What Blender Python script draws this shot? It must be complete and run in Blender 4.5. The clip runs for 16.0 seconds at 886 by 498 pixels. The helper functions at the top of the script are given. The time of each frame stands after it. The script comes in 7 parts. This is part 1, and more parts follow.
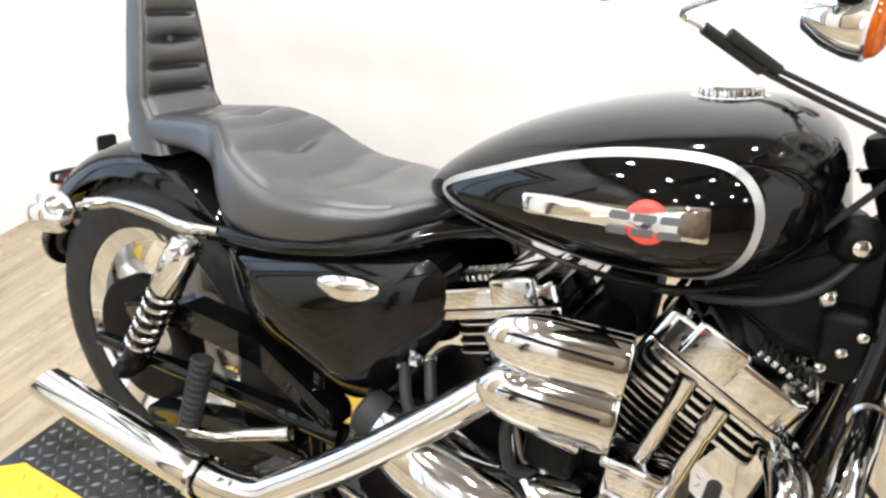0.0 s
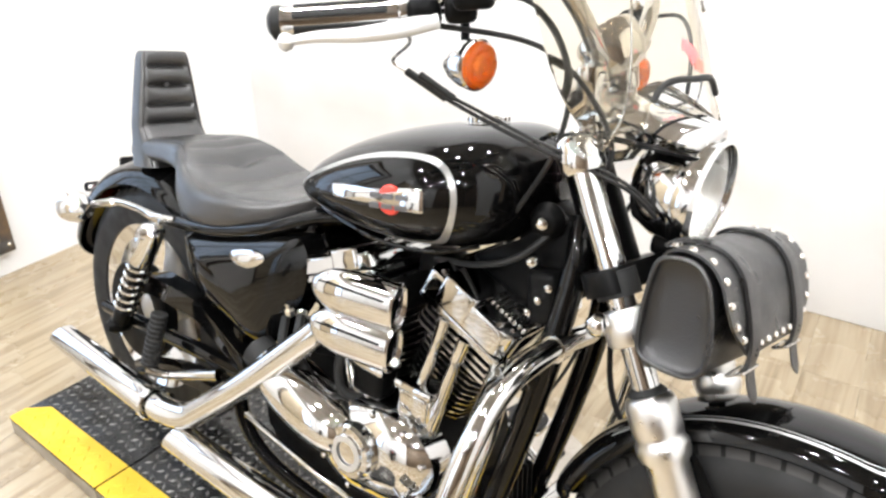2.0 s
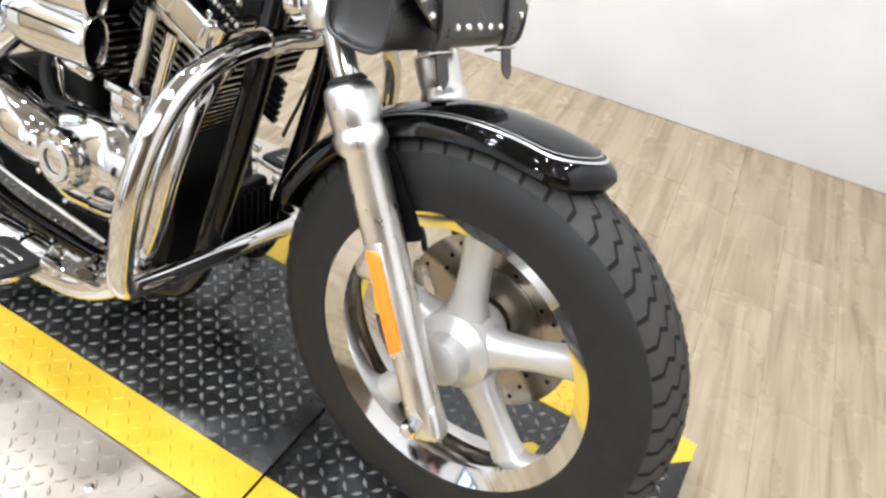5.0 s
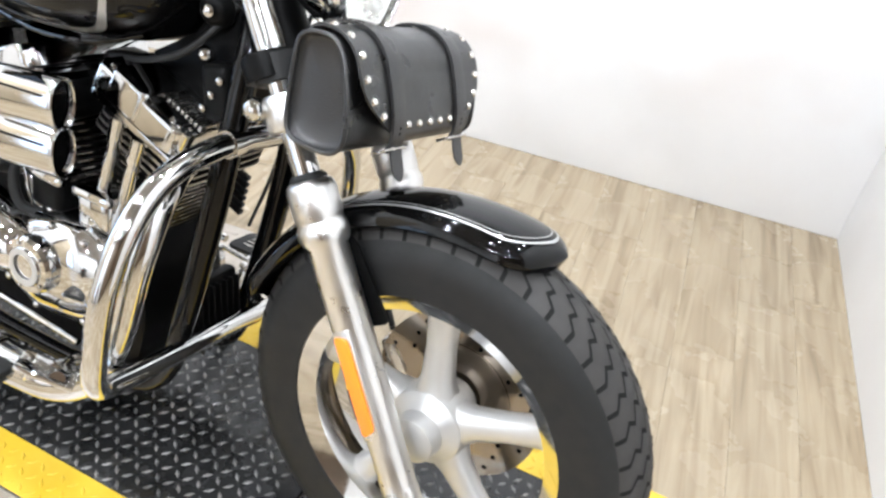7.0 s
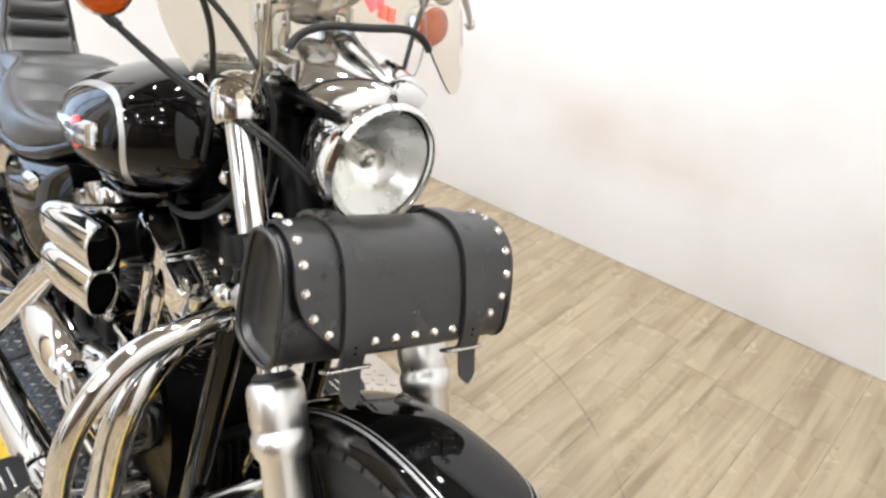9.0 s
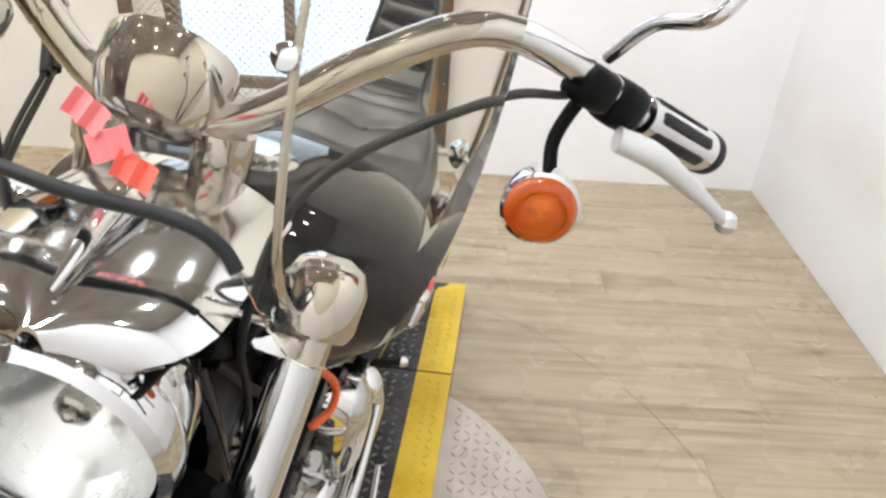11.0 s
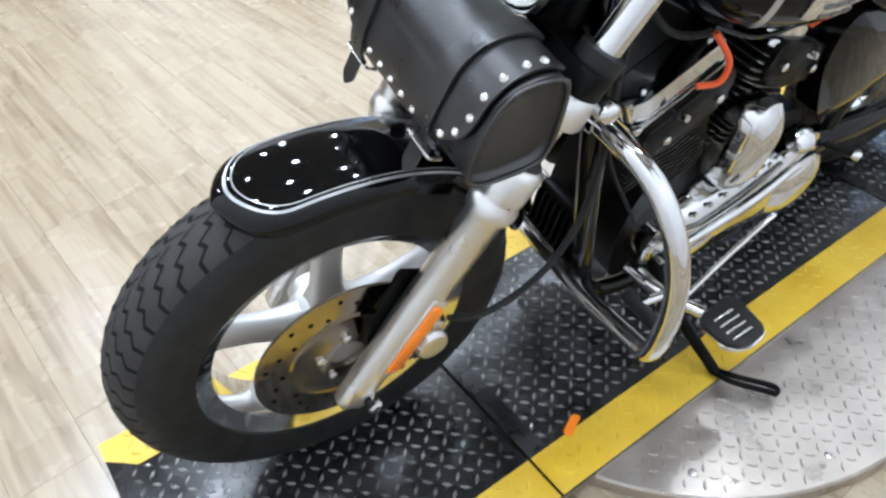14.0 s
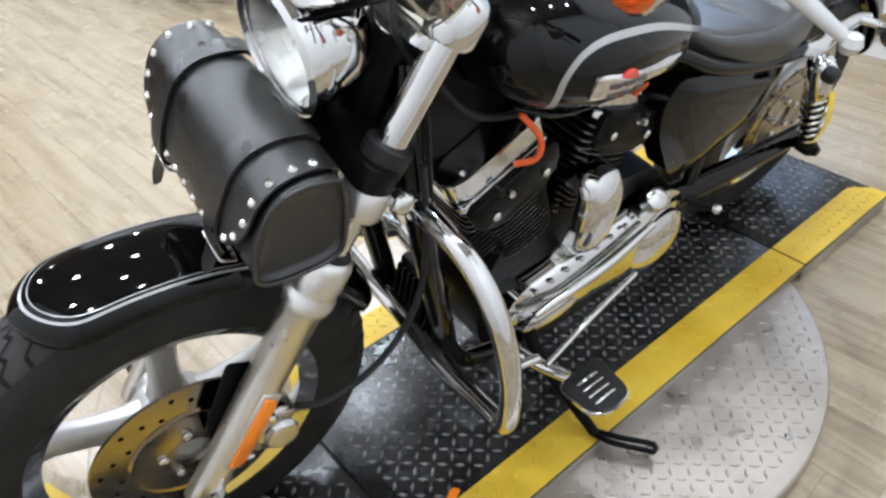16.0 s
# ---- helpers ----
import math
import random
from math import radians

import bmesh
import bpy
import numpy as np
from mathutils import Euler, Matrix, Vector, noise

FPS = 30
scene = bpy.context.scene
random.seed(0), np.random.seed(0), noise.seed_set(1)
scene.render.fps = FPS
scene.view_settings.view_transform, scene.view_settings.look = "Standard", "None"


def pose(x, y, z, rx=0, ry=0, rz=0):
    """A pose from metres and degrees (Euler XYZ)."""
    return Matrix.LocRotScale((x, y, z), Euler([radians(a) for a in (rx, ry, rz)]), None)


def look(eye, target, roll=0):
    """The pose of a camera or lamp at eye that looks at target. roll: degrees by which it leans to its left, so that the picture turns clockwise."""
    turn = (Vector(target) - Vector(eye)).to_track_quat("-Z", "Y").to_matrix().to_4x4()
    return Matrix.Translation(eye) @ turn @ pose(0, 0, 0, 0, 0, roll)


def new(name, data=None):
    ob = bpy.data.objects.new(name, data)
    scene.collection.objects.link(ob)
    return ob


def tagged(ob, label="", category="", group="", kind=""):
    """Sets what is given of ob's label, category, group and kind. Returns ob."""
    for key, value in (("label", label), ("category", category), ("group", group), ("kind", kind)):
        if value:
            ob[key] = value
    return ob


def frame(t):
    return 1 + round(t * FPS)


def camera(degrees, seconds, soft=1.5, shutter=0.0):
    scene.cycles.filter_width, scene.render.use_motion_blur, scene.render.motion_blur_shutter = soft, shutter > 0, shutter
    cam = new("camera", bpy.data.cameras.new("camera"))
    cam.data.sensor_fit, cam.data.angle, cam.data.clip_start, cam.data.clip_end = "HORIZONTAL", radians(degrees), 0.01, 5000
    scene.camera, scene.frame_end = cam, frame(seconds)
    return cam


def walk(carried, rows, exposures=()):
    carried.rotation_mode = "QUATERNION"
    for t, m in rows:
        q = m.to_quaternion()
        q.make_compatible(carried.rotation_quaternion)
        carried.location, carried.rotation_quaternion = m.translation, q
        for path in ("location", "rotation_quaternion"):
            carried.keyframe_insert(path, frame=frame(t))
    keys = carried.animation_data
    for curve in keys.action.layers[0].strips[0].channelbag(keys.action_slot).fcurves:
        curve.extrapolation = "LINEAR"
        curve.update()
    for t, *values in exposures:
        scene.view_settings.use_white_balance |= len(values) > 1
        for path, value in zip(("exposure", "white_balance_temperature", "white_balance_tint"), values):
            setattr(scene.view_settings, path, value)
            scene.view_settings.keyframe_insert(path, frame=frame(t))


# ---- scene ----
cam = camera(62.0, 16.0, 2.6)
PATH = [
    (0, (0.979, -0.739, 1.239), (0.179, 0.747, 0.166), 1.8),
    (0.5, (1.163, -0.728, 1.263), (0.044, 0.551, 0.209), 2.4),
    (1, (1.301, -0.744, 1.273), (0.094, 0.486, 0.257), -0.7),
    (1.5, (1.419, -0.814, 1.307), (0.264, 0.527, 0.374), -1.7),
    (2, (1.519, -0.836, 1.317), (0.45, 0.576, 0.388), 0.1),
    (2.5, (1.581, -0.784, 1.319), (0.484, 0.621, 0.412), 1.7),
    (3, (1.631, -0.752, 1.287), (0.629, 0.655, 0.278), 1.9),
    (3.5, (1.665, -0.749, 1.254), (0.801, 0.681, 0.153), 4.0),
    (4, (1.691, -0.755, 1.214), (0.935, 0.679, 0.041), 7.4),
    (4.5, (1.716, -0.753, 1.181), (1.067, 0.653, -0.085), 9.5),
    (4.7, (1.731, -0.757, 1.159), (1.126, 0.644, -0.135), 10.5),
    (6.8, (1.751, -0.772, 1.186), (1.204, 0.71, -0.04), 10.1),
    (7, (1.75, -0.776, 1.214), (1.168, 0.748, 0.056), 8.3),
    (7.5, (1.744, -0.783, 1.269), (1.086, 0.773, 0.199), 4.5),
    (8, (1.804, -0.705, 1.307), (0.882, 0.715, 0.243), -2.2),
    (8.5, (1.9, -0.548, 1.316), (0.772, 0.748, 0.293), 0.5),
    (9, (1.87, -0.38, 1.289), (0.657, 0.823, 0.249), 3.6),
    (9.5, (1.782, -0.171, 1.271), (0.471, 0.843, 0.152), 0.6),
    (9.7, (1.769, -0.094, 1.257), (0.364, 0.773, 0.128), -2.4),
    (11.8, (1.433, 0.581, 1.262), (0.046, -0.238, 0.076), -0.7),
    (12, (1.429, 0.605, 1.247), (0.17, -0.378, 0.044), -5.9),
    (12.5, (1.485, 0.623, 1.245), (0.299, -0.556, 0.147), -7.2),
    (13, (1.65, 0.692, 1.249), (0.619, -0.515, 0.032), -4.3),
    (13.5, (1.744, 0.747, 1.228), (0.839, -0.467, -0.078), -3.0),
    (14, (1.772, 0.757, 1.214), (0.966, -0.473, -0.142), -3.8),
    (14.5, (1.779, 0.757, 1.213), (0.962, -0.476, -0.134), -3.6),
    (15, (1.765, 0.768, 1.232), (0.927, -0.475, -0.091), -5.7),
    (15.5, (1.671, 0.801, 1.253), (0.861, -0.518, -0.013), -4.5),
    (16, (1.585, 0.857, 1.245), (0.668, -0.39, -0.021), -5.4),
]
walk(cam, [(t, look(eye, target, roll)) for t, eye, target, roll in PATH], [(0, -0.43, 6200, 9), (2, -0.36, 6250, 10), (4.5, -0.54, 6050, 10), (7, -0.43, 5850, 9), (9.5, -0.76, 6270, 10), (12, -0.86, 5880, 9), (14, -0.76, 5380, 8), (16, -0.95, 5640, 8)])

# ---- world and light ----
world = bpy.data.worlds.new("showroom_world")
scene.world = world
world.use_nodes = True
wn = world.node_tree
sky = wn.nodes.new("ShaderNodeTexSky")
sky.sky_type, sky.sun_disc = "NISHITA", False
sky.sun_elevation, sky.sun_rotation = radians(35), radians(200)
wn.links.new(sky.outputs[0], wn.nodes["Background"].inputs[0])
wn.nodes["Background"].inputs[1].default_value = 0.12
scene.view_settings.exposure = 0.0

FLOOR = -0.055
CEIL = 3.0


def ceiling_lamp_light(x, y, power, size=0.16):
    data = bpy.data.lights.new("downlight", "AREA")
    data.shape, data.size, data.energy, data.color = "DISK", size, power, (1.0, 0.985, 0.965)
    ob = new("downlight_lamp", data)
    ob.matrix_world = pose(x, y, CEIL - 0.03)
    return ob


# ---- materials ----
def material(name, color, rough=0.5, metal=0.0, coat=0.0, spec=None):
    m = bpy.data.materials.new(name)
    m.use_nodes = True
    b = m.node_tree.nodes["Principled BSDF"]
    b.inputs["Base Color"].default_value = (*color, 1)
    b.inputs["Roughness"].default_value = rough
    b.inputs["Metallic"].default_value = metal
    b.inputs["Coat Weight"].default_value = coat
    b.inputs["Coat Roughness"].default_value = 0.03
    if spec is not None:
        b.inputs["Specular IOR Level"].default_value = spec
    return m


def nodes_of(m):
    return m.node_tree.nodes, m.node_tree.links, m.node_tree.nodes["Principled BSDF"]


def object_coords(m, scale=(1, 1, 1)):
    n, l, b = nodes_of(m)
    tc, mp = n.new("ShaderNodeTexCoord"), n.new("ShaderNodeMapping")
    mp.inputs["Scale"].default_value = scale
    l.new(tc.outputs["Object"], mp.inputs[0])
    return mp


def noise_tex(m, scale, detail=4.0, src=None, rough=0.55):
    n, l, b = nodes_of(m)
    t = n.new("ShaderNodeTexNoise")
    t.inputs["Scale"].default_value, t.inputs["Detail"].default_value, t.inputs["Roughness"].default_value = scale, detail, rough
    l.new((src or object_coords(m)).outputs[0], t.inputs["Vector"])
    return t


def ramp(m, src, stops):
    n, l, b = nodes_of(m)
    r = n.new("ShaderNodeValToRGB")
    e = r.color_ramp.elements
    while len(e) < len(stops):
        e.new(0.5)
    for el, (p, c) in zip(e, stops):
        el.position, el.color = p, (*c, 1) if len(c) == 3 else c
    l.new(src, r.inputs[0])
    return r


def grey(v):
    return (v, v, v)


def bump(m, src, strength, dist=0.002):
    n, l, b = nodes_of(m)
    bp = n.new("ShaderNodeBump")
    bp.inputs["Strength"].default_value, bp.inputs["Distance"].default_value = strength, dist
    l.new(src, bp.inputs["Height"])
    l.new(bp.outputs[0], b.inputs["Normal"])
    return bp


def vary_rough(m, lo, hi, scale=9.0):
    n, l, b = nodes_of(m)
    t = noise_tex(m, scale, 5.0)
    r = ramp(m, t.outputs[0], [(0.35, grey(lo)), (0.7, grey(hi))])
    l.new(r.outputs[0], b.inputs["Roughness"])


CHROME = material("chrome", (0.66, 0.657, 0.648), 0.05, 1.0)
vary_rough(CHROME, 0.03, 0.09, 14)
GLOSS = material("black_gloss_paint", (0.002, 0.002, 0.002), 0.05, 0.0, 0.0, 0.3)
vary_rough(GLOSS, 0.025, 0.06, 6)
SATIN = material("black_powder_coat", (0.003, 0.003, 0.003), 0.38, spec=0.1)
vary_rough(SATIN, 0.32, 0.5, 30)
PLASTIC = material("black_plastic", (0.007, 0.007, 0.007), 0.5, spec=0.35)
vary_rough(PLASTIC, 0.4, 0.6, 40)
RUBBER = material("tyre_rubber", (0.015, 0.015, 0.0147), 0.7, spec=0.25)
bump(RUBBER, noise_tex(RUBBER, 220).outputs[0], 0.25, 0.001)
vary_rough(RUBBER, 0.45, 0.7, 25)
TREAD = material("dusty_tread_rubber", (0.036, 0.034, 0.032), 0.75, spec=0.3)
bump(TREAD, noise_tex(TREAD, 260).outputs[0], 0.3, 0.001)
vary_rough(TREAD, 0.5, 0.8, 25)
ALU = material("silver_cast_aluminium", (0.6, 0.595, 0.58), 0.45, 0.75)
vary_rough(ALU, 0.38, 0.52, 40)
bump(ALU, noise_tex(ALU, 300).outputs[0], 0.12, 0.0005)
POLISHED = material("polished_aluminium", (0.74, 0.73, 0.71), 0.3, 1.0)
vary_rough(POLISHED, 0.27, 0.4, 30)
STEEL = material("bright_steel", (0.55, 0.53, 0.5), 0.22, 1.0)
vary_rough(STEEL, 0.16, 0.34, 50)
STUD = material("nickel_stud", (0.72, 0.7, 0.66), 0.16, 1.0)
SILVER = material("silver_stripe", (0.4, 0.4, 0.39), 0.3, 0.6, 0.5)
DISC_STEEL = material("dark_steel_disc", (0.3, 0.26, 0.21), 0.16, 1.0)
vary_rough(DISC_STEEL, 0.1, 0.24, 30)
RED = material("red_enamel", (0.6, 0.045, 0.03), 0.25, 0.0, 0.6)
AMBER_REFLECTOR = material("amber_reflector", (0.93, 0.25, 0.012), 0.25, 0.0, 0.4)
ORANGE = material("orange_rubber", (0.75, 0.1, 0.012), 0.4)
YELLOW_TAG = material("yellow_label", (0.75, 0.55, 0.03), 0.5)
PINK = material("pink_tape", (0.85, 0.2, 0.26), 0.6)
CORAL = material("coral_tape", (0.9, 0.12, 0.09), 0.6)
# dark tone stands in for the shade down in the tread grooves
GROOVE = material("tread_groove_shade", (0.013, 0.0127, 0.0123), 0.85, spec=0.1)
DARK = material("dark_hollow", (0.003, 0.003, 0.003), 0.95, spec=0.0)
BADGE_MARK = material("dark_badge_metal", (0.13, 0.13, 0.135), 0.35, 0.6)


def leather_material(name, base, light):
    m = material(name, base, 0.42, spec=0.8)
    n, l, b = nodes_of(m)
    t = noise_tex(m, 7, 5.0)
    r = ramp(m, t.outputs[0], [(0.3, base), (0.75, light)])
    l.new(r.outputs[0], b.inputs["Base Color"])
    v = n.new("ShaderNodeTexVoronoi")
    v.inputs["Scale"].default_value = 420
    l.new(object_coords(m).outputs[0], v.inputs["Vector"])
    bump(m, v.outputs["Distance"], 0.22, 0.0012)
    vary_rough(m, 0.27, 0.42, 18)
    return m


LEATHER = leather_material("black_seat_vinyl", (0.01, 0.0097, 0.0094), (0.018, 0.0172, 0.0165))
vary_rough(LEATHER, 0.36, 0.5, 9)
nodes_of(LEATHER)[2].inputs["Coat Weight"].default_value = 0.45
nodes_of(LEATHER)[2].inputs["Coat Roughness"].default_value = 0.24
BAG_LEATHER = leather_material("black_bag_leather", (0.004, 0.0039, 0.0038), (0.01, 0.0095, 0.009))


def glassy(name, color, rough=0.02, ior=1.45):
    m = material(name, color, rough)
    b = m.node_tree.nodes["Principled BSDF"]
    b.inputs["Transmission Weight"].default_value = 1.0
    b.inputs["IOR"].default_value = ior
    return m


AMBER = glassy("amber_lens", (1.0, 0.23, 0.008), 0.1)
nodes_of(AMBER)[2].inputs["Transmission Weight"].default_value = 0.75
TAIL_RED = glassy("red_lens", (0.8, 0.03, 0.02), 0.15)
TAIL_LENS = material("red_tail_lens", (0.6, 0.02, 0.012), 0.2, 0.0, 0.5)
SHIELD = glassy("clear_acrylic", (0.8, 0.75, 0.65), 0.0, 1.25)


def plate_material(name, base, worn, metal, rough):
    m = material(name, base, rough, metal)
    n, l, b = nodes_of(m)
    t = noise_tex(m, 6, 6.0)
    r = ramp(m, t.outputs[0], [(0.35, base), (0.62, worn)])
    l.new(r.outputs[0], b.inputs["Base Color"])
    vary_rough(m, rough - 0.1, rough + 0.12, 14)
    bump(m, noise_tex(m, 160).outputs[0], 0.1, 0.0008)
    return m


BLACK_PLATE = plate_material("black_painted_tread_plate", (0.006, 0.006, 0.006), (0.02, 0.02, 0.02), 0.0, 0.27)
# lug grey is raised in the colour to imitate lamps glinting off them
LUG = plate_material("tread_lugs_with_lamp_glint", (0.06, 0.059, 0.057), (0.3, 0.295, 0.285), 0.4, 0.28)
YELLOW = plate_material("yellow_painted_edge", (0.62, 0.4, 0.012), (0.72, 0.5, 0.04), 0.0, 0.45)
ALU_PLATE = plate_material("bare_aluminium_tread_plate", (0.4, 0.36, 0.31), (0.52, 0.472, 0.415), 0.85, 0.36)
RAW_EDGE = plate_material("scuffed_steel_skirt", (0.3, 0.27, 0.22), (0.5, 0.47, 0.42), 0.7, 0.4)


def plank_material():
    m = material("vinyl_oak_plank", (0.4, 0.3, 0.2), 0.36)
    n, l, b = nodes_of(m)
    info = n.new("ShaderNodeObjectInfo")
    tc = n.new("ShaderNodeTexCoord")
    off = n.new("ShaderNodeVectorMath")
    off.operation = "MULTIPLY_ADD"
    l.new(info.outputs["Random"], off.inputs[0])
    off.inputs[1].default_value = (7.0, 13.0, 3.0)
    l.new(tc.outputs["Object"], off.inputs[2])
    mp = n.new("ShaderNodeMapping")
    mp.inputs["Scale"].default_value = (12, 0.8, 1)
    l.new(off.outputs[0], mp.inputs[0])
    g = n.new("ShaderNodeTexNoise")
    g.inputs["Scale"].default_value, g.inputs["Detail"].default_value, g.inputs["Distortion"].default_value = 2.2, 8, 1.2
    l.new(mp.outputs[0], g.inputs["Vector"])
    r = ramp(m, g.outputs[0], [(0.22, (0.2, 0.147, 0.09)), (0.44, (0.312, 0.247, 0.162)), (0.6, (0.385, 0.315, 0.214)), (0.82, (0.3, 0.24, 0.16))])
    hue = n.new("ShaderNodeMixRGB")
    hue.blend_type = "MULTIPLY"
    tone = ramp(m, info.outputs["Random"], [(0.0, (0.92, 0.915, 0.9)), (0.5, (1.0, 1.0, 1.0)), (1.0, (0.96, 0.97, 0.98))])
    hue.inputs[0].default_value = 1.0
    l.new(r.outputs[0], hue.inputs[1])
    l.new(tone.outputs[0], hue.inputs[2])
    kn = noise_tex(m, 5.5, 3.0)
    knot = ramp(m, kn.outputs[0], [(0.27, (0.35, 0.3, 0.25)), (0.31, (1, 1, 1))])
    mk = n.new("ShaderNodeMixRGB")
    mk.blend_type, mk.inputs[0].default_value = "MULTIPLY", 0.7
    l.new(hue.outputs[0], mk.inputs[1])
    l.new(knot.outputs[0], mk.inputs[2])
    # scuffed rings where the turntable and the lift's corners swing round
    geo = n.new("ShaderNodeNewGeometry")
    dist = n.new("ShaderNodeVectorMath")
    dist.operation = "DISTANCE"
    flat = n.new("ShaderNodeVectorMath")
    flat.operation = "MULTIPLY"
    flat.inputs[1].default_value = (1, 1, 0)
    l.new(geo.outputs["Position"], flat.inputs[0])
    l.new(flat.outputs[0], dist.inputs[0])
    dist.inputs[1].default_value = (0.672, -0.03, 0)
    ring = ramp(m, dist.outputs["Value"], [(0.655, grey(1)), (0.672, grey(0.72)), (0.69, grey(0.85)), (0.72, grey(1)), (0.992, grey(1)), (0.996, grey(0.5)), (0.9985, grey(0.85)), (1.0, grey(0.55))])
    half = n.new("ShaderNodeMath")
    half.operation = "MULTIPLY"
    half.inputs[1].default_value = 0.952
    l.new(dist.outputs["Value"], half.inputs[0])
    l.new(half.outputs[0], ring.inputs[0])
    beyond = n.new("ShaderNodeMath")
    beyond.operation = "GREATER_THAN"
    beyond.inputs[1].default_value = 0.9995
    l.new(half.outputs[0], beyond.inputs[0])
    patch = noise_tex(m, 3.0, 4.0, flat)
    patchy = ramp(m, patch.outputs[0], [(0.32, grey(0.0)), (0.55, grey(0.9))])
    keep = n.new("ShaderNodeMath")
    keep.operation = "SUBTRACT"
    keep.use_clamp = True
    l.new(patchy.outputs[0], keep.inputs[0])
    l.new(beyond.outputs[0], keep.inputs[1])
    sc = n.new("ShaderNodeMixRGB")
    sc.blend_type = "MULTIPLY"
    l.new(keep.outputs[0], sc.inputs[0])
    l.new(mk.outputs[0], sc.inputs[1])
    l.new(ring.outputs[0], sc.inputs[2])
    # small dark chips and specks
    speck = noise_tex(m, 38.0, 2.0, flat)
    chip = ramp(m, speck.outputs[0], [(0.2, (0.25, 0.2, 0.15)), (0.25, (1, 1, 1))])
    cm = n.new("ShaderNodeMixRGB")
    cm.blend_type, cm.inputs[0].default_value = "MULTIPLY", 0.8
    l.new(sc.outputs[0], cm.inputs[1])
    l.new(chip.outputs[0], cm.inputs[2])
    l.new(cm.outputs[0], b.inputs["Base Color"])
    bump(m, g.outputs[0], 0.12, 0.001)
    vary_rough(m, 0.2, 0.36, 4)
    return m


PLANK = plank_material()


def paint_material(name, base, stain, rough=0.6, scale=1.6):
    m = material(name, base, rough)
    n, l, b = nodes_of(m)
    t = noise_tex(m, scale, 6.0)
    r = ramp(m, t.outputs[0], [(0.38, stain), (0.55, base)])
    l.new(r.outputs[0], b.inputs["Base Color"])
    bump(m, noise_tex(m, 90).outputs[0], 0.08, 0.001)
    return m


WALL = paint_material("white_wall_paint", (0.82, 0.82, 0.82), (0.79, 0.785, 0.78))
def stained_wall():
    """White paint with a soft brown smear low along the wall."""
    m = paint_material("smeared_wall_paint", (0.82, 0.82, 0.82), (0.79, 0.785, 0.78))
    n, l, b = nodes_of(m)
    src = b.inputs["Base Color"].links[0].from_socket
    geo, sep = n.new("ShaderNodeNewGeometry"), n.new("ShaderNodeSeparateXYZ")
    l.new(geo.outputs["Position"], sep.inputs[0])
    band = ramp(m, sep.outputs["Z"], [(0.2, grey(0)), (0.34, grey(1)), (0.42, grey(0.8)), (0.6, grey(0))])
    cloud = ramp(m, noise_tex(m, 1.3, 3.0, geo).outputs[0], [(0.36, grey(0)), (0.66, grey(0.5))])
    cloud_in = n.new("ShaderNodeMath")
    cloud_in.operation = "MULTIPLY"
    l.new(band.outputs[0], cloud_in.inputs[0])
    l.new(cloud.outputs[0], cloud_in.inputs[1])
    mx = n.new("ShaderNodeMixRGB")
    mx.inputs[2].default_value = (0.6, 0.48, 0.4, 1)
    l.new(cloud_in.outputs[0], mx.inputs[0])
    l.new(src, mx.inputs[1])
    l.new(mx.outputs[0], b.inputs["Base Color"])
    return m


SMEARED_WALL = stained_wall()
BROWN_WALL = paint_material("brown_wall_paint", (0.16, 0.115, 0.075), (0.1, 0.07, 0.045))
CEILING = paint_material("dim_beige_ceiling", (0.3, 0.27, 0.23), (0.24, 0.215, 0.18), 0.8)
GREY_FRAME = paint_material("rusty_steel_frame", (0.06, 0.055, 0.05), (0.16, 0.1, 0.05), 0.55, 9)
TAN_DOOR = paint_material("tan_door_paint", (0.5, 0.42, 0.3), (0.46, 0.385, 0.27), 0.5)
PANE = material("bright_window_pane", (0.6, 0.7, 0.8), 0.2)
nodes_of(PANE)[2].inputs["Emission Color"].default_value = (0.55, 0.72, 1.0, 1)
nodes_of(PANE)[2].inputs["Emission Strength"].default_value = 3.0
LAMP = material("lamp_diffuser", (0.9, 0.9, 0.9), 0.5)
nodes_of(LAMP)[2].inputs["Emission Color"].default_value = (1.0, 0.93, 0.84, 1)
nodes_of(LAMP)[2].inputs["Emission Strength"].default_value = 12.0


# ---- mesh helpers ----
def part(name, bm, mat, parent=None, label="", smooth=40, M=None):
    """Links bm as one mesh object, under a thing or a part."""
    if M is not None:
        bmesh.ops.transform(bm, matrix=M, verts=bm.verts)
    bmesh.ops.recalc_face_normals(bm, faces=bm.faces)
    me = bpy.data.meshes.new(name)
    bm.to_mesh(me)
    bm.free()
    if smooth:
        me.polygons.foreach_set("use_smooth", [True] * len(me.polygons))
        me.set_sharp_from_angle(angle=radians(smooth))
    me.materials.append(mat)
    ob = new(name, me)
    if parent is not None:
        ob.parent = parent
    if label:
        tagged(ob, label)
    return ob


def thing(name, label, category, m=Matrix(), group=""):
    ob = new(name)
    ob.empty_display_size = 0.05
    ob.matrix_world = m
    return tagged(ob, label, category, group)


def V(*a):
    return Vector(a)


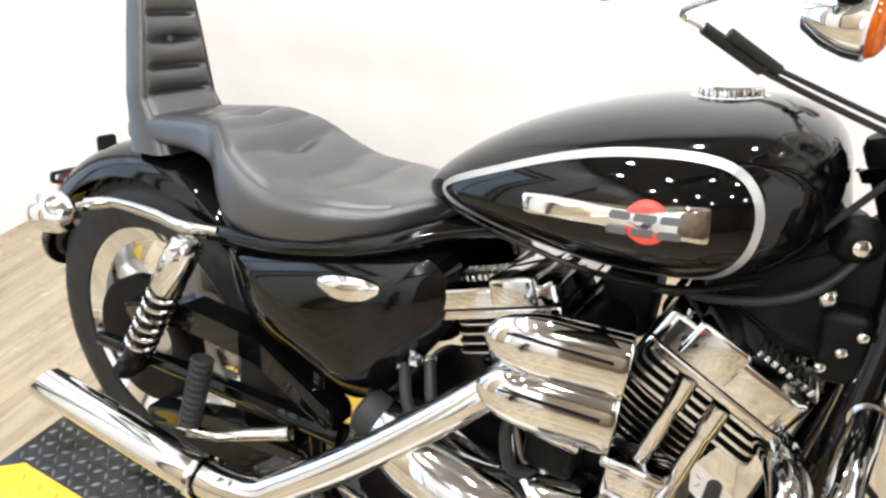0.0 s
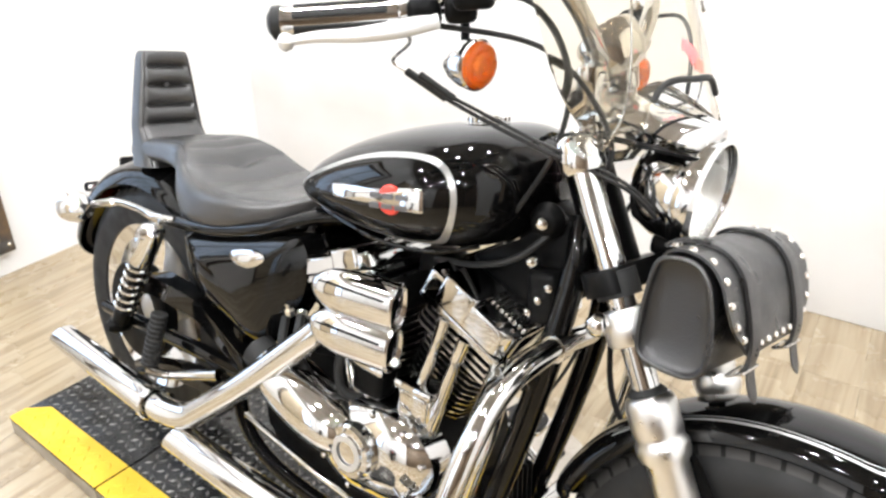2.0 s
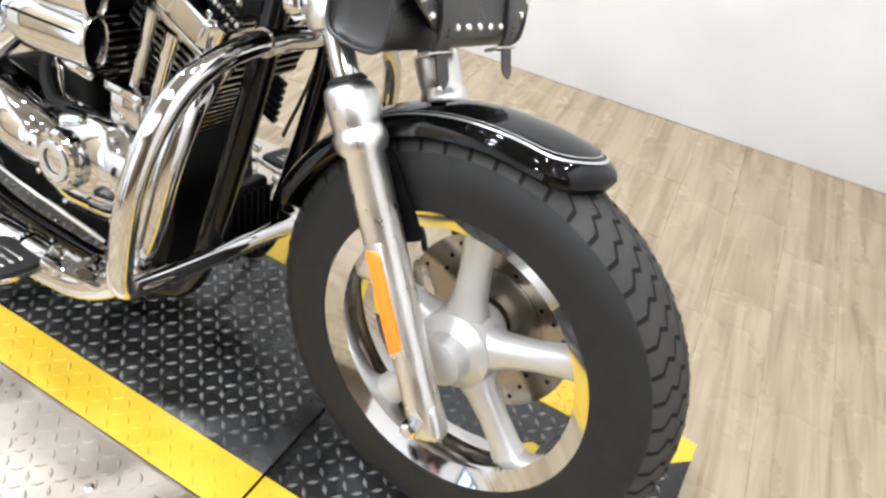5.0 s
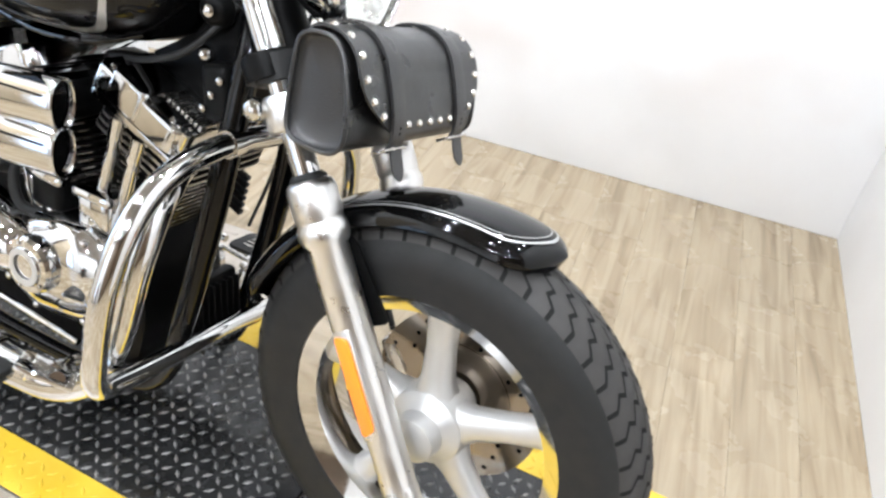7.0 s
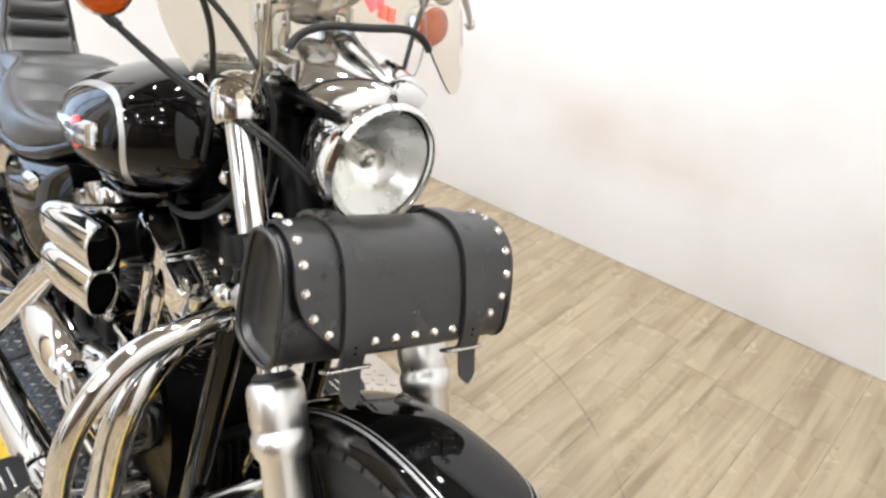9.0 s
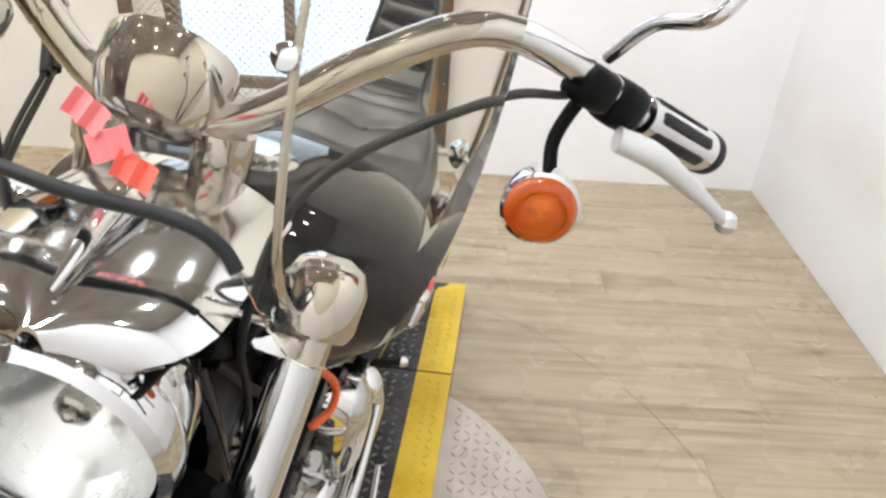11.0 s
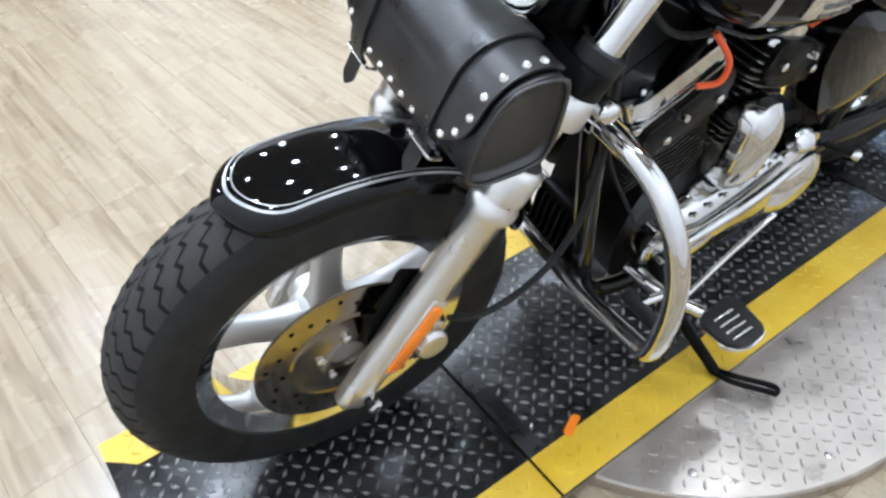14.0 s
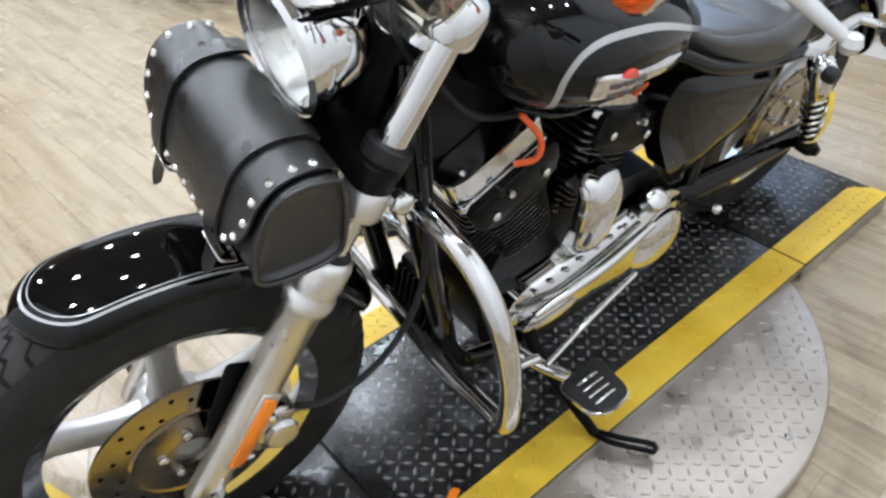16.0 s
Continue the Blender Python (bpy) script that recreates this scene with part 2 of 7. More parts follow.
def spline(pts, n):
    """Points along a smooth curve through pts."""
    pts = [Vector(p) for p in pts]
    if len(pts) < 3:
        return [pts[0].lerp(pts[-1], i / n) for i in range(n + 1)]
    ext = [2 * pts[0] - pts[1], *pts, 2 * pts[-1] - pts[-2]]
    out = []
    seg = max(1, n // (len(pts) - 1))
    for i in range(len(pts) - 1):
        a, b, c, d = ext[i:i + 4]
        for k in range(seg):
            t = k / seg
            out.append(0.5 * (2 * b + (c - a) * t + (2 * a - 5 * b + 4 * c - d) * t * t + (3 * b - a - 3 * c + d) * t ** 3))
    out.append(pts[-1])
    return out


def sweep(bm, pts, radii, seg=14, n=0, closed=False, cap=True, flat=1.0):
    """A round bar along pts; radii: one number or one for each of pts."""
    pts = [Vector(p) for p in pts]
    if not isinstance(radii, (list, tuple)):
        radii = [radii] * len(pts)
    if n:
        rr = [Vector((r, 0, 0)) for r in radii]
        pts, radii = spline(pts, n), [v.x for v in spline(rr, n)]
    m = len(pts)
    up = None
    rings = []
    for i, p in enumerate(pts):
        a = pts[(i - 1) % m] if closed or i else p
        b = pts[(i + 1) % m] if closed or i < m - 1 else p
        d = (b - a).normalized()
        if up is None:
            up = d.orthogonal().normalized()
        up = (up - d * up.dot(d)).normalized()
        side = d.cross(up)
        rings.append([bm.verts.new(p + (up * math.cos(2 * math.pi * k / seg) * flat + side * math.sin(2 * math.pi * k / seg)) * radii[i]) for k in range(seg)])
    skin(bm, rings, closed, cap)
    return bm


def skin(bm, rings, closed=False, cap=True):
    m = len(rings)
    for i in range(m if closed else m - 1):
        a, b = rings[i], rings[(i + 1) % m]
        k = len(a)
        for j in range(k):
            bm.faces.new((a[j], a[(j + 1) % k], b[(j + 1) % k], b[j]))
    if cap and not closed:
        bm.faces.new(rings[0][::-1])
        bm.faces.new(rings[-1])


def frame_on(origin, axis, hint=(0, 0, 1)):
    """A matrix whose z runs along axis."""
    z = Vector(axis).normalized()
    x = Vector(hint) - z * Vector(hint).dot(z)
    x = x.normalized() if x.length > 1e-4 else z.orthogonal().normalized()
    y = z.cross(x)
    m = Matrix((x, y, z)).transposed().to_4x4()
    m.translation = origin
    return m


def lathe(bm, profile, m=Matrix(), seg=32, cap=True):
    """Turns (radius, height) points about m's z axis."""
    rings = []
    for r, h in profile:
        rings.append([bm.verts.new(m @ Vector((r * math.cos(2 * math.pi * k / seg), r * math.sin(2 * math.pi * k / seg), h))) for k in range(seg)])
    skin(bm, rings, False, cap)
    return bm


def ring_lathe(bm, profile, m=Matrix(), seg=48):
    """Turns a closed outline of (radius, height) points."""
    rings = []
    for k in range(seg):
        c, s = math.cos(2 * math.pi * k / seg), math.sin(2 * math.pi * k / seg)
        rings.append([bm.verts.new(m @ Vector((r * c, r * s, h))) for r, h in profile])
    skin(bm, rings, True)
    return bm


def box(bm, size, m=Matrix(), bevel=0.0, seg=2):
    made = bmesh.ops.create_cube(bm, size=1.0, matrix=m @ Matrix.Diagonal((*size, 1)))
    if bevel:
        edges = list({e for v in made["verts"] for e in v.link_edges})
        bmesh.ops.bevel(bm, geom=edges, offset=bevel, segments=seg, profile=0.5, affect="EDGES")
    return bm


def slab(bm, outline, h0, h1, m=Matrix(), bevel=0.0, seg=2):
    """An outline in m's xy plane made solid from height h0 to h1."""
    lo = [bm.verts.new(m @ Vector((x, y, h0))) for x, y in outline]
    hi = [bm.verts.new(m @ Vector((x, y, h1))) for x, y in outline]
    k = len(outline)
    bm.faces.new(lo[::-1])
    top = bm.faces.new(hi)
    for j in range(k):
        bm.faces.new((lo[j], lo[(j + 1) % k], hi[(j + 1) % k], hi[j]))
    if bevel:
        bmesh.ops.bevel(bm, geom=list(top.edges), offset=bevel, segments=seg, profile=0.5, affect="EDGES")
    return bm


def rounded(outline, r, n=4):
    """An outline with its corners rounded by r."""
    out = []
    k = len(outline)
    for i in range(k):
        p, a, b = V(*outline[i]), V(*outline[i - 1]), V(*outline[(i + 1) % k])
        da, db = (a - p), (b - p)
        ra = min(r, da.length * 0.45, db.length * 0.45)
        s, e = p + da.normalized() * ra, p + db.normalized() * ra
        for j in range(n + 1):
            t = j / n
            q = s * (1 - t) ** 2 + p * 2 * t * (1 - t) + e * t * t
            out.append((q.x, q.y))
    return out


def interp(x, table):
    if x <= table[0][0]:
        return table[0][1]
    for (a, va), (b, vb) in zip(table, table[1:]):
        if x <= b:
            t = (x - a) / (b - a)
            return va + (vb - va) * t
    return table[-1][1]


def smooth_interp(x, table):
    """Like interp, through a smooth curve."""
    xs = [p[0] for p in table]
    x = min(max(x, xs[0]), xs[-1])
    i = max(0, min(len(xs) - 2, sum(1 for v in xs if v <= x) - 1))
    h = xs[i + 1] - xs[i]
    t = (x - xs[i]) / h
    y0, y1 = table[i][1], table[i + 1][1]
    m0 = (y1 - table[i - 1][1]) / (xs[i + 1] - xs[i - 1]) if i > 0 else (y1 - y0) / h
    m1 = (table[i + 2][1] - y0) / (xs[i + 2] - xs[i]) if i + 2 < len(xs) else (y1 - y0) / h
    return y0 * (2 * t ** 3 - 3 * t * t + 1) + m0 * h * (t ** 3 - 2 * t * t + t) + y1 * (3 * t * t - 2 * t ** 3) + m1 * h * (t ** 3 - t * t)


def mesh_object(name, verts, faces, mat, parent=None):
    me = bpy.data.meshes.new(name)
    me.from_pydata(verts, [], faces)
    me.materials.append(mat)
    ob = new(name, me)
    if parent is not None:
        ob.parent = parent
    return ob


Y_AXIS = Vector((0, 1, 0))
SIDE = Matrix(((1, 0, 0, 0), (0, 0, -1, 0), (0, 1, 0, 0), (0, 0, 0, 1)))  # outline x, y -> bike x, z; height -> -y

# ---- the room ----
ROOM = pose(0, 0, 0, 0, 0, 5.0)


def wall_box(name, x0, x1, y0, y1, z0, z1, mat, label, m=ROOM, category="wall"):
    bm = bmesh.new()
    box(bm, (x1 - x0, y1 - y0, z1 - z0), m @ pose((x0 + x1) / 2, (y0 + y1) / 2, (z0 + z1) / 2), 0.004)
    return tagged(part(name, bm, mat), label, category, kind="structure")


wall_box("wall_north", -1.36, 2.6, 1.53, 1.65, FLOOR, CEIL, SMEARED_WALL, "plain white painted showroom wall behind the lift")
wall_box("wall_east", 2.35, 2.47, -1.1, 1.53, FLOOR, CEIL, WALL, "plain white painted wall ahead of the motorcycle")
# unseen end wall, added in brown to darken what the chrome reflects
wall_box("wall_far_east", 4.4, 4.52, -4.82, -1.1, FLOOR, CEIL, BROWN_WALL, "unseen dark brown end wall, added to darken reflections")
wall_box("wall_return", 2.47, 4.52, -1.1, -0.98, FLOOR, CEIL, WALL, "short white return wall of the showroom")
wall_box("wall_south", -1.36, 0.7, -4.82, -4.7, FLOOR, CEIL, WALL, "white back wall of the showroom")
# unseen stretch of back wall, brown so that chrome and paint reflect less light
wall_box("wall_south_brown", 0.7, 4.4, -4.82, -4.7, FLOOR, CEIL, BROWN_WALL, "unseen dark brown back wall, added to darken reflections")
wall_box("ceiling", -1.36, 4.52, -4.82, 1.65, CEIL, CEIL + 0.1, CEILING, "plain beige showroom ceiling with downlights", category="ceiling")
# west wall with its two window openings
WX0, WX1 = -1.36, -1.225
bm = bmesh.new()
for y0, y1, z0, z1 in ((0.085, 1.53, FLOOR, CEIL), (-0.85, 0.085, FLOOR, 0.232), (-0.85, 0.085, 1.9, CEIL), (-3.12, -0.85, FLOOR, CEIL), (-3.9, -3.12, FLOOR, 0.12), (-3.9, -3.12, 1.7, CEIL), (-4.7, -3.9, FLOOR, CEIL)):
    box(bm, (WX1 - WX0, y1 - y0, z1 - z0), ROOM @ pose((WX0 + WX1) / 2, (y0 + y1) / 2, (z0 + z1) / 2))
tagged(part("wall_west", bm, WALL, smooth=0), "white painted wall with a screened window behind the lift", "wall", kind="structure")


def window_unit(name, y0, y1, z0, z1, mat_frame, label, mid):
    """A glazed frame set back in its opening."""
    w = new(name)
    tagged(w, label, "window", kind="structure")
    t = 0.045
    for a, b, c, d, nm in ((y0, y1, z0, z0 + t, "window_sill"), (y0, y1, z1 - t, z1, "window_frame"), (y0, y0 + t, z0 + t, z1 - t, "window_frame"), (y1 - t, y1, z0 + t, z1 - t, "window_frame"), ((y0 + y1) / 2 - 0.02, (y0 + y1) / 2 + 0.02, z0 + t, z1 - t, "window_mullion")):
        bm = bmesh.new()
        box(bm, (0.06, b - a, d - c), ROOM @ pose(WX0 + 0.05, (a + b) / 2, (c + d) / 2), 0.005)
        part(nm, bm, mat_frame, w)
    for a, b in ((y0 + t, (y0 + y1) / 2 - 0.02), ((y0 + y1) / 2 + 0.02, y1 - t)):
        bm = bmesh.new()
        box(bm, (0.012, b - a, z1 - z0 - 2 * t), ROOM @ pose(WX0 + 0.04, (a + b) / 2, (z0 + z1) / 2))
        part("pane", bm, PANE, w, "bright pale blue pane")
    return w


WOOD_FRAME = paint_material("brown_window_frame", (0.2, 0.13, 0.08), (0.12, 0.075, 0.045), 0.5, 8)
OCHRE = paint_material("ochre_wood_batten", (0.3, 0.21, 0.09), (0.2, 0.13, 0.05), 0.6, 12)
window_unit("window_1", -0.85, 0.085, 0.232, 1.9, WOOD_FRAME, "pale blue daylight window behind a steel mesh screen", True)
window_unit("window_2", -3.9, -3.12, 0.12, 1.7, GREY_FRAME, "dark-framed window low in the white wall", True)

# mesh security screen over window 1
screen = thing("mesh_screen", "expanded steel mesh screen in a rusty bolted frame", "window screen")
SY0, SY1, SZ0, SZ1 = -1.0, 0.245, 0.042, 2.05
SX = WX1
for a, b, c, d in ((SY0, SY1, SZ0, SZ0 + 0.045), (SY0, SY1, SZ1 - 0.045, SZ1), (SY0, SY0 + 0.045, SZ0, SZ1), (SY1 - 0.045, SY1, SZ0, SZ1)):
    bm = bmesh.new()
    vertical = (d - c) > (b - a)
    box(bm, (0.035, b - a, d - c - (0.09 if vertical else 0)), ROOM @ pose(SX + 0.0195, (a + b) / 2, (c + d) / 2), 0.003)
    part("screen_frame", bm, GREY_FRAME, screen)
for a, b, c, d in ((SY0 + 0.045, SY1 - 0.045, SZ0 + 0.045, SZ0 + 0.07), (SY1 - 0.078, SY1 - 0.045, SZ0 + 0.07, SZ1 - 0.045)):
    bm = bmesh.new()
    box(bm, (0.028, b - a, d - c), ROOM @ pose(SX + 0.017, (a + b) / 2, (c + d) / 2), 0.003)
    part("batten", bm, OCHRE, screen, "ochre wooden batten inside the frame")
for k in range(8):
    part("screw", lathe(bmesh.new(), [(0.008, 0.0), (0.006, 0.003), (0.002, 0.004)], ROOM @ frame_on(V(SX + 0.037, SY1 - 0.02, SZ0 + 0.03 + 0.26 * k), (1, 0, 0)), 10), STEEL, screen)
    part("screw", lathe(bmesh.new(), [(0.008, 0.0), (0.006, 0.003), (0.002, 0.004)], ROOM @ frame_on(V(SX + 0.037, SY1 - 0.2 - 0.14 * k, SZ0 + 0.022), (1, 0, 0)), 10), STEEL, screen)
verts, faces = [], []
CW, CH = 0.031, 0.0155


def wire(p, q, r=0.0016):
    p, q = V(*p), V(*q)
    d = (q - p).normalized()
    n1 = V(1, 0, 0)
    n2 = d.cross(n1)
    k = len(verts)
    for e in (p, q):
        for a in (90, 210, 330):
            verts.append(tuple(ROOM @ (e + n1 * r * 0.8 * math.cos(radians(a)) + n2 * r * math.sin(radians(a)))))
    for j in range(3):
        faces.append((k + j, k + (j + 1) % 3, k + 3 + (j + 1) % 3, k + 3 + j))


ny, nz = int((SY1 - SY0 - 0.12) / CW), int((1.25 - SZ0 - 0.07) / CH)
for j in range(nz):
    z = SZ0 + 0.07 + j * CH
    for i in range(ny):
        y = SY1 - 0.078 - i * CW - (CW / 2 if j % 2 else 0)
        wire((SX + 0.022, y, z), (SX + 0.022, y - CW / 2, z + CH))
        wire((SX + 0.022, y, z), (SX + 0.022, y + CW / 2, z + CH))
tagged(mesh_object("mesh_wire", verts, faces, STEEL, screen), "expanded steel mesh", kind="stuff")

# tan roller door further along the west wall
door = new("door_1")
tagged(door, "closed tan sectional roller door with a black floor seal", "door", kind="structure")
for k in range(5):
    bm = bmesh.new()
    box(bm, (0.03, 1.0, 0.44), ROOM @ pose(WX1 + 0.017, -2.4, FLOOR + 0.055 + 0.225 + k * 0.448), 0.006)
    part("door_panel", bm, TAN_DOOR, door)
bm = bmesh.new()
box(bm, (0.035, 1.0, 0.05), ROOM @ pose(WX1 + 0.02, -2.4, FLOOR + 0.027), 0.008)
part("floor_seal", bm, RUBBER, door, "black rubber floor seal")
for y in (-1.87, -2.93):
    bm = bmesh.new()
    box(bm, (0.06, 0.06, 2.35), ROOM @ pose(WX1 + 0.032, y, FLOOR + 1.175), 0.004)
    part("door_track", bm, TAN_DOOR if y < -2 else GREY_FRAME, door)

LAMPS = [(-0.75, -1.0), (0.05, -1.15), (0.85, -1.0), (1.65, -1.15), (-0.5, -0.1), (0.35, 0.15), (1.2, -0.1), (2.0, 0.15), (-0.7, 0.9), (0.2, 0.95), (1.1, 0.9), (1.9, 1.0), (-0.4, -2.4), (0.9, -2.7), (2.2, -2.4), (0.2, -3.8), (1.8, -3.8), (3.4, -2.8)]
for lx, ly in LAMPS:
    ceiling_lamp_light(lx, ly, 56 if ly < -2 else 16 if ly > 0.5 else 20, 0.09)
    dl = thing("downlight", "small round recessed ceiling downlight", "ceiling light", pose(lx, ly, CEIL), "ceiling downlights")
    part("trim_ring", ring_lathe(bmesh.new(), [(0.05, -0.006), (0.065, -0.004), (0.066, 0.0), (0.05, 0.004)], Matrix(), 28), ALU, dl)

# ---- the lift: turntable and platform ----
def tread_lugs(x0, x1, y0, y1, z, pitch=0.025, keep=None):
    """Raised lugs of a tread plate, turned this way and that."""
    verts, faces = [], []
    L, Wd, H = 0.0112, 0.004, 0.0022
    nx, ny = int((x1 - x0) / pitch), int((y1 - y0) / pitch)
    for i in range(nx):
        for j in range(ny):
            cx, cy = x0 + (i + 0.5) * pitch, y0 + (j + 0.5) * pitch
            if keep and not keep(cx, cy):
                continue
            a = radians(45 if (i + j) % 2 else -45)
            c, s = math.cos(a), math.sin(a)
            k = len(verts)
            for u, v, w in ((-L, 0, 0), (0, -Wd, 0), (L, 0, 0), (0, Wd, 0), (-L * 0.55, 0, H), (0, -Wd * 0.45, H), (L * 0.55, 0, H), (0, Wd * 0.45, H)):
                verts.append((cx + u * c - v * s, cy + u * s + v * c, z + w))
            faces += [(k + 4, k + 5, k + 6, k + 7)] + [(k + q, k + (q + 1) % 4, k + 4 + (q + 1) % 4, k + 4 + q) for q in range(4)]
    return verts, faces


DISC = (0.66, 0.01, 0.60)
lift = thing("motorcycle_lift", "low black tread-plate lift platform with yellow edges", "lift")
turn = thing("turntable", "round bare aluminium tread-plate turntable under the lift", "turntable")
bm = lathe(bmesh.new(), [(DISC[2], FLOOR), (DISC[2], -0.024), (DISC[2] - 0.004, -0.02)], pose(DISC[0], DISC[1], 0), 96)
part("disc", bm, ALU_PLATE, turn, smooth=20)
PLAT = 0.31
BAND = 0.09


def off_platform(x, y):
    return abs(y) > PLAT + 0.012 and math.hypot(x - DISC[0], y - DISC[1]) < DISC[2] - 0.02


v, f = tread_lugs(0.0, 1.32, -0.62, 0.64, -0.02, keep=off_platform)
tagged(mesh_object("tread_pattern", v, f, ALU_PLATE, turn), kind="stuff")
bm = bmesh.new()
for a in (20, 47, 74, 101, 128, 155, 205, 232, 259, 286, 313, 340):
    q = pose(DISC[0] + 0.55 * math.cos(radians(a)), DISC[1] + 0.55 * math.sin(radians(a)), -0.02)
    if abs(q.translation.y) > PLAT + 0.01:
        b2 = lathe(bmesh.new(), [(0.008, 0), (0.008, 0.002), (0.0055, 0.003)], q, 12)
        part("bolt", b2, STEEL, turn)
bm.free()
SEAMS = [(-0.335, 0.082), (0.088, 1.258), (1.264, 1.9)]
for n_sec, (xa, xb) in enumerate(SEAMS):
    bm = bmesh.new()
    box(bm, (xb - xa, 2 * PLAT, 0.012), pose((xa + xb) / 2, 0, -0.0065), 0.002)
    sec = part("deck_plate", bm, BLACK_PLATE, lift, smooth=30)
    v, f = tread_lugs(xa + 0.01, xb - 0.01, -PLAT + BAND, PLAT - BAND, -0.0005)
    tagged(mesh_object("tread_pattern", v, f, LUG, sec), kind="stuff")
    for s in (-1, 1):
        ya, yb = s * (PLAT - BAND), s * PLAT
        out = [(xa, yb), (xb, yb), (xb, ya), (xa, ya)]
        if n_sec == 0:
            out = [(xa, yb), (xb, yb), (xb, ya), (xa + 0.05, ya), (xa, s * (PLAT - 0.045))]
        if n_sec == 2:
            out = [(xa, yb), (xb, yb), (xb, s * (PLAT - 0.045)), (xb - 0.05, ya), (xa, ya)]
        if s < 0:
            out = out[::-1]
        bm = slab(bmesh.new(), out, -0.001, 0.0006)
        band = part("yellow_edge", bm, YELLOW, sec, "worn yellow painted edge band", smooth=0)
        v, f = tread_lugs(xa + 0.02, xb - 0.02, min(ya, yb), max(ya, yb), 0.0005)
        tagged(mesh_object("edge_tread", v, f, YELLOW, sec), kind="stuff")
        bm = slab(bmesh.new(), [(xa, yb - s * 0.004), (xb, yb - s * 0.004), (xb, yb), (xa, yb)][::s], FLOOR + (0.036 if n_sec == 1 else 0.001), -0.013)
        part("skirt", bm, RAW_EDGE, sec, "scuffed bare metal skirt", smooth=0)
bm = slab(bmesh.new(), [(-0.335, -0.3), (-0.331, -0.3), (-0.331, 0.3), (-0.335, 0.3)], FLOOR + 0.001, -0.013)
part("end_skirt", bm, RAW_EDGE, lift, smooth=0)
bm = slab(bmesh.new(), [(1.896, -0.3), (1.9, -0.3), (1.9, 0.3), (1.896, 0.3)], FLOOR + 0.001, -0.013)
part("end_skirt", bm, RAW_EDGE, lift, smooth=0)
bm = slab(bmesh.new(), rounded([(1.13, 0.195), (1.175, 0.215), (1.17, 0.232), (1.12, 0.21)], 0.008), 0.001, 0.0022)
part("paint_mark", bm, AMBER_REFLECTOR, lift, "chipped orange paint mark on the deck", smooth=0)

# ---- the motorcycle ----
BIKE = Matrix.Translation((0, -0.019, 0)) @ pose(0, 0, 0, 0, 0, -1.8) @ pose(0, 0, 0, -10.8, 0, 0)
bike = thing("motorcycle", "black and chrome cruiser motorcycle leaning on its side stand", "motorcycle", BIKE)
FORK_DIR = Vector((-0.485, 0, 0.875)).normalized()
FORK_FOOT = Vector((1.476, 0, 0.287))
AXIS_AT = FORK_FOOT - Vector((0.875, 0, 0.485)) * 0.05
STEER = Matrix.Translation(AXIS_AT) @ Matrix.Rotation(radians(-4.0), 4, FORK_DIR) @ Matrix.Translation(-AXIS_AT)


LEG_FOOT = Vector((1.503, -0.024, 0.287))
LEG_DIR = Vector((-0.52, 0.052, 0.86)).normalized()
WHEEL_STEER = Matrix.Translation((-0.002, -0.0232, 0.0125)) @ STEER
FENDER_STEER = Matrix.Translation((1.45, -0.012, 0.684)) @ Matrix.Rotation(radians(-5.0), 4, "X") @ Matrix.Translation((-1.45, 0, -0.68)) @ STEER


def on_fork(s, y=0.0, ahead=0.0):
    """A point s metres up the fork from the axle, the bars turned a little."""
    return LEG_FOOT + LEG_DIR * s + Vector((0.86, 0, 0.52)) * ahead + Vector((-0.1 * y, y, 0))


def fpart(name, bm, mat, parent=None, label="", smooth=40):
    return part(name, bm, mat, parent or bike, label, smooth, STEER)


def tyre_profile(R, r_in, w):
    """Outline of a tyre's section: radius and height."""
    out = []
    for k in range(25):
        a = math.pi * (k / 24) - math.pi / 2
        h = w / 2 * math.sin(a)
        c = math.cos(a)
        r = r_in + (R - r_in) * (abs(c) ** 0.62)
        out.append((r, h * (1.0 if c > 0.3 else 0.88 + 0.12 * c / 0.3)))
    return out


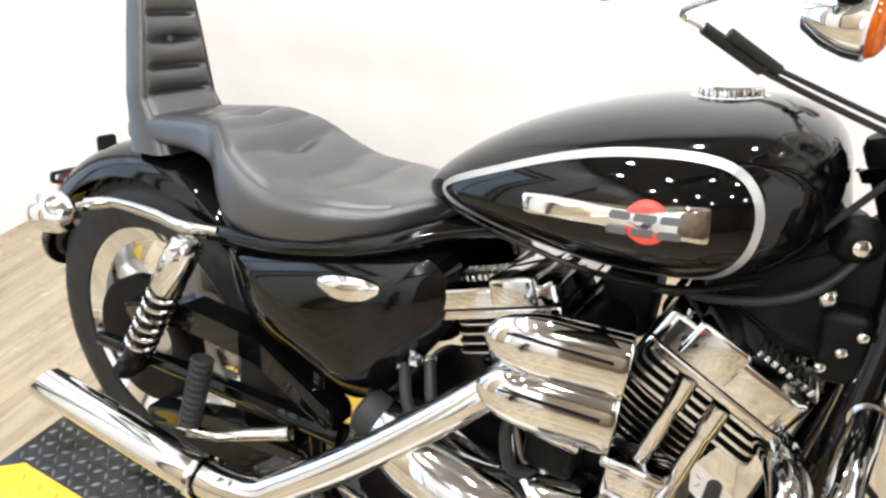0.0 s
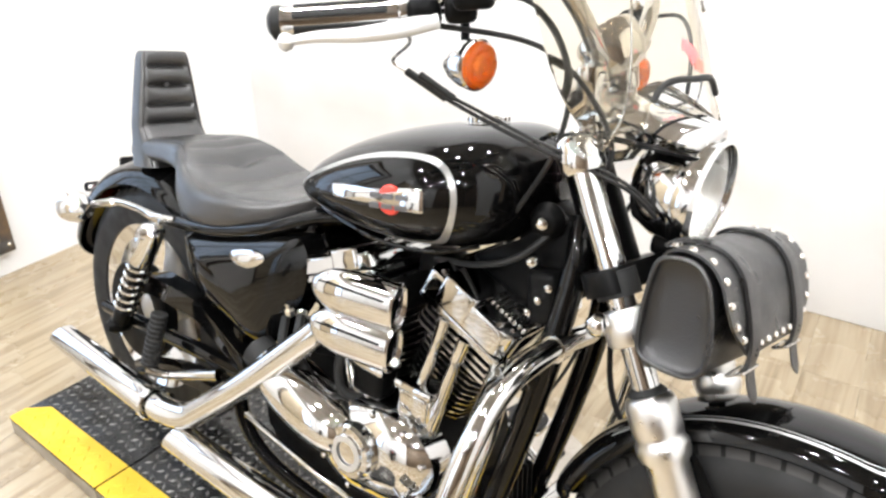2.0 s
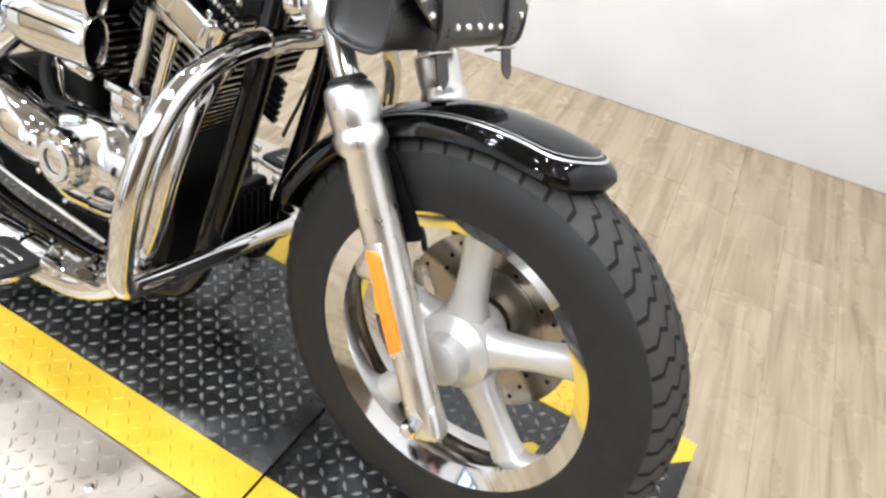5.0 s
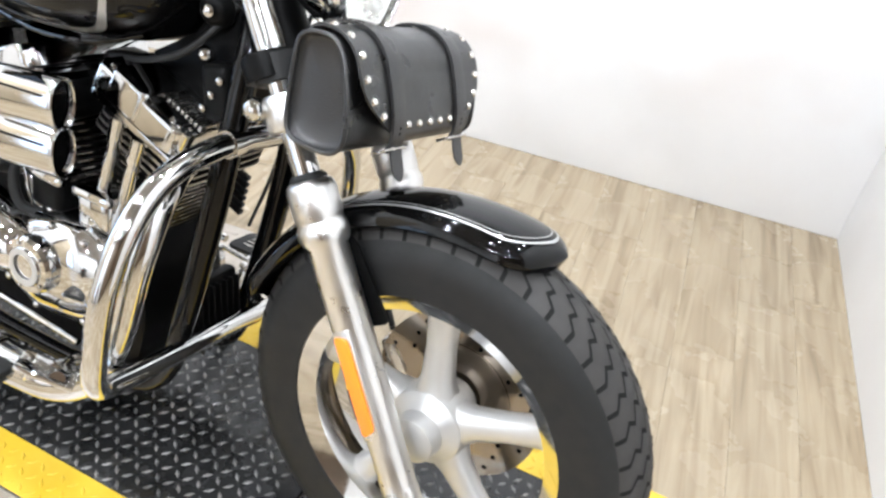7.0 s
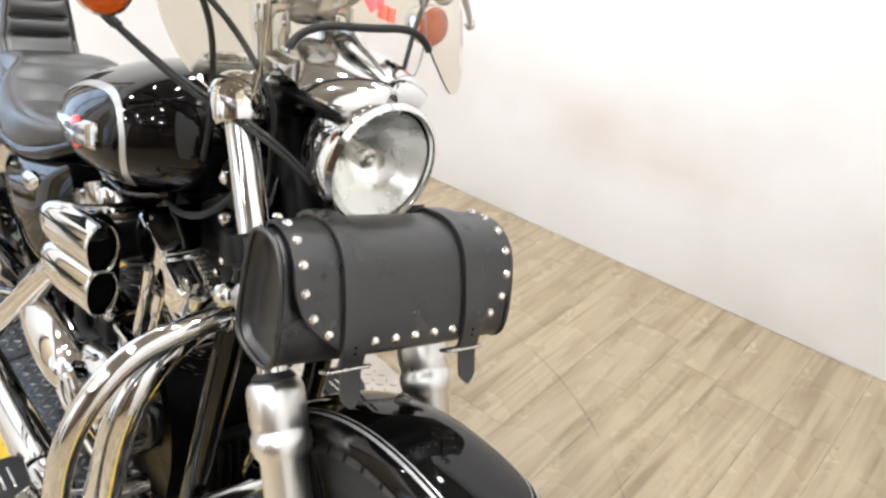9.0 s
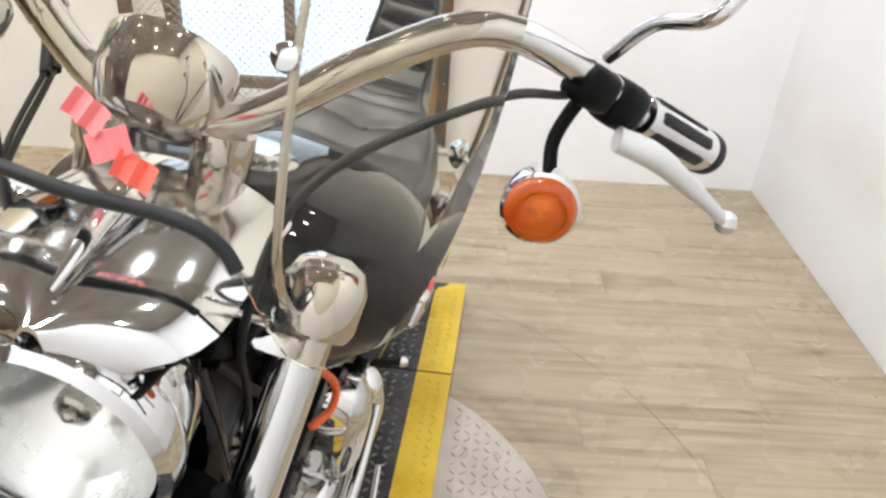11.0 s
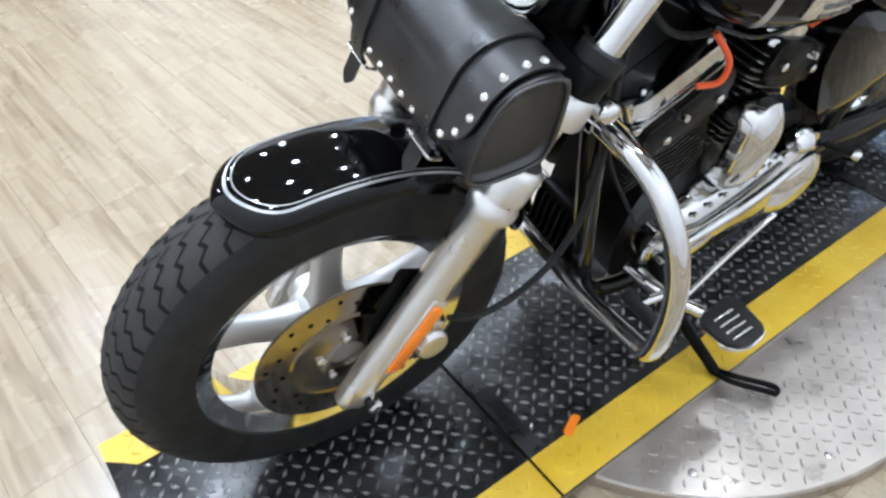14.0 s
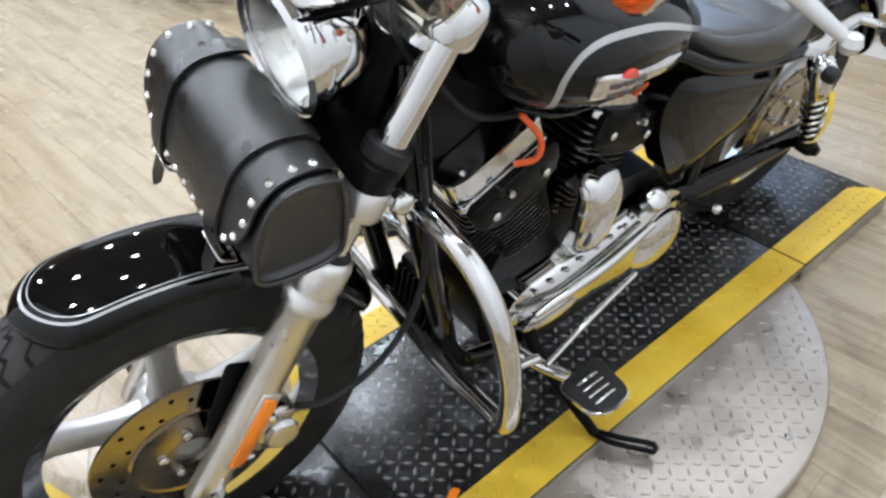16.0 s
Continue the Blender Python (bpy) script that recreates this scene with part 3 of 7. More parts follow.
def build_wheel(name, axle, R, rim_r, w, spokes, post, hub_y=0.0, fn=None, turn=0.0):
    """A cast wheel with its tyre; fn makes the parts."""
    M = frame_on(axle, Y_AXIS, (math.cos(turn), 0, math.sin(turn)))
    wheel = new(name)
    wheel.parent = bike
    T = WHEEL_STEER if post else Matrix()
    prof = tyre_profile(R, rim_r - 0.002, w)
    part("tyre", ring_lathe(bmesh.new(), prof, M, 96), RUBBER, wheel, "black road tyre with zigzag tread grooves", 50, T)
    rows = []
    for k in range(21):
        h = w * 0.425 * (-1 + 2 * k / 20)
        c = math.sqrt(1 - (2 * h / w) ** 2)
        rows.append((rim_r - 0.002 + (R - rim_r + 0.002) * (c ** 0.62) + (0.0006 if 0 < k < 20 else -0.002), h))
    part("tread", ring_lathe(bmesh.new(), rows, M, 96), TREAD, wheel, "dusty tread of the tyre", 50, T)
    # tread grooves as thin inlays following the crown, their shade painted dark
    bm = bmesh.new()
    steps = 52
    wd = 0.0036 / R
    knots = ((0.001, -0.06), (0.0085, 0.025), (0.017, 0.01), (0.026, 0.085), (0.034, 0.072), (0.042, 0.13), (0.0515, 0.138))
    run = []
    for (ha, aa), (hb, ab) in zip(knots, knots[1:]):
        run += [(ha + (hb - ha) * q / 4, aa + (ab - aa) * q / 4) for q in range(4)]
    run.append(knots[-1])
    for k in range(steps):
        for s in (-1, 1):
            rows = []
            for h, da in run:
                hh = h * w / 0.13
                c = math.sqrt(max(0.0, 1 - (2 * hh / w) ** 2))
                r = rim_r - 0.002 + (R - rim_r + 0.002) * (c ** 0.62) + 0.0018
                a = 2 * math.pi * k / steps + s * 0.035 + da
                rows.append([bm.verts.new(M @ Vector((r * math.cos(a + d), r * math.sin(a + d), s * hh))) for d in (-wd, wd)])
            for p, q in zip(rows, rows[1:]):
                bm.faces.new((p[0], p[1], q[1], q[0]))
    tagged(part("tread_pattern", bm, GROOVE, wheel, "dark zigzag inlays standing in for shaded tread grooves", 0, T), "dark zigzag inlays standing in for shaded tread grooves", kind="stuff")
    rim = [(rim_r - 0.03, -w * 0.3), (rim_r - 0.012, -w * 0.36), (rim_r + 0.008, -w * 0.44), (rim_r + 0.012, -w * 0.4), (rim_r + 0.004, -w * 0.36), (rim_r + 0.004, w * 0.36),
           (rim_r + 0.012, w * 0.4), (rim_r + 0.008, w * 0.44), (rim_r - 0.012, w * 0.36), (rim_r - 0.03, w * 0.3), (rim_r - 0.036, w * 0.12), (rim_r - 0.036, -w * 0.12)]
    part("rim", ring_lathe(bmesh.new(), rim, M, 80), CHROME, wheel, "chromed wheel rim", 35, T)
    part("hub", lathe(bmesh.new(), [(0.022, -0.075), (0.036, -0.07), (0.04, -0.045), (0.062, -0.03), (0.066, 0.0), (0.062, 0.03), (0.045, 0.045), (0.042, 0.065), (0.022, 0.07)], M, 40), ALU, wheel, "cast aluminium hub", 35, T)
    for k in range(spokes):
        a = 2 * math.pi * (k + 0.25) / spokes
        bm = bmesh.new()
        rings = []
        for r, hw, th in ((0.045, 0.036, 0.03), (0.08, 0.024, 0.024), (0.13, 0.021, 0.02), (rim_r - 0.05, 0.023, 0.02), (rim_r - 0.026, 0.032, 0.024)):
            ring = []
            for u, h in ((-hw, -th * 0.5), (-hw * 0.55, -th), (hw * 0.55, -th), (hw, -th * 0.5), (hw, th * 0.5), (hw * 0.55, th), (-hw * 0.55, th), (-hw, th * 0.5)):
                ring.append(bm.verts.new(M @ Vector((r * math.cos(a) - u * math.sin(a), r * math.sin(a) + u * math.cos(a), h))))
            rings.append(ring)
        skin(bm, rings)
        part("spoke", bm, ALU, wheel, "", 50, T)
    return wheel, M, T


FRONT_AXLE, REAR_AXLE = Vector((1.493, 0, 0.32)), Vector((-0.02, 0, 0.317))
fw, FM, FT = build_wheel("front_wheel", FRONT_AXLE, 0.338, 0.23, 0.129, 5, True, turn=0.73)
rw, RM, RT = build_wheel("rear_wheel", REAR_AXLE, 0.32, 0.214, 0.15, 5, False, turn=0.6)


def brake_disc(parent, M, T, h, R=0.15):
    bm = ring_lathe(bmesh.new(), [(R, h - 0.0025), (R, h + 0.0025), (0.095, h + 0.0025), (0.095, h - 0.0025)], M, 64)
    d = part("brake_disc", bm, DISC_STEEL, parent, "drilled dark steel brake disc", 30, T)
    bm = bmesh.new()
    for k in range(30):
        a = 2 * math.pi * k / 30
        r = (0.106, 0.12, 0.134)[k % 3]
        for s in (-1, 1):
            lathe(bm, [(0.004, -0.0003), (0.004, 0.0003)], M @ pose(r * math.cos(a), r * math.sin(a), h + s * 0.0028), 8)
    tagged(part("drill_holes", bm, DARK, d, "", 0, T), kind="stuff")
    bm = ring_lathe(bmesh.new(), [(0.097, h - 0.004), (0.097, h + 0.0035), (0.092, h + 0.0055), (0.082, h + 0.003), (0.05, h + 0.006), (0.03, h + 0.006), (0.03, h - 0.004)], M, 48)
    carrier = part("carrier", bm, DISC_STEEL, d, "dished dark steel carrier of the disc", 30, T)
    for k in range(5):
        a = 2 * math.pi * k / 5 + 0.4
        part("disc_bolt", lathe(bmesh.new(), [(0.0085, 0.0), (0.0085, 0.004), (0.006, 0.006), (0.001, 0.0062)], M @ pose(0.046 * math.cos(a), 0.046 * math.sin(a), h + 0.006), 14), CHROME, carrier, "", 40, T)


brake_disc(fw, FM, FT, 0.076)
brake_disc(rw, RM, RT, 0.072, 0.13)
# right-hand belt pulley
bm = ring_lathe(bmesh.new(), [(0.125, -0.068), (0.125, -0.098), (0.118, -0.1), (0.06, -0.09), (0.05, -0.075), (0.06, -0.068)], RM, 64)
part("belt_pulley", bm, SATIN, rw, "black rear belt pulley", 30, RT)
# axle hardware
for s in (-1, 1):
    bm = lathe(bmesh.new(), [(0.013, 0.0), (0.013, 0.03), (0.009, 0.034)], frame_on(on_fork(0.0, s * 0.135), (-0.1 * s, s, 0)), 6)
    fpart("axle_nut", bm, CHROME)


# -- fork
HALF_FORK = 0.117


def fork_leg(s):
    y = HALF_FORK * s
    leg = new("fork_leg")
    leg.parent = bike
    # lower slider with axle clamp
    bm = lathe(bmesh.new(), [(0.018, -0.035), (0.025, -0.025), (0.027, 0.02), (0.026, 0.06), (0.0275, 0.14), (0.0285, 0.2), (0.0285, 0.372), (0.0335, 0.379), (0.0362, 0.388), (0.0362, 0.4), (0.033, 0.406), (0.033, 0.412), (0.0345, 0.416), (0.0345, 0.452), (0.032, 0.461), (0.026, 0.466)],
               frame_on(on_fork(0, y), LEG_DIR), 36)
    fpart("slider", bm, POLISHED, leg, "brushed aluminium fork slider")
    bm = lathe(bmesh.new(), [(0.0262, -0.004), (0.0262, 0.003), (0.0205, 0.009)], frame_on(on_fork(0.466, y), LEG_DIR), 28)
    fpart("dust_seal", bm, RUBBER, leg, "black rubber dust seal")
    bm = lathe(bmesh.new(), [(0.0188, 0.0), (0.0188, 0.36)], frame_on(on_fork(0.46, y), LEG_DIR), 28)
    fpart("tube", bm, CHROME, leg, "chromed fork tube")
    bm = lathe(bmesh.new(), [(0.0197, 0.0), (0.0197, 0.18)], frame_on(on_fork(0.635, y), LEG_DIR), 32)
    fpart("upper_cover", bm, CHROME, leg, "chromed upper fork cover")
    bm = lathe(bmesh.new(), [(0.029, 0.0), (0.033, 0.008), (0.033, 0.04), (0.026, 0.055), (0.012, 0.062)], frame_on(on_fork(0.772, y), LEG_DIR), 32)
    fpart("fork_cap", bm, CHROME, leg, "polished fork top cap")
    # axle lug
    bm = bmesh.new()
    box(bm, (0.055, 0.036, 0.06), frame_on(on_fork(-0.012, y), LEG_DIR, (1, 0, 0)), 0.012, 3)
    fpart("axle_lug", bm, POLISHED, leg)
    # amber reflector on its pad
    q = frame_on(on_fork(0.145 if s > 0 else 0.178, y + s * 0.026), LEG_DIR, (0, s, 0))
    bm = bmesh.new()
    box(bm, (0.008, 0.03, 0.165), q, 0.003)
    pad = fpart("reflector_pad", bm, POLISHED, leg)
    bm = bmesh.new()
    o = rounded([(-0.011, -0.075), (0.011, -0.066), (0.011, 0.07), (-0.011, 0.076)], 0.006)
    slab(bm, o, 0.0, 0.004, q @ Matrix(((0, 0, 1, 0.004), (1, 0, 0, 0), (0, 1, 0, 0), (0, 0, 0, 1))), 0.0015)
    fpart("reflector", bm, AMBER_REFLECTOR, leg, "long amber side reflector")
    return leg


fork_leg(-1)
fork_leg(1)
# caliper on the left slider
cal = new("brake_caliper")
cal.parent = bike
bm = bmesh.new()
box(bm, (0.05, 0.05, 0.1), frame_on(on_fork(0.1, 0.092, -0.078), LEG_DIR, (1, 0, 0)), 0.014, 3)
fpart("caliper_body", bm, STEEL, cal, "silver front brake caliper")
bm = lathe(bmesh.new(), [(0.028, 0.0), (0.03, 0.006), (0.026, 0.014), (0.018, 0.016), (0.006, 0.014)], frame_on(on_fork(0.1, 0.116, -0.085), (0, 1, 0)), 28)
fpart("piston_cap", bm, POLISHED, cal, "bright round piston cap")
for d in (-0.045, 0.045):
    bm = lathe(bmesh.new(), [(0.008, 0.0), (0.008, 0.02), (0.005, 0.023)], frame_on(on_fork(0.1 + d, 0.106, -0.048), (0, 1, 0)), 8)
    fpart("caliper_bolt", bm, CHROME, cal)
bm = sweep(bmesh.new(), [on_fork(0.15, 0.11, -0.095), V(1.29, 0.125, 0.385), V(1.2, 0.13, 0.42), V(1.125, 0.12, 0.5), V(1.1, 0.11, 0.62), V(1.1, 0.1, 0.75)], 0.0055, 10, 24)
fpart("brake_hose", bm, RUBBER, cal, "black rubber brake hose")
# triple clamps
for s0, lab in ((0.61, "black lower fork clamp"), (0.775, "polished upper fork clamp")):
    q = frame_on(on_fork(s0), LEG_DIR, (0.86, 0, 0.52))
    bm = bmesh.new()
    low = s0 < 0.7
    hy = 0.152 if low else 0.121
    slab(bm, rounded([(-0.09, -0.035), (-0.02, -hy), (0.03 if low else 0.018, -hy), (0.03, hy), (-0.02, hy), (-0.09, 0.035)], 0.02), -0.016 if low else -0.008, 0.018 if low else 0.008, q, 0.004)
    fpart("fork_clamp", bm, SATIN if low else CHROME, None, lab)
for s in (-1, 1):
    bm = lathe(bmesh.new(), [(0.03, -0.03), (0.033, -0.025), (0.033, 0.012), (0.028, 0.018)], frame_on(on_fork(0.565, HALF_FORK * s), LEG_DIR), 28)
    fpart("clamp_collar", bm, POLISHED, None, "polished clamp collar below the lower fork clamp")
    bm = lathe(bmesh.new(), [(0.013, 0.0), (0.0155, 0.003), (0.0165, 0.01), (0.0155, 0.017), (0.012, 0.022), (0.006, 0.0245), (0.001, 0.025)], frame_on(on_fork(0.575, (HALF_FORK + 0.025) * s, -0.025), (0, s, 0)), 24)
    fpart("clamp_bolt", bm, CHROME)
    bm = lathe(bmesh.new(), [(0.0305, 0.0), (0.0305, 0.035)], frame_on(on_fork(0.6, HALF_FORK * s), LEG_DIR), 28)
    fpart("clamp_band", bm, RUBBER)
bm = lathe(bmesh.new(), [(0.035, 0.0), (0.038, 0.02), (0.036, 0.2), (0.03, 0.21)], frame_on(FORK_FOOT + FORK_DIR * 0.585 - V(0.044, 0, 0.024), FORK_DIR), 28)
part("steering_head", bm, SATIN, bike)


# -- front fender
def fender_point(axle, R, a0, a1, halfw, depth, t, u, off=0.0, flare=0.0):
    """A point of a fender: t along it, u across it from -1 to 1."""
    a = radians(a0 + (a1 - a0) * t)
    end = min(1.0, max(0.0, min(t, 1 - t)) / 0.115)
    round_ = math.sqrt(max(0.004, 1 - (1 - end) ** 2))
    ang = u * math.pi / 2 * 0.98
    rr = R - depth * (0.3 + 0.7 * round_) * (1 - max(0.0, math.cos(ang)) ** 0.75) + flare * max(0.0, 1 - t / 0.3) ** 2 - 0.012 * (1 - end) ** 4 - off
    return Vector(axle) + V(math.cos(a) * rr, halfw * round_ * math.sin(ang) * (1 - off / halfw), math.sin(a) * rr)


def fender(name, axle, R, a0, a1, halfw, depth, mat, T, parent=bike, n=40, flare=0.0, tip=0.04):
    """A crowned fender about an axle; angles in degrees from ahead, upwards."""
    bm = bmesh.new()
    rings = []
    cols = 17
    for i in range(n + 1):
        # finer steps towards the two ends
        t = 0.5 - 0.5 * math.cos(math.pi * i / n)
        ring_o, ring_i = [], []
        for j in range(cols):
            u = -1 + 2 * j / (cols - 1)
            ring_o.append(bm.verts.new(fender_point(axle, R, a0, a1, halfw, depth, t, u, 0.0, flare)))
            ring_i.append(bm.verts.new(fender_point(axle, R, a0, a1, halfw, depth, t, u, 0.003, flare)))
        rings.append(ring_o + ring_i[::-1])
    skin(bm, rings)
    return part(name, bm, mat, parent, "", 50, T)


ff = fender("front_fender", FRONT_AXLE + V(-0.01, 0.004, 0.004), 0.368, 68.5, 168, 0.073, 0.043, GLOSS, FENDER_STEER, flare=0.012)
tagged(ff, "gloss black front fender with a silver pinstripe")


def fender_stripe(axle, R, a0, a1, halfw, depth, flare, u0, tip, run_to, wd, mat, T, parent):
    """A thin stripe along both flanks of a fender, joined in a round bow at its tip."""
    pts = [(run_to + (tip + 10 - run_to) * k / 40, -u0) for k in range(40)]
    pts += [(tip + 10 - 10 * math.cos(radians(q)), u0 * math.sin(radians(q))) for q in range(-90, 91, 6)]
    pts += [(tip + 10 + (run_to - tip - 10) * k / 40, u0) for k in range(1, 41)]
    rows = []
    bm = bmesh.new()
    for i, (a, u) in enumerate(pts):
        a_, u_ = pts[min(i + 1, len(pts) - 1)]
        b_, v_ = pts[max(i - 1, 0)]
        da, du = radians(a_ - b_) * R, (u_ - v_) * halfw * 1.4
        ln = math.hypot(da, du) or 1
        row = []
        for off in (-wd, 0.0, wd):
            aa, uu = a + math.degrees(off * -du / ln / R), u + off * da / ln / (halfw * 1.4)
            row.append(bm.verts.new(fender_point(axle, R, a0, a1, halfw, depth, (aa - a0) / (a1 - a0), uu, -0.0012, flare)))
        rows.append(row)
    for r0, r1 in zip(rows, rows[1:]):
        for k in (0, 1):
            bm.faces.new((r0[k], r0[k + 1], r1[k + 1], r1[k]))
    return part("pinstripe", bm, mat, parent, "silver pinstripe", 60, T)


for wd, u0, tip in ((0.0023, 0.6, 72.5), (0.0008, 0.53, 74.0)):
    fender_stripe(FRONT_AXLE + V(-0.01, 0.004, 0.004), 0.368, 68.5, 168, 0.073, 0.043, 0.012, u0, tip, 138, wd, SILVER, FENDER_STEER, ff)
for s in (-1, 1):
    bm = bmesh.new()
    slab(bm, rounded([(-0.03, 0.0), (0.035, 0.0), (0.025, 0.12), (0.0, 0.17), (-0.03, 0.17)], 0.01), 0.0, 0.004, frame_on(on_fork(0.24, 0.085 * s, 0.01), (0, s, 0), (0.86, 0, 0.52)))
    fpart("fender_bracket", bm, SATIN, ff)

# -- headlight
BOWL = material("faceted_reflector", (0.8, 0.8, 0.78), 0.12, 1.0)
_w = nodes_of(BOWL)[0].new("ShaderNodeTexVoronoi")
_w.inputs["Scale"].default_value = 34
nodes_of(BOWL)[1].new(object_coords(BOWL, (0.3, 1, 0.35)).outputs[0], _w.inputs["Vector"])
bump(BOWL, _w.outputs["Distance"], 0.35, 0.004)
vary_rough(BOWL, 0.22, 0.34, 30)
lamp = new("headlight")
lamp.parent = bike
LC = Vector((1.24, 0.021, 0.928))
LQ = frame_on(LC, (0.99, 0.06, -0.05))
bm = lathe(bmesh.new(), [(0.012, -0.1), (0.04, -0.097), (0.062, -0.083), (0.074, -0.055), (0.078, -0.02), (0.078, -0.004), (0.074, -0.004), (0.072, -0.03)], LQ, 48, False)
fpart("lamp_shell", bm, CHROME, lamp, "chromed round headlight shell")
bm = ring_lathe(bmesh.new(), [(0.08, -0.022), (0.083, -0.012), (0.082, 0.004), (0.076, 0.01), (0.0735, 0.006), (0.0735, -0.01)], LQ, 56)
fpart("trim_ring", bm, CHROME, lamp, "chrome trim ring")
bm = lathe(bmesh.new(), [(0.07, 0.0), (0.055, -0.03), (0.035, -0.055), (0.014, -0.066)], LQ, 48, False)
fpart("reflector_bowl", bm, BOWL, lamp, "mirror reflector bowl")
bm = lathe(bmesh.new(), [(0.002, 0.012), (0.035, 0.0105), (0.06, 0.006), (0.074, 0.0), (0.074, -0.003), (0.06, 0.003), (0.035, 0.0075), (0.002, 0.009)], LQ, 48)
fpart("lens", bm, glassy("headlamp_cover", (0.98, 0.98, 0.96), 0.01, 1.16), lamp, "clear headlight lens").visible_shadow = False
bm = lathe(bmesh.new(), [(0.014, -0.064), (0.014, -0.034), (0.013, -0.026), (0.009, -0.024), (0.008, -0.026), (0.006, -0.026), (0.005, -0.02), (0.002, -0.018)], LQ, 28)
fpart("bulb_cap", bm, STEEL, lamp, "steel bulb shield")
bm = bmesh.new()
box(bm, (0.05, 0.04, 0.03), pose(1.205, 0.02, 0.845), 0.008)
fpart("lamp_bracket", bm, SATIN, lamp)
# chrome visor over the lamp
bm = bmesh.new()
rings = []
for i in range(15):
    t = i / 14
    x = 1.245 - 0.175 * t
    hw = 0.088 * math.sqrt(max(0.02, 1 - (1 - min(1, t / 0.35)) ** 2)) * (1 - 0.12 * max(0, t - 0.5))
    crown = 1.024 + 0.024 * math.sin(min(1, t * 1.25) * math.pi / 2)
    o, inn = [], []
    for j in range(13):
        u = -1 + 2 * j / 12
        z = crown - 0.026 * abs(u) ** 2.6
        o.append(bm.verts.new((x, 0.02 + hw * u, z)))
        inn.append(bm.verts.new((x, 0.02 + hw * u * 0.97, z - 0.004)))
    rings.append(o + inn[::-1])
skin(bm, rings)
visor = fpart("lamp_visor", bm, CHROME, None, "chromed headlamp visor with a small raised ornament")
bm = sweep(bmesh.new(), [V(1.11, 0.02, 1.047), V(1.14, 0.023, 1.06), V(1.18, 0.02, 1.052), V(1.225, 0.02, 1.035)], [0.004, 0.011, 0.008, 0.002], 10, 18, flat=0.6)
fpart("visor_ornament", bm, CHROME, visor, "raised chrome ornament")
for s in (-1, 1):
    bm = bmesh.new()
    slab(bm, rounded([(1.1, 0.02 + s * 0.045), (1.24, 0.02 + s * 0.045), (1.24, 0.02 + s * 0.06), (1.1, 0.02 + s * 0.07)][::s], 0.006), 0.985, 0.989)
    fpart("visor_bracket", bm, SATIN, visor)


# -- fuel tank
TOP = [(0.52, 0.772), (0.545, 0.805), (0.59, 0.845), (0.65, 0.885), (0.72, 0.918), (0.80, 0.945), (0.88, 0.962), (0.94, 0.968), (0.985, 0.955), (1.012, 0.925), (1.028, 0.875)]
BOT = [(0.52, 0.764), (0.545, 0.758), (0.59, 0.754), (0.65, 0.752), (0.72, 0.75), (0.80, 0.75), (0.88, 0.76), (0.94, 0.776), (0.985, 0.8), (1.012, 0.83), (1.028, 0.86)]
WID = [(0.52, 0.02), (0.545, 0.088), (0.59, 0.133), (0.65, 0.164), (0.72, 0.187), (0.80, 0.203), (0.88, 0.207), (0.94, 0.192), (0.985, 0.156), (1.012, 0.1), (1.028, 0.015)]
TANK_POW = 2.35


def tank_y(x, z):
    """Half width of the tank at a point of its side view."""
    t, b, w = smooth_interp(x, TOP), smooth_interp(x, BOT), smooth_interp(x, WID)
    c, h = b + (t - b) * 0.46, (t - b) * 0.54
    u = min(1.0, abs(z - c) / (h if z > c else (t - b) * 0.46))
    return max(0.0, w) * (1 - u ** TANK_POW) ** (1 / TANK_POW)


bm = bmesh.new()
rings = []
xs = [0.52 + 0.508 * (0.5 - 0.5 * math.cos(math.pi * i / 46)) for i in range(47)]
for x in xs:
    t, b, w = smooth_interp(x, TOP), smooth_interp(x, BOT), max(0.004, smooth_interp(x, WID))
    c = b + (t - b) * 0.46
    ring = []
    for k in range(48):
        a = 2 * math.pi * k / 48
        ca, sa = math.cos(a), math.sin(a)
        h = (t - c) if sa > 0 else (c - b)
        ring.append(bm.verts.new((x, w * math.copysign(abs(ca) ** (2 / TANK_POW), ca), c + h * math.copysign(abs(sa) ** (2 / TANK_POW), sa))))
    rings.append(ring)
skin(bm, rings)
tank = part("fuel_tank", bm, GLOSS, bike, "gloss black teardrop fuel tank with silver stripe", 60)


def tank_band(loop, wd, lift_=0.0012, closed=True):
    """A ribbon laid on the right flank along a side-view loop, and its mirror on the left."""
    out = []
    for s in (-1, 1):
        bm = bmesh.new()
        rows = []
        m = len(loop)
        for i, p in enumerate(loop):
            a, b = loop[i - 1], loop[(i + 1) % m]
            d = (V(*b) - V(*a)).normalized()
            nrm = V(-d.y, d.x)
            row = []
            for off in (-wd, 0.0, wd):
                q = V(*p) + nrm * off
                drop = 0.012 if s > 0 else 0.0
                row.append(bm.verts.new((q.x, s * (tank_y(q.x, q.y - drop) + lift_), q.y - drop)))
            rows.append(row)
        for i in range(m):
            r0, r1 = rows[i], rows[(i + 1) % m]
            bm.faces.new((r0[0], r0[1], r1[1], r1[0]))
            bm.faces.new((r0[1], r0[2], r1[2], r1[1]))
        out.append(bm)
    return out


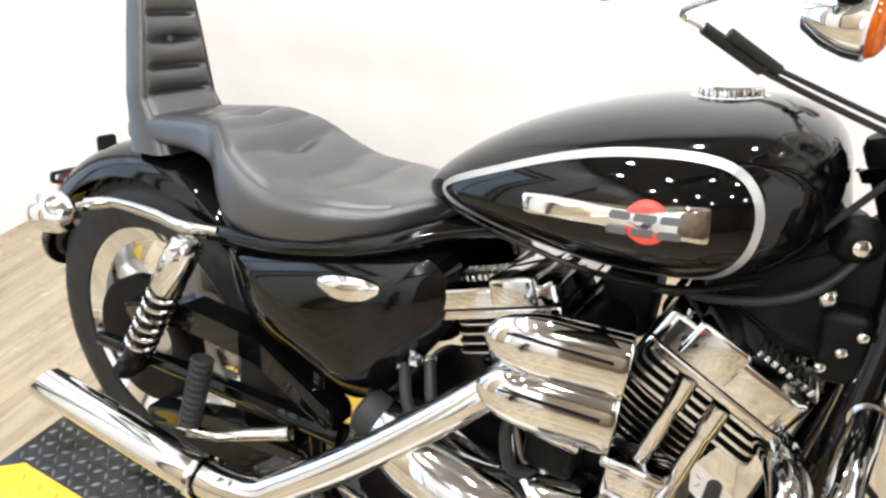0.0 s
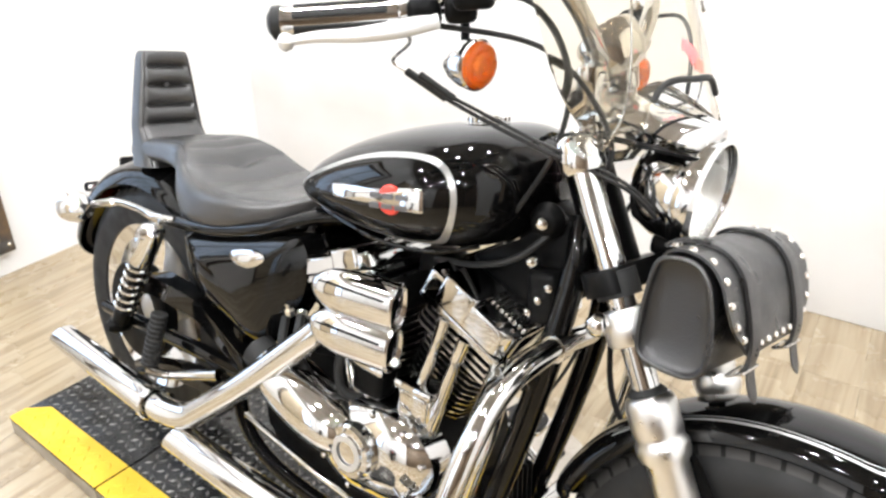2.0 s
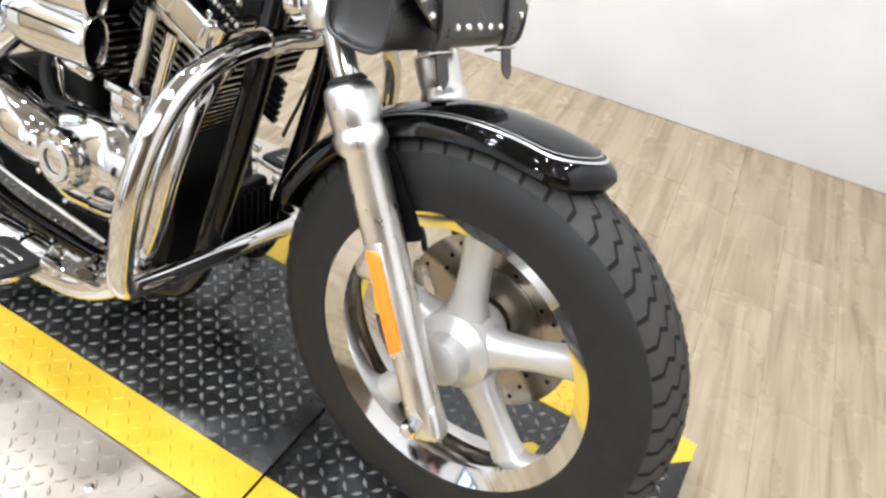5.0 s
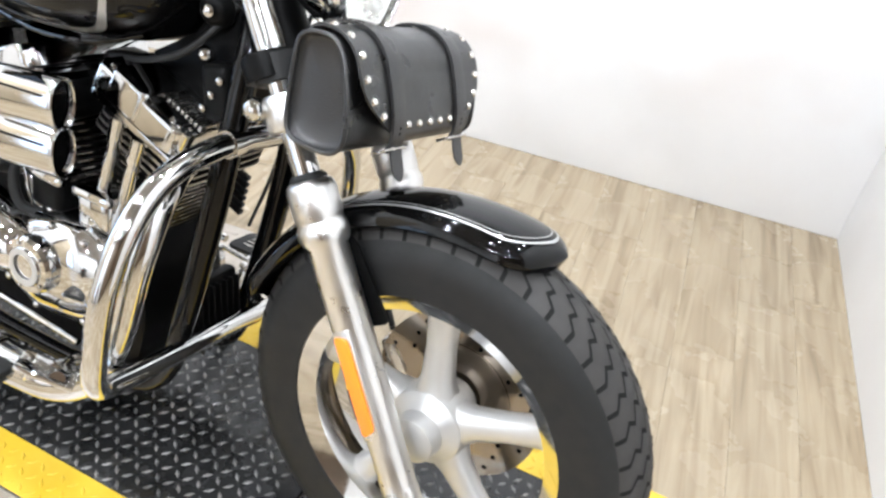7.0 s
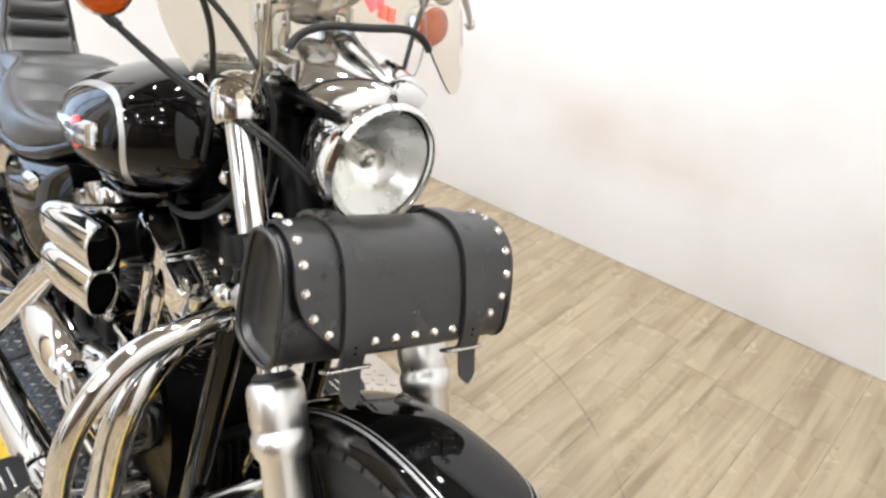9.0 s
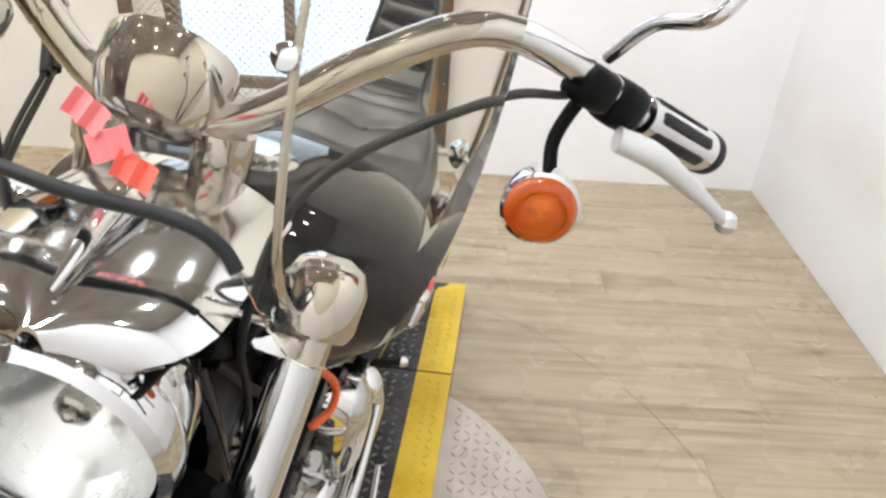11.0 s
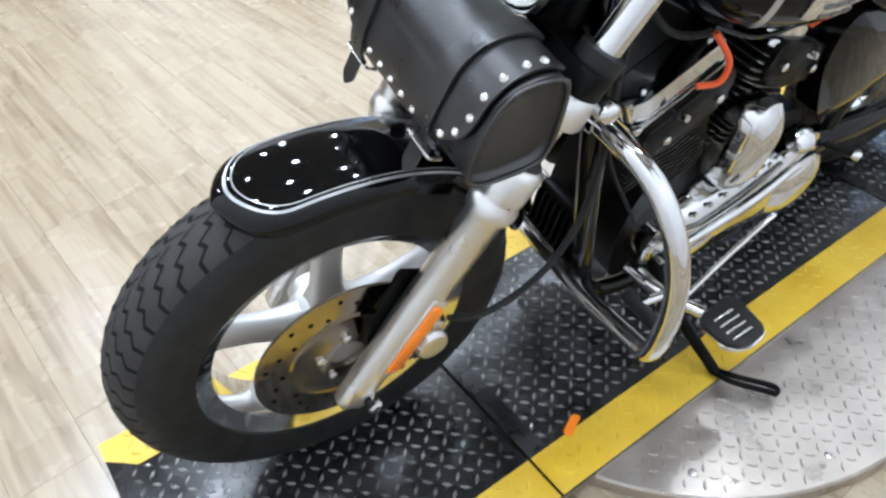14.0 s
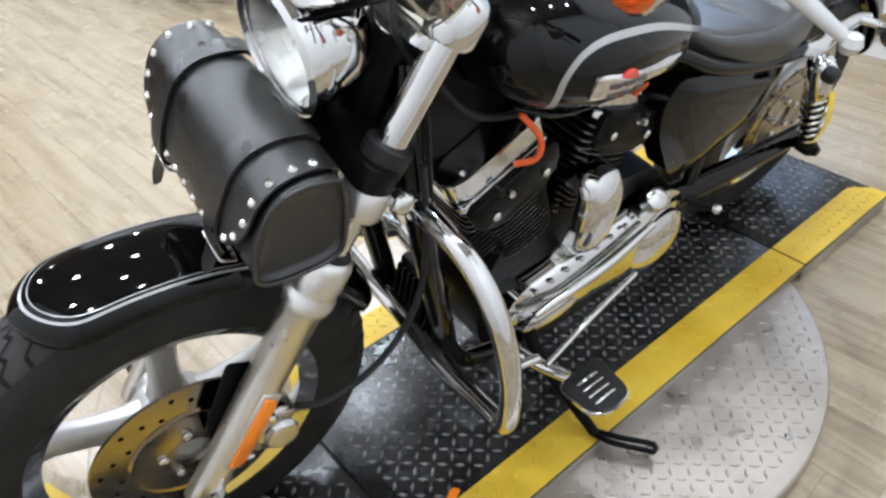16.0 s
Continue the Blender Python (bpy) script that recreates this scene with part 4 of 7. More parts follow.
def closed_spline(pts, n):
    pts = [V(*p, 0) for p in pts]
    m = len(pts)
    out = []
    for i in range(m):
        a, b, c, d = pts[i - 1], pts[i], pts[(i + 1) % m], pts[(i + 2) % m]
        for k in range(n):
            t = k / n
            q = 0.5 * (2 * b + (c - a) * t + (2 * a - 5 * b + 4 * c - d) * t * t + (3 * b - a - 3 * c + d) * t ** 3)
            out.append((q.x, q.y))
    return out


LOOP = closed_spline([(0.59, 0.802), (0.683, 0.857), (0.781, 0.899), (0.876, 0.92), (0.929, 0.915), (0.954, 0.883), (0.951, 0.835), (0.918, 0.795), (0.848, 0.781), (0.752, 0.778), (0.655, 0.783)], 8)
for bm in tank_band(LOOP, 0.0038):
    part("tank_stripe", bm, SILVER, tank, "silver stripe round the tank flank", 60)


def tank_patch(outline, th, mat, name, parent, label=""):
    """A thin plate on the tank's flanks with that side-view outline."""
    for s in (-1, 1):
        bm = bmesh.new()
        cx, cz = sum(p[0] for p in outline) / len(outline), sum(p[1] for p in outline) / len(outline)
        rows = []
        for f in (0.0, 0.35, 0.7, 0.94, 1.0, 1.0):
            lv = th if f < 1 else (th * 0.7 if len(rows) == 4 else 0.0)
            dz_ = -0.012 if s > 0 else 0.0
            rows.append([bm.verts.new((cx + (x - cx) * max(f, 0.01), s * (tank_y(cx + (x - cx) * f, cz + dz_ + (z - cz) * f) + lv), cz + dz_ + (z - cz) * max(f, 0.01))) for x, z in outline])
        skin(bm, rows)
        part(name, bm, mat, parent, label, 40)


EMB = rounded([(0.716, 0.841), (0.722, 0.82), (0.919, 0.847), (0.913, 0.883)], 0.005, 3)
tank_patch(EMB, 0.0056, CHROME, "badge", tank, "silver metal tank badge")
tank_patch([(0.858 + 0.0228 * math.cos(a * math.pi / 14), 0.853 + 0.0228 * math.sin(a * math.pi / 14)) for a in range(28)], 0.0046, RED, "badge_disc", tank, "red enamel disc of the badge")
for dz in (0.0078, -0.0078):
    for x0, x1 in ((0.82, 0.842), (0.845, 0.868), (0.871, 0.894)):
        z0, z1 = 0.843 + dz + (x0 - 0.81) * 0.16, 0.843 + dz + (x1 - 0.81) * 0.16
        tank_patch(rounded([(x0, z0 - 0.0042), (x1, z1 - 0.0042), (x1, z1 + 0.0042), (x0, z0 + 0.0042)], 0.002, 2), 0.0064, BADGE_MARK, "badge_mark", tank, "plain dark bar on the badge")
# filler cap
q = frame_on(V(0.875, 0.0, 0.949), (-0.17, 0, 1))
bm = lathe(bmesh.new(), [(0.05, 0.0), (0.05, 0.006), (0.044, 0.011), (0.034, 0.013), (0.034, 0.018), (0.03, 0.022), (0.01, 0.024)], q, 40)
cap = part("filler_cap", bm, CHROME, tank, "chromed filler cap with knurled edge", 30)
bm = bmesh.new()
for k in range(20):
    a = 2 * math.pi * k / 20
    box(bm, (0.004, 0.005, 0.008), q @ pose(0.0345 * math.cos(a), 0.0345 * math.sin(a), 0.0155, 0, 0, math.degrees(a)), 0.001, 1)
part("knurl", bm, CHROME, cap)
# seam flange below the tank
bm = bmesh.new()
for s in (-1, 1):
    sweep(bm, [(x, s * max(0.004, smooth_interp(x, WID) * 0.72), smooth_interp(x, BOT) + 0.008) for x in (0.56, 0.62, 0.7, 0.8, 0.9, 0.97)], 0.004, 8, 20)
part("tank_seam", bm, GLOSS, tank)

# -- seat
SEAT_TOP = [(-0.06, 0.742), (0.0, 0.755), (0.08, 0.772), (0.15, 0.784), (0.2, 0.776), (0.25, 0.752), (0.31, 0.734), (0.4, 0.736), (0.48, 0.742), (0.55, 0.765), (0.6, 0.785)]
SEAT_BOT = [(-0.06, 0.69), (0.02, 0.7), (0.1, 0.705), (0.16, 0.69), (0.2, 0.65), (0.24, 0.628), (0.3, 0.63), (0.4, 0.652), (0.5, 0.688), (0.56, 0.725), (0.6, 0.765)]
SEAT_W = [(-0.06, 0.085), (0.05, 0.09), (0.15, 0.105), (0.22, 0.148), (0.3, 0.162), (0.4, 0.158), (0.48, 0.132), (0.55, 0.088), (0.6, 0.04)]
bm = bmesh.new()
rings = []
for i in range(151):
    x = -0.06 + 0.66 * i / 150
    t, b, w = smooth_interp(x, SEAT_TOP), smooth_interp(x, SEAT_BOT), smooth_interp(x, SEAT_W)
    ring = []
    for k in range(88):
        a = 2 * math.pi * k / 88
        ca, sa = math.cos(a), math.sin(a)
        yy = w * math.copysign(abs(ca) ** 0.55, ca)
        zz = (t + b) / 2 + (t - b) / 2 * math.copysign(abs(sa) ** 0.5, sa)
        if sa > 0.05:
            # pulled channels across, buttons, and a seam round the top panel
            v = abs(yy) / w
            edge = max(0.0, 1 - (v / 0.8) ** 8)
            for c0 in (0.07, 0.13, 0.185, 0.235, 0.31, 0.39):
                dx = x - c0 + 0.5 * yy * yy
                pull = 0.55 + 0.45 * math.cos(min(1.0, v) * math.pi)
                zz -= (0.005 * math.exp(-(dx / 0.006) ** 2) + 0.009 * math.exp(-(dx / 0.02) ** 2)) * edge * (0.55 + 0.45 * pull) * (1 if x < 0.27 else 0.6)
            for bx in (0.13, 0.235):
                zz -= 0.013 * math.exp(-(((x - bx) / 0.02) ** 2 + (yy / 0.026) ** 2))
            zz -= 0.006 * math.exp(-(yy / 0.05) ** 2) * (1 if x > 0.2 else 0.4)
            zz -= 0.0045 * math.exp(-((v - 0.86) / 0.025) ** 2) * (1 if 0.0 < x < 0.5 else 0)
        ring.append(bm.verts.new((x, yy, zz)))
    rings.append(ring)
skin(bm, rings)
seat = part("seat", bm, LEATHER, bike, "black tufted vinyl two-step seat", 60)
# passenger backrest, leaning back
BQ = frame_on(V(-0.04, 0, 0.68), (-0.12, 0, 1), (1, 0, 0))
bm = bmesh.new()
rings = []
for i in range(105):
    h = 0.262 * i / 104
    w = interp(h, [(0, 0.09), (0.1, 0.083), (0.2, 0.068), (0.262, 0.06)])
    xf = interp(h, [(0.0, 0.07), (0.06, 0.05), (0.09, 0.032), (0.2, 0.028), (0.262, 0.022)])
    xb = interp(h, [(0.0, -0.025), (0.2, -0.025), (0.262, -0.02)])
    r_end = min(1.0, (0.262 - h) / 0.02)
    sh = math.sqrt(max(0.02, 1 - (1 - r_end) ** 2)) * 0.15 + 0.85
    ring = []
    for k in range(64):
        a = 2 * math.pi * k / 64
        ca, sa = math.cos(a), math.sin(a)
        yy = w * sh * math.copysign(abs(sa) ** 0.4, sa)
        xx = (xf + xb) / 2 + (xf - xb) / 2 * sh * math.copysign(abs(ca) ** 0.4, ca)
        if ca > 0.2:
            edge = max(0.0, 1 - (abs(yy) / (w * 0.82)) ** 8)
            for c0 in (0.1, 0.14, 0.185, 0.228):
                xx -= (0.011 * math.exp(-((h - c0) / 0.0045) ** 2) + 0.006 * math.exp(-((h - c0) / 0.014) ** 2)) * edge
            xx -= 0.012 * math.exp(-(((h - 0.185) / 0.012) ** 2 + (yy / 0.016) ** 2))
            xx -= 0.005 * math.exp(-((abs(yy) / w - 0.86) / 0.03) ** 2)
        ring.append(bm.verts.new(BQ @ V(xx, yy, h)))
    rings.append(ring)
skin(bm, rings)
back = part("backrest", bm, LEATHER, seat, "black tufted passenger backrest", 60)
bm = lathe(bmesh.new(), [(0.008, 0.0), (0.006, 0.004), (0.002, 0.005)], BQ @ frame_on(V(0.008, 0, 0.185), (1, 0, 0)), 14)
part("button", bm, LEATHER, back)
for bx in (0.13, 0.235):
    bm = lathe(bmesh.new(), [(0.008, 0.0), (0.006, 0.004), (0.002, 0.005)], pose(bx, 0, smooth_interp(bx, SEAT_TOP) - 0.03), 14)
    part("button", bm, LEATHER, seat)
for s in (-1, 1):
    bm = sweep(bmesh.new(), [(x, s * (smooth_interp(x, SEAT_W) - 0.012), smooth_interp(x, SEAT_BOT) + 0.004) for x in (0.2, 0.26, 0.33, 0.42, 0.5, 0.56)], 0.004, 8, 24)
    part("seat_welt", bm, PLASTIC, seat)

# -- rear fender, struts, signals, plate bracket
rf = fender("rear_fender", REAR_AXLE, 0.37, 40, 176, 0.092, 0.06, GLOSS, None)
tagged(rf, "gloss black rear fender")


def turn_signal(at, ahead, lens, T, parent=bike, R=0.035, label=""):
    sg = new("turn_signal")
    sg.parent = parent
    tagged(sg, label)
    q = frame_on(at, ahead)
    bm = lathe(bmesh.new(), [(0.004, -1.7 * R), (0.56 * R, -1.55 * R), (0.9 * R, -0.95 * R), (R + 0.002, -0.01), (R + 0.003, 0.004), (R, 0.006), (R - 0.002, 0.0)], q, 36, False)
    part("signal_shell", bm, CHROME, sg, "chromed bullet shell", 40, T)
    bm = lathe(bmesh.new(), [(R, 0.0), (R, 0.006), (R - 0.003, 0.012), (0.72 * R, 0.015), (0.66 * R, 0.013), (0.6 * R, 0.016), (0.35 * R, 0.0175), (0.3 * R, 0.015), (0.1 * R, 0.016)], q, 36)
    part("signal_lens", bm, lens, sg, "round ribbed lens", 30, T)
    bm = lathe(bmesh.new(), [(R - 0.003, -0.002), (0.012, -0.02), (0.01, 0.004), (0.004, 0.006)], q, 24, False)
    part("signal_reflector", bm, CHROME, sg, "", 40, T)
    return sg


for s in (-1, 1):
    bm = bmesh.new()
    sweep(bm, [(0.225, s * 0.15, 0.628), (0.16, s * 0.155, 0.618), (0.06, s * 0.135, 0.606), (-0.06, s * 0.12, 0.588), (-0.14, s * 0.115, 0.566)], [0.013, 0.018, 0.017, 0.015, 0.01], 14, 24, flat=0.6)
    part("fender_strut", bm, CHROME, bike, "chromed fender strut")
    bm = sweep(bmesh.new(), [(-0.06, s * 0.115, 0.588), (-0.09, s * 0.15, 0.582), (-0.095, s * 0.185, 0.58)], 0.009, 12, 8)
    part("signal_stalk", bm, CHROME, bike)
    turn_signal(V(-0.13, s * 0.195, 0.573), (-1, 0, 0), TAIL_RED, None, label="chromed rear turn signal")
bm = bmesh.new()
slab(bm, rounded([(-0.02, 0.0), (0.02, 0.0), (0.02, 0.1), (-0.02, 0.1)], 0.008), -0.003, 0.003, frame_on(V(-0.24, 0.01, 0.545), (1, 0, 0.1), (0, 1, 0)))
part("plate_bracket", bm, PLASTIC, bike, "black plate bracket")
bm = bmesh.new()
o = rounded([(-0.05, -0.012), (0.05, -0.012), (0.05, 0.012), (-0.05, 0.012)], 0.008)
i_ = rounded([(-0.042, -0.006), (0.042, -0.006), (0.042, 0.006), (-0.042, 0.006)], 0.004)
q = frame_on(V(-0.3, -0.03, 0.56), (1, 0, 0), (0, 1, 0))
rings = [[bm.verts.new(q @ V(x, y, h)) for x, y in loop] for loop, h in ((o, -0.003), (o, 0.003), (i_, 0.003), (i_, -0.003))]
skin(bm, rings, True)
part("plate_frame", bm, PLASTIC, bike)
bm = bmesh.new()
box(bm, (0.05, 0.09, 0.045), pose(-0.32, 0, 0.535, 0, 20, 0), 0.015, 3)
part("tail_light", bm, TAIL_RED, bike, "red tail light lens")

# -- shocks
for s in (-1, 1):
    a, b = V(0.184, s * 0.185, 0.598), V(0.046, s * 0.185, 0.33)
    sh = new("shock_absorber")
    sh.parent = bike
    tagged(sh, "chromed rear shock absorber with exposed coil spring")
    d = (b - a).normalized()
    ln = (b - a).length
    q = frame_on(a, d)
    part("shock_cover", lathe(bmesh.new(), [(0.012, -0.012), (0.024, -0.008), (0.027, 0.01), (0.027, 0.085), (0.024, 0.09)], q, 28), CHROME, sh, "chromed top cover")
    part("shock_body", lathe(bmesh.new(), [(0.014, 0.05), (0.014, ln * 0.8), (0.02, ln * 0.82), (0.02, ln * 0.95), (0.012, ln)], q, 24), SATIN, sh)
    turns, n = 6.5, 150
    bm = sweep(bmesh.new(), [q @ V(0.023 * math.cos(2 * math.pi * turns * k / n), 0.023 * math.sin(2 * math.pi * turns * k / n), 0.085 + (ln * 0.82 - 0.085) * k / n) for k in range(n + 1)], 0.0048, 8)
    part("coil_spring", bm, CHROME, sh, "chrome coil spring")
    for p in (a, b):
        part("mount_eye", lathe(bmesh.new(), [(0.008, -0.03), (0.018, -0.022), (0.02, -0.012), (0.02, 0.012), (0.015, 0.02), (0.01, 0.03)], frame_on(p, (0, s, 0)), 20), CHROME if p is a else SATIN, sh)

# -- side covers and frame
COVER = rounded([(0.225, 0.6), (0.26, 0.612), (0.595, 0.7), (0.62, 0.66), (0.61, 0.59), (0.53, 0.455), (0.475, 0.432), (0.3, 0.478), (0.25, 0.52)], 0.03, 5)


def pillow(outline, y0, bulge, s, rows=9):
    """A cover with a crowned face."""
    bm = bmesh.new()
    cx, cz = sum(p[0] for p in outline) / len(outline), sum(p[1] for p in outline) / len(outline)
    rings = []
    for k in range(rows):
        f = 1 - k / rows
        yy = y0 + bulge * (1 - f ** 3.2)
        rings.append([bm.verts.new((cx + (x - cx) * f, s * yy, cz + (z - cz) * f)) for x, z in outline])
    rings.insert(0, [bm.verts.new((x, s * (y0 - 0.05), z)) for x, z in outline])
    skin(bm, rings)
    return bm


for s in (-1, 1):
    sc = part("side_cover", pillow(COVER, 0.135, 0.038 if s < 0 else 0.024, s), GLOSS, bike, "gloss black side cover", 50)
    if s < 0:
        o = [(0.478 + 0.052 * math.cos(a * math.pi / 14) * (1 if math.sin(a * math.pi / 14) < 0 else 1), 0.635 + (0.03 if a > 14 else 0.012) * math.sin(a * math.pi / 14) + 0.22 * 0.052 * math.cos(a * math.pi / 14)) for a in range(28)]
        part("cover_badge", pillow(o, 0.166, 0.008, s, 5), CHROME, sc, "chromed badge on the side cover", 40)
bm = bmesh.new()
for s in (-1, 1):
    sweep(bm, [(0.2, s * 0.145, 0.622), (0.35, s * 0.145, 0.645), (0.5, s * 0.135, 0.69), (0.6, s * 0.1, 0.735), (0.75, s * 0.05, 0.77)], 0.0145, 12, 24)
part("frame_rail", bm, GLOSS, bike, "gloss black upper frame rail")
for s in (-1, 1):
    bm = sweep(bmesh.new(), [(1.085, s * 0.03, 0.86), (1.1, s * 0.06, 0.78), (1.09, s * 0.085, 0.6), (1.045, s * 0.09, 0.35), (1.01, s * 0.09, 0.22), (0.95, s * 0.1, 0.17), (0.8, s * 0.115, 0.16), (0.55, s * 0.12, 0.17), (0.43, s * 0.12, 0.24), (0.41, s * 0.12, 0.4), (0.42, s * 0.125, 0.6)], [0.019, 0.02, 0.021, 0.021, 0.02, 0.018, 0.016, 0.016, 0.016, 0.016, 0.016], 14, 50)
    part("frame_tube", bm, GLOSS, bike, "gloss black frame tube")
    bm = bmesh.new()
    sweep(bm, [(0.46, s * 0.12, 0.345), (0.3, s * 0.14, 0.35), (0.1, s * 0.145, 0.335), (-0.08, s * 0.145, 0.318)], [0.03, 0.026, 0.024, 0.02], 12, 20, flat=0.7)
    part("swingarm", bm, GLOSS, bike, "gloss black swingarm")
    bm = lathe(bmesh.new(), [(0.022, 0.0), (0.022, 0.02), (0.014, 0.026)], frame_on(REAR_AXLE + V(0, s * 0.135, 0), (0, s, 0)), 6)
    part("axle_nut", bm, CHROME, bike)
bm = bmesh.new()
slab(bm, rounded([(-0.02, 0.42), (0.12, 0.47), (0.3, 0.47), (0.46, 0.4), (0.46, 0.36), (0.3, 0.425), (0.12, 0.425), (0.02, 0.38)], 0.02), 0.1, 0.15, SIDE, 0.008)
part("belt_guard", bm, GLOSS, bike, "black upper belt guard")
bm = bmesh.new()
slab(bm, rounded([(0.02, 0.21), (0.2, 0.27), (0.4, 0.3), (0.42, 0.27), (0.2, 0.235), (0.04, 0.18)], 0.015), 0.1, 0.14, SIDE, 0.006)
part("belt_guard", bm, GLOSS, bike, "black lower belt guard")
prof_ = []
for k in range(11):
    h = 0.005 + 0.0112 * k
    prof_ += [(0.0165, h - 0.004), (0.0187, h - 0.002), (0.0187, h + 0.002), (0.0165, h + 0.004)]
bm2 = lathe(bmesh.new(), prof_, frame_on(V(0.24, -0.2, 0.435), (-0.08, -0.17, -1)), 18)
part("peg_rubber", bm2, RUBBER, bike, "ribbed black rubber passenger peg")
bm = bmesh.new()
sweep(bm, [(0.228, -0.222, 0.305), (0.26, -0.2, 0.295), (0.32, -0.17, 0.31), (0.38, -0.15, 0.33)], [0.014, 0.01, 0.012, 0.014], 10, 14)
part("peg_arm", bm, CHROME, bike, "chromed peg arm")
bm = bmesh.new()
sweep(bm, [(0.44, 0.12, 0.345), (0.42, 0.17, 0.345), (0.405, 0.192, 0.343)], [0.01, 0.008, 0.008], 10, 10)
part("peg_arm", bm, SATIN, bike)
part("peg_knob", lathe(bmesh.new(), [(0.006, -0.008), (0.011, -0.004), (0.011, 0.006), (0.007, 0.012)], frame_on(V(0.404, 0.196, 0.343), (-0.3, 1, 0)), 18), CHROME, bike, "small chrome knob")


# -- engine
CRANK = Vector((0.808, 0, 0.325))


def cyl_dir(sgn):
    return Vector((sgn * 0.383, 0, 0.924))


def fin_plate(bm, q, lx, ly, th, r=0.02):
    slab(bm, rounded([(-lx, -ly), (lx, -ly), (lx, ly), (-lx, ly)], r, 3), -th / 2, th / 2, q)


def edge_ribbon(bm, q, o, hw):
    """The machined bright edge of a fin, made narrower on the left."""
    rows = []
    for x, y in o:
        at = q @ V(x * 1.003, y * 1.003, 0)
        w = hw * (1.0 if at.y < 0.02 else 0.3)
        rows.append([bm.verts.new(q @ V(x * 1.003, y * 1.003, z)) for z in (-w, w)])
    for r0, r1 in zip(rows, rows[1:] + rows[:1]):
        bm.faces.new((r0[0], r1[0], r1[1], r0[1]))


for sgn in (-1, 1):
    cyl = new("cylinder")
    cyl.parent = bike
    tagged(cyl, "black finned engine cylinder with bright fin edges")
    d = cyl_dir(sgn)
    part("barrel", lathe(bmesh.new(), [(0.052, 0.1), (0.052, 0.35)], frame_on(CRANK, d), 32), SATIN, cyl)
    for k in range(13):
        h = 0.15 + k * 0.0125
        bm = bmesh.new()
        fin_plate(bm, frame_on(CRANK + d * h, d, (1, 0, 0)) @ pose(0, 0.018, 0), 0.068 + 0.001 * k, 0.093, 0.0042, 0.045)
        part("fin", bm, SATIN, cyl, "", 25)
        bm = bmesh.new()
        o = rounded([(-0.0683 - 0.001 * k, -0.0933), (0.0683 + 0.001 * k, -0.0933), (0.0683 + 0.001 * k, 0.0933), (-0.0683 - 0.001 * k, 0.0933)], 0.045, 3)
        q = frame_on(CRANK + d * h, d, (1, 0, 0)) @ pose(0, 0.018, 0)
        edge_ribbon(bm, q, o, 0.0011)
        part("fin_edge", bm, STEEL, cyl, "", 0)
    drop = -0.028 if sgn < 0 else -0.012
    tall = 0.0 if sgn < 0 else 0.016
    along = 0.018 if sgn < 0 else 0.012
    for k in range(4):
        bm = bmesh.new()
        fin_plate(bm, frame_on(CRANK + d * (0.318 + drop + k * 0.0135), d, (1, 0, 0)) @ pose(along, 0, 0), 0.088 - 0.002 * k, 0.112, 0.0065, 0.02)
        part("head_fin", bm, SATIN, cyl, "", 25)
        bm = bmesh.new()
        o = rounded([(-0.0885, -0.1125), (0.0885, -0.1125), (0.0885, 0.1125), (-0.0885, 0.1125)], 0.02, 3)
        q = frame_on(CRANK + d * (0.318 + drop + k * 0.0135), d, (1, 0, 0)) @ pose(along, 0, 0)
        edge_ribbon(bm, q, [(x - math.copysign(0.002 * k, x), y) for x, y in o], 0.001 if sgn < 0 else 0.0024)
        part("fin_edge", bm, POLISHED, cyl, "", 0)
    rb = new("rocker_box")
    rb.parent = bike
    tagged(rb, "two-tier chromed rocker box with ribbed top")
    q = frame_on(CRANK + d * (0.374 + drop), d, (1, 0, 0)) @ pose(along, 0, 0)
    bm = bmesh.new()
    slab(bm, rounded([(-0.094, -0.133), (0.086, -0.133), (0.086, 0.112), (-0.094, 0.112)], 0.012), 0.0, 0.011, q, 0.003)
    part("rocker_base", bm, CHROME, rb)
    bm = bmesh.new()
    slab(bm, rounded([(-0.09, -0.128), (0.08, -0.128), (0.08, 0.105), (-0.09, 0.105)], 0.012), 0.0115, 0.015, q)
    part("rocker_spacer", bm, SATIN, rb)
    bm = bmesh.new()
    slab(bm, rounded([(-0.094, -0.136), (0.07, -0.136), (0.086, -0.117), (0.086, 0.095), (0.06, 0.108), (-0.094, 0.108)], 0.014), 0.0155, 0.042 + tall, q, 0.007, 3)
    part("rocker_cover", bm, CHROME, rb, "chromed rocker cover")
    # raised block towards the engine's middle
    bm = bmesh.new()
    f = -sgn
    o = rounded([(f * -0.005, -0.138), (f * 0.062, -0.138), (f * 0.066, 0.03), (f * -0.005, 0.03)][::f], 0.008)
    slab(bm, o, 0.02, 0.052 + tall, q, 0.005, 2)
    part("rocker_block", bm, CHROME, rb, "raised chrome block of the rocker cover")
    for k in range(8):
        bm = bmesh.new()
        box(bm, (0.0065, 0.05, 0.007), q @ pose(-0.07 * f + f * (k * 0.0095 - 0.008), -0.07, 0.044 + tall), 0.0022)
        part("rocker_rib", bm, STEEL, rb)
    for bx, by in ((-0.075, -0.12), (0.05, -0.12), (-0.075, 0.09), (0.05, 0.09)):
        part("cover_bolt", lathe(bmesh.new(), [(0.006, 0.0), (0.006, 0.006), (0.003, 0.008)], q @ pose(bx, by, 0.041 + tall), 10), CHROME, rb)
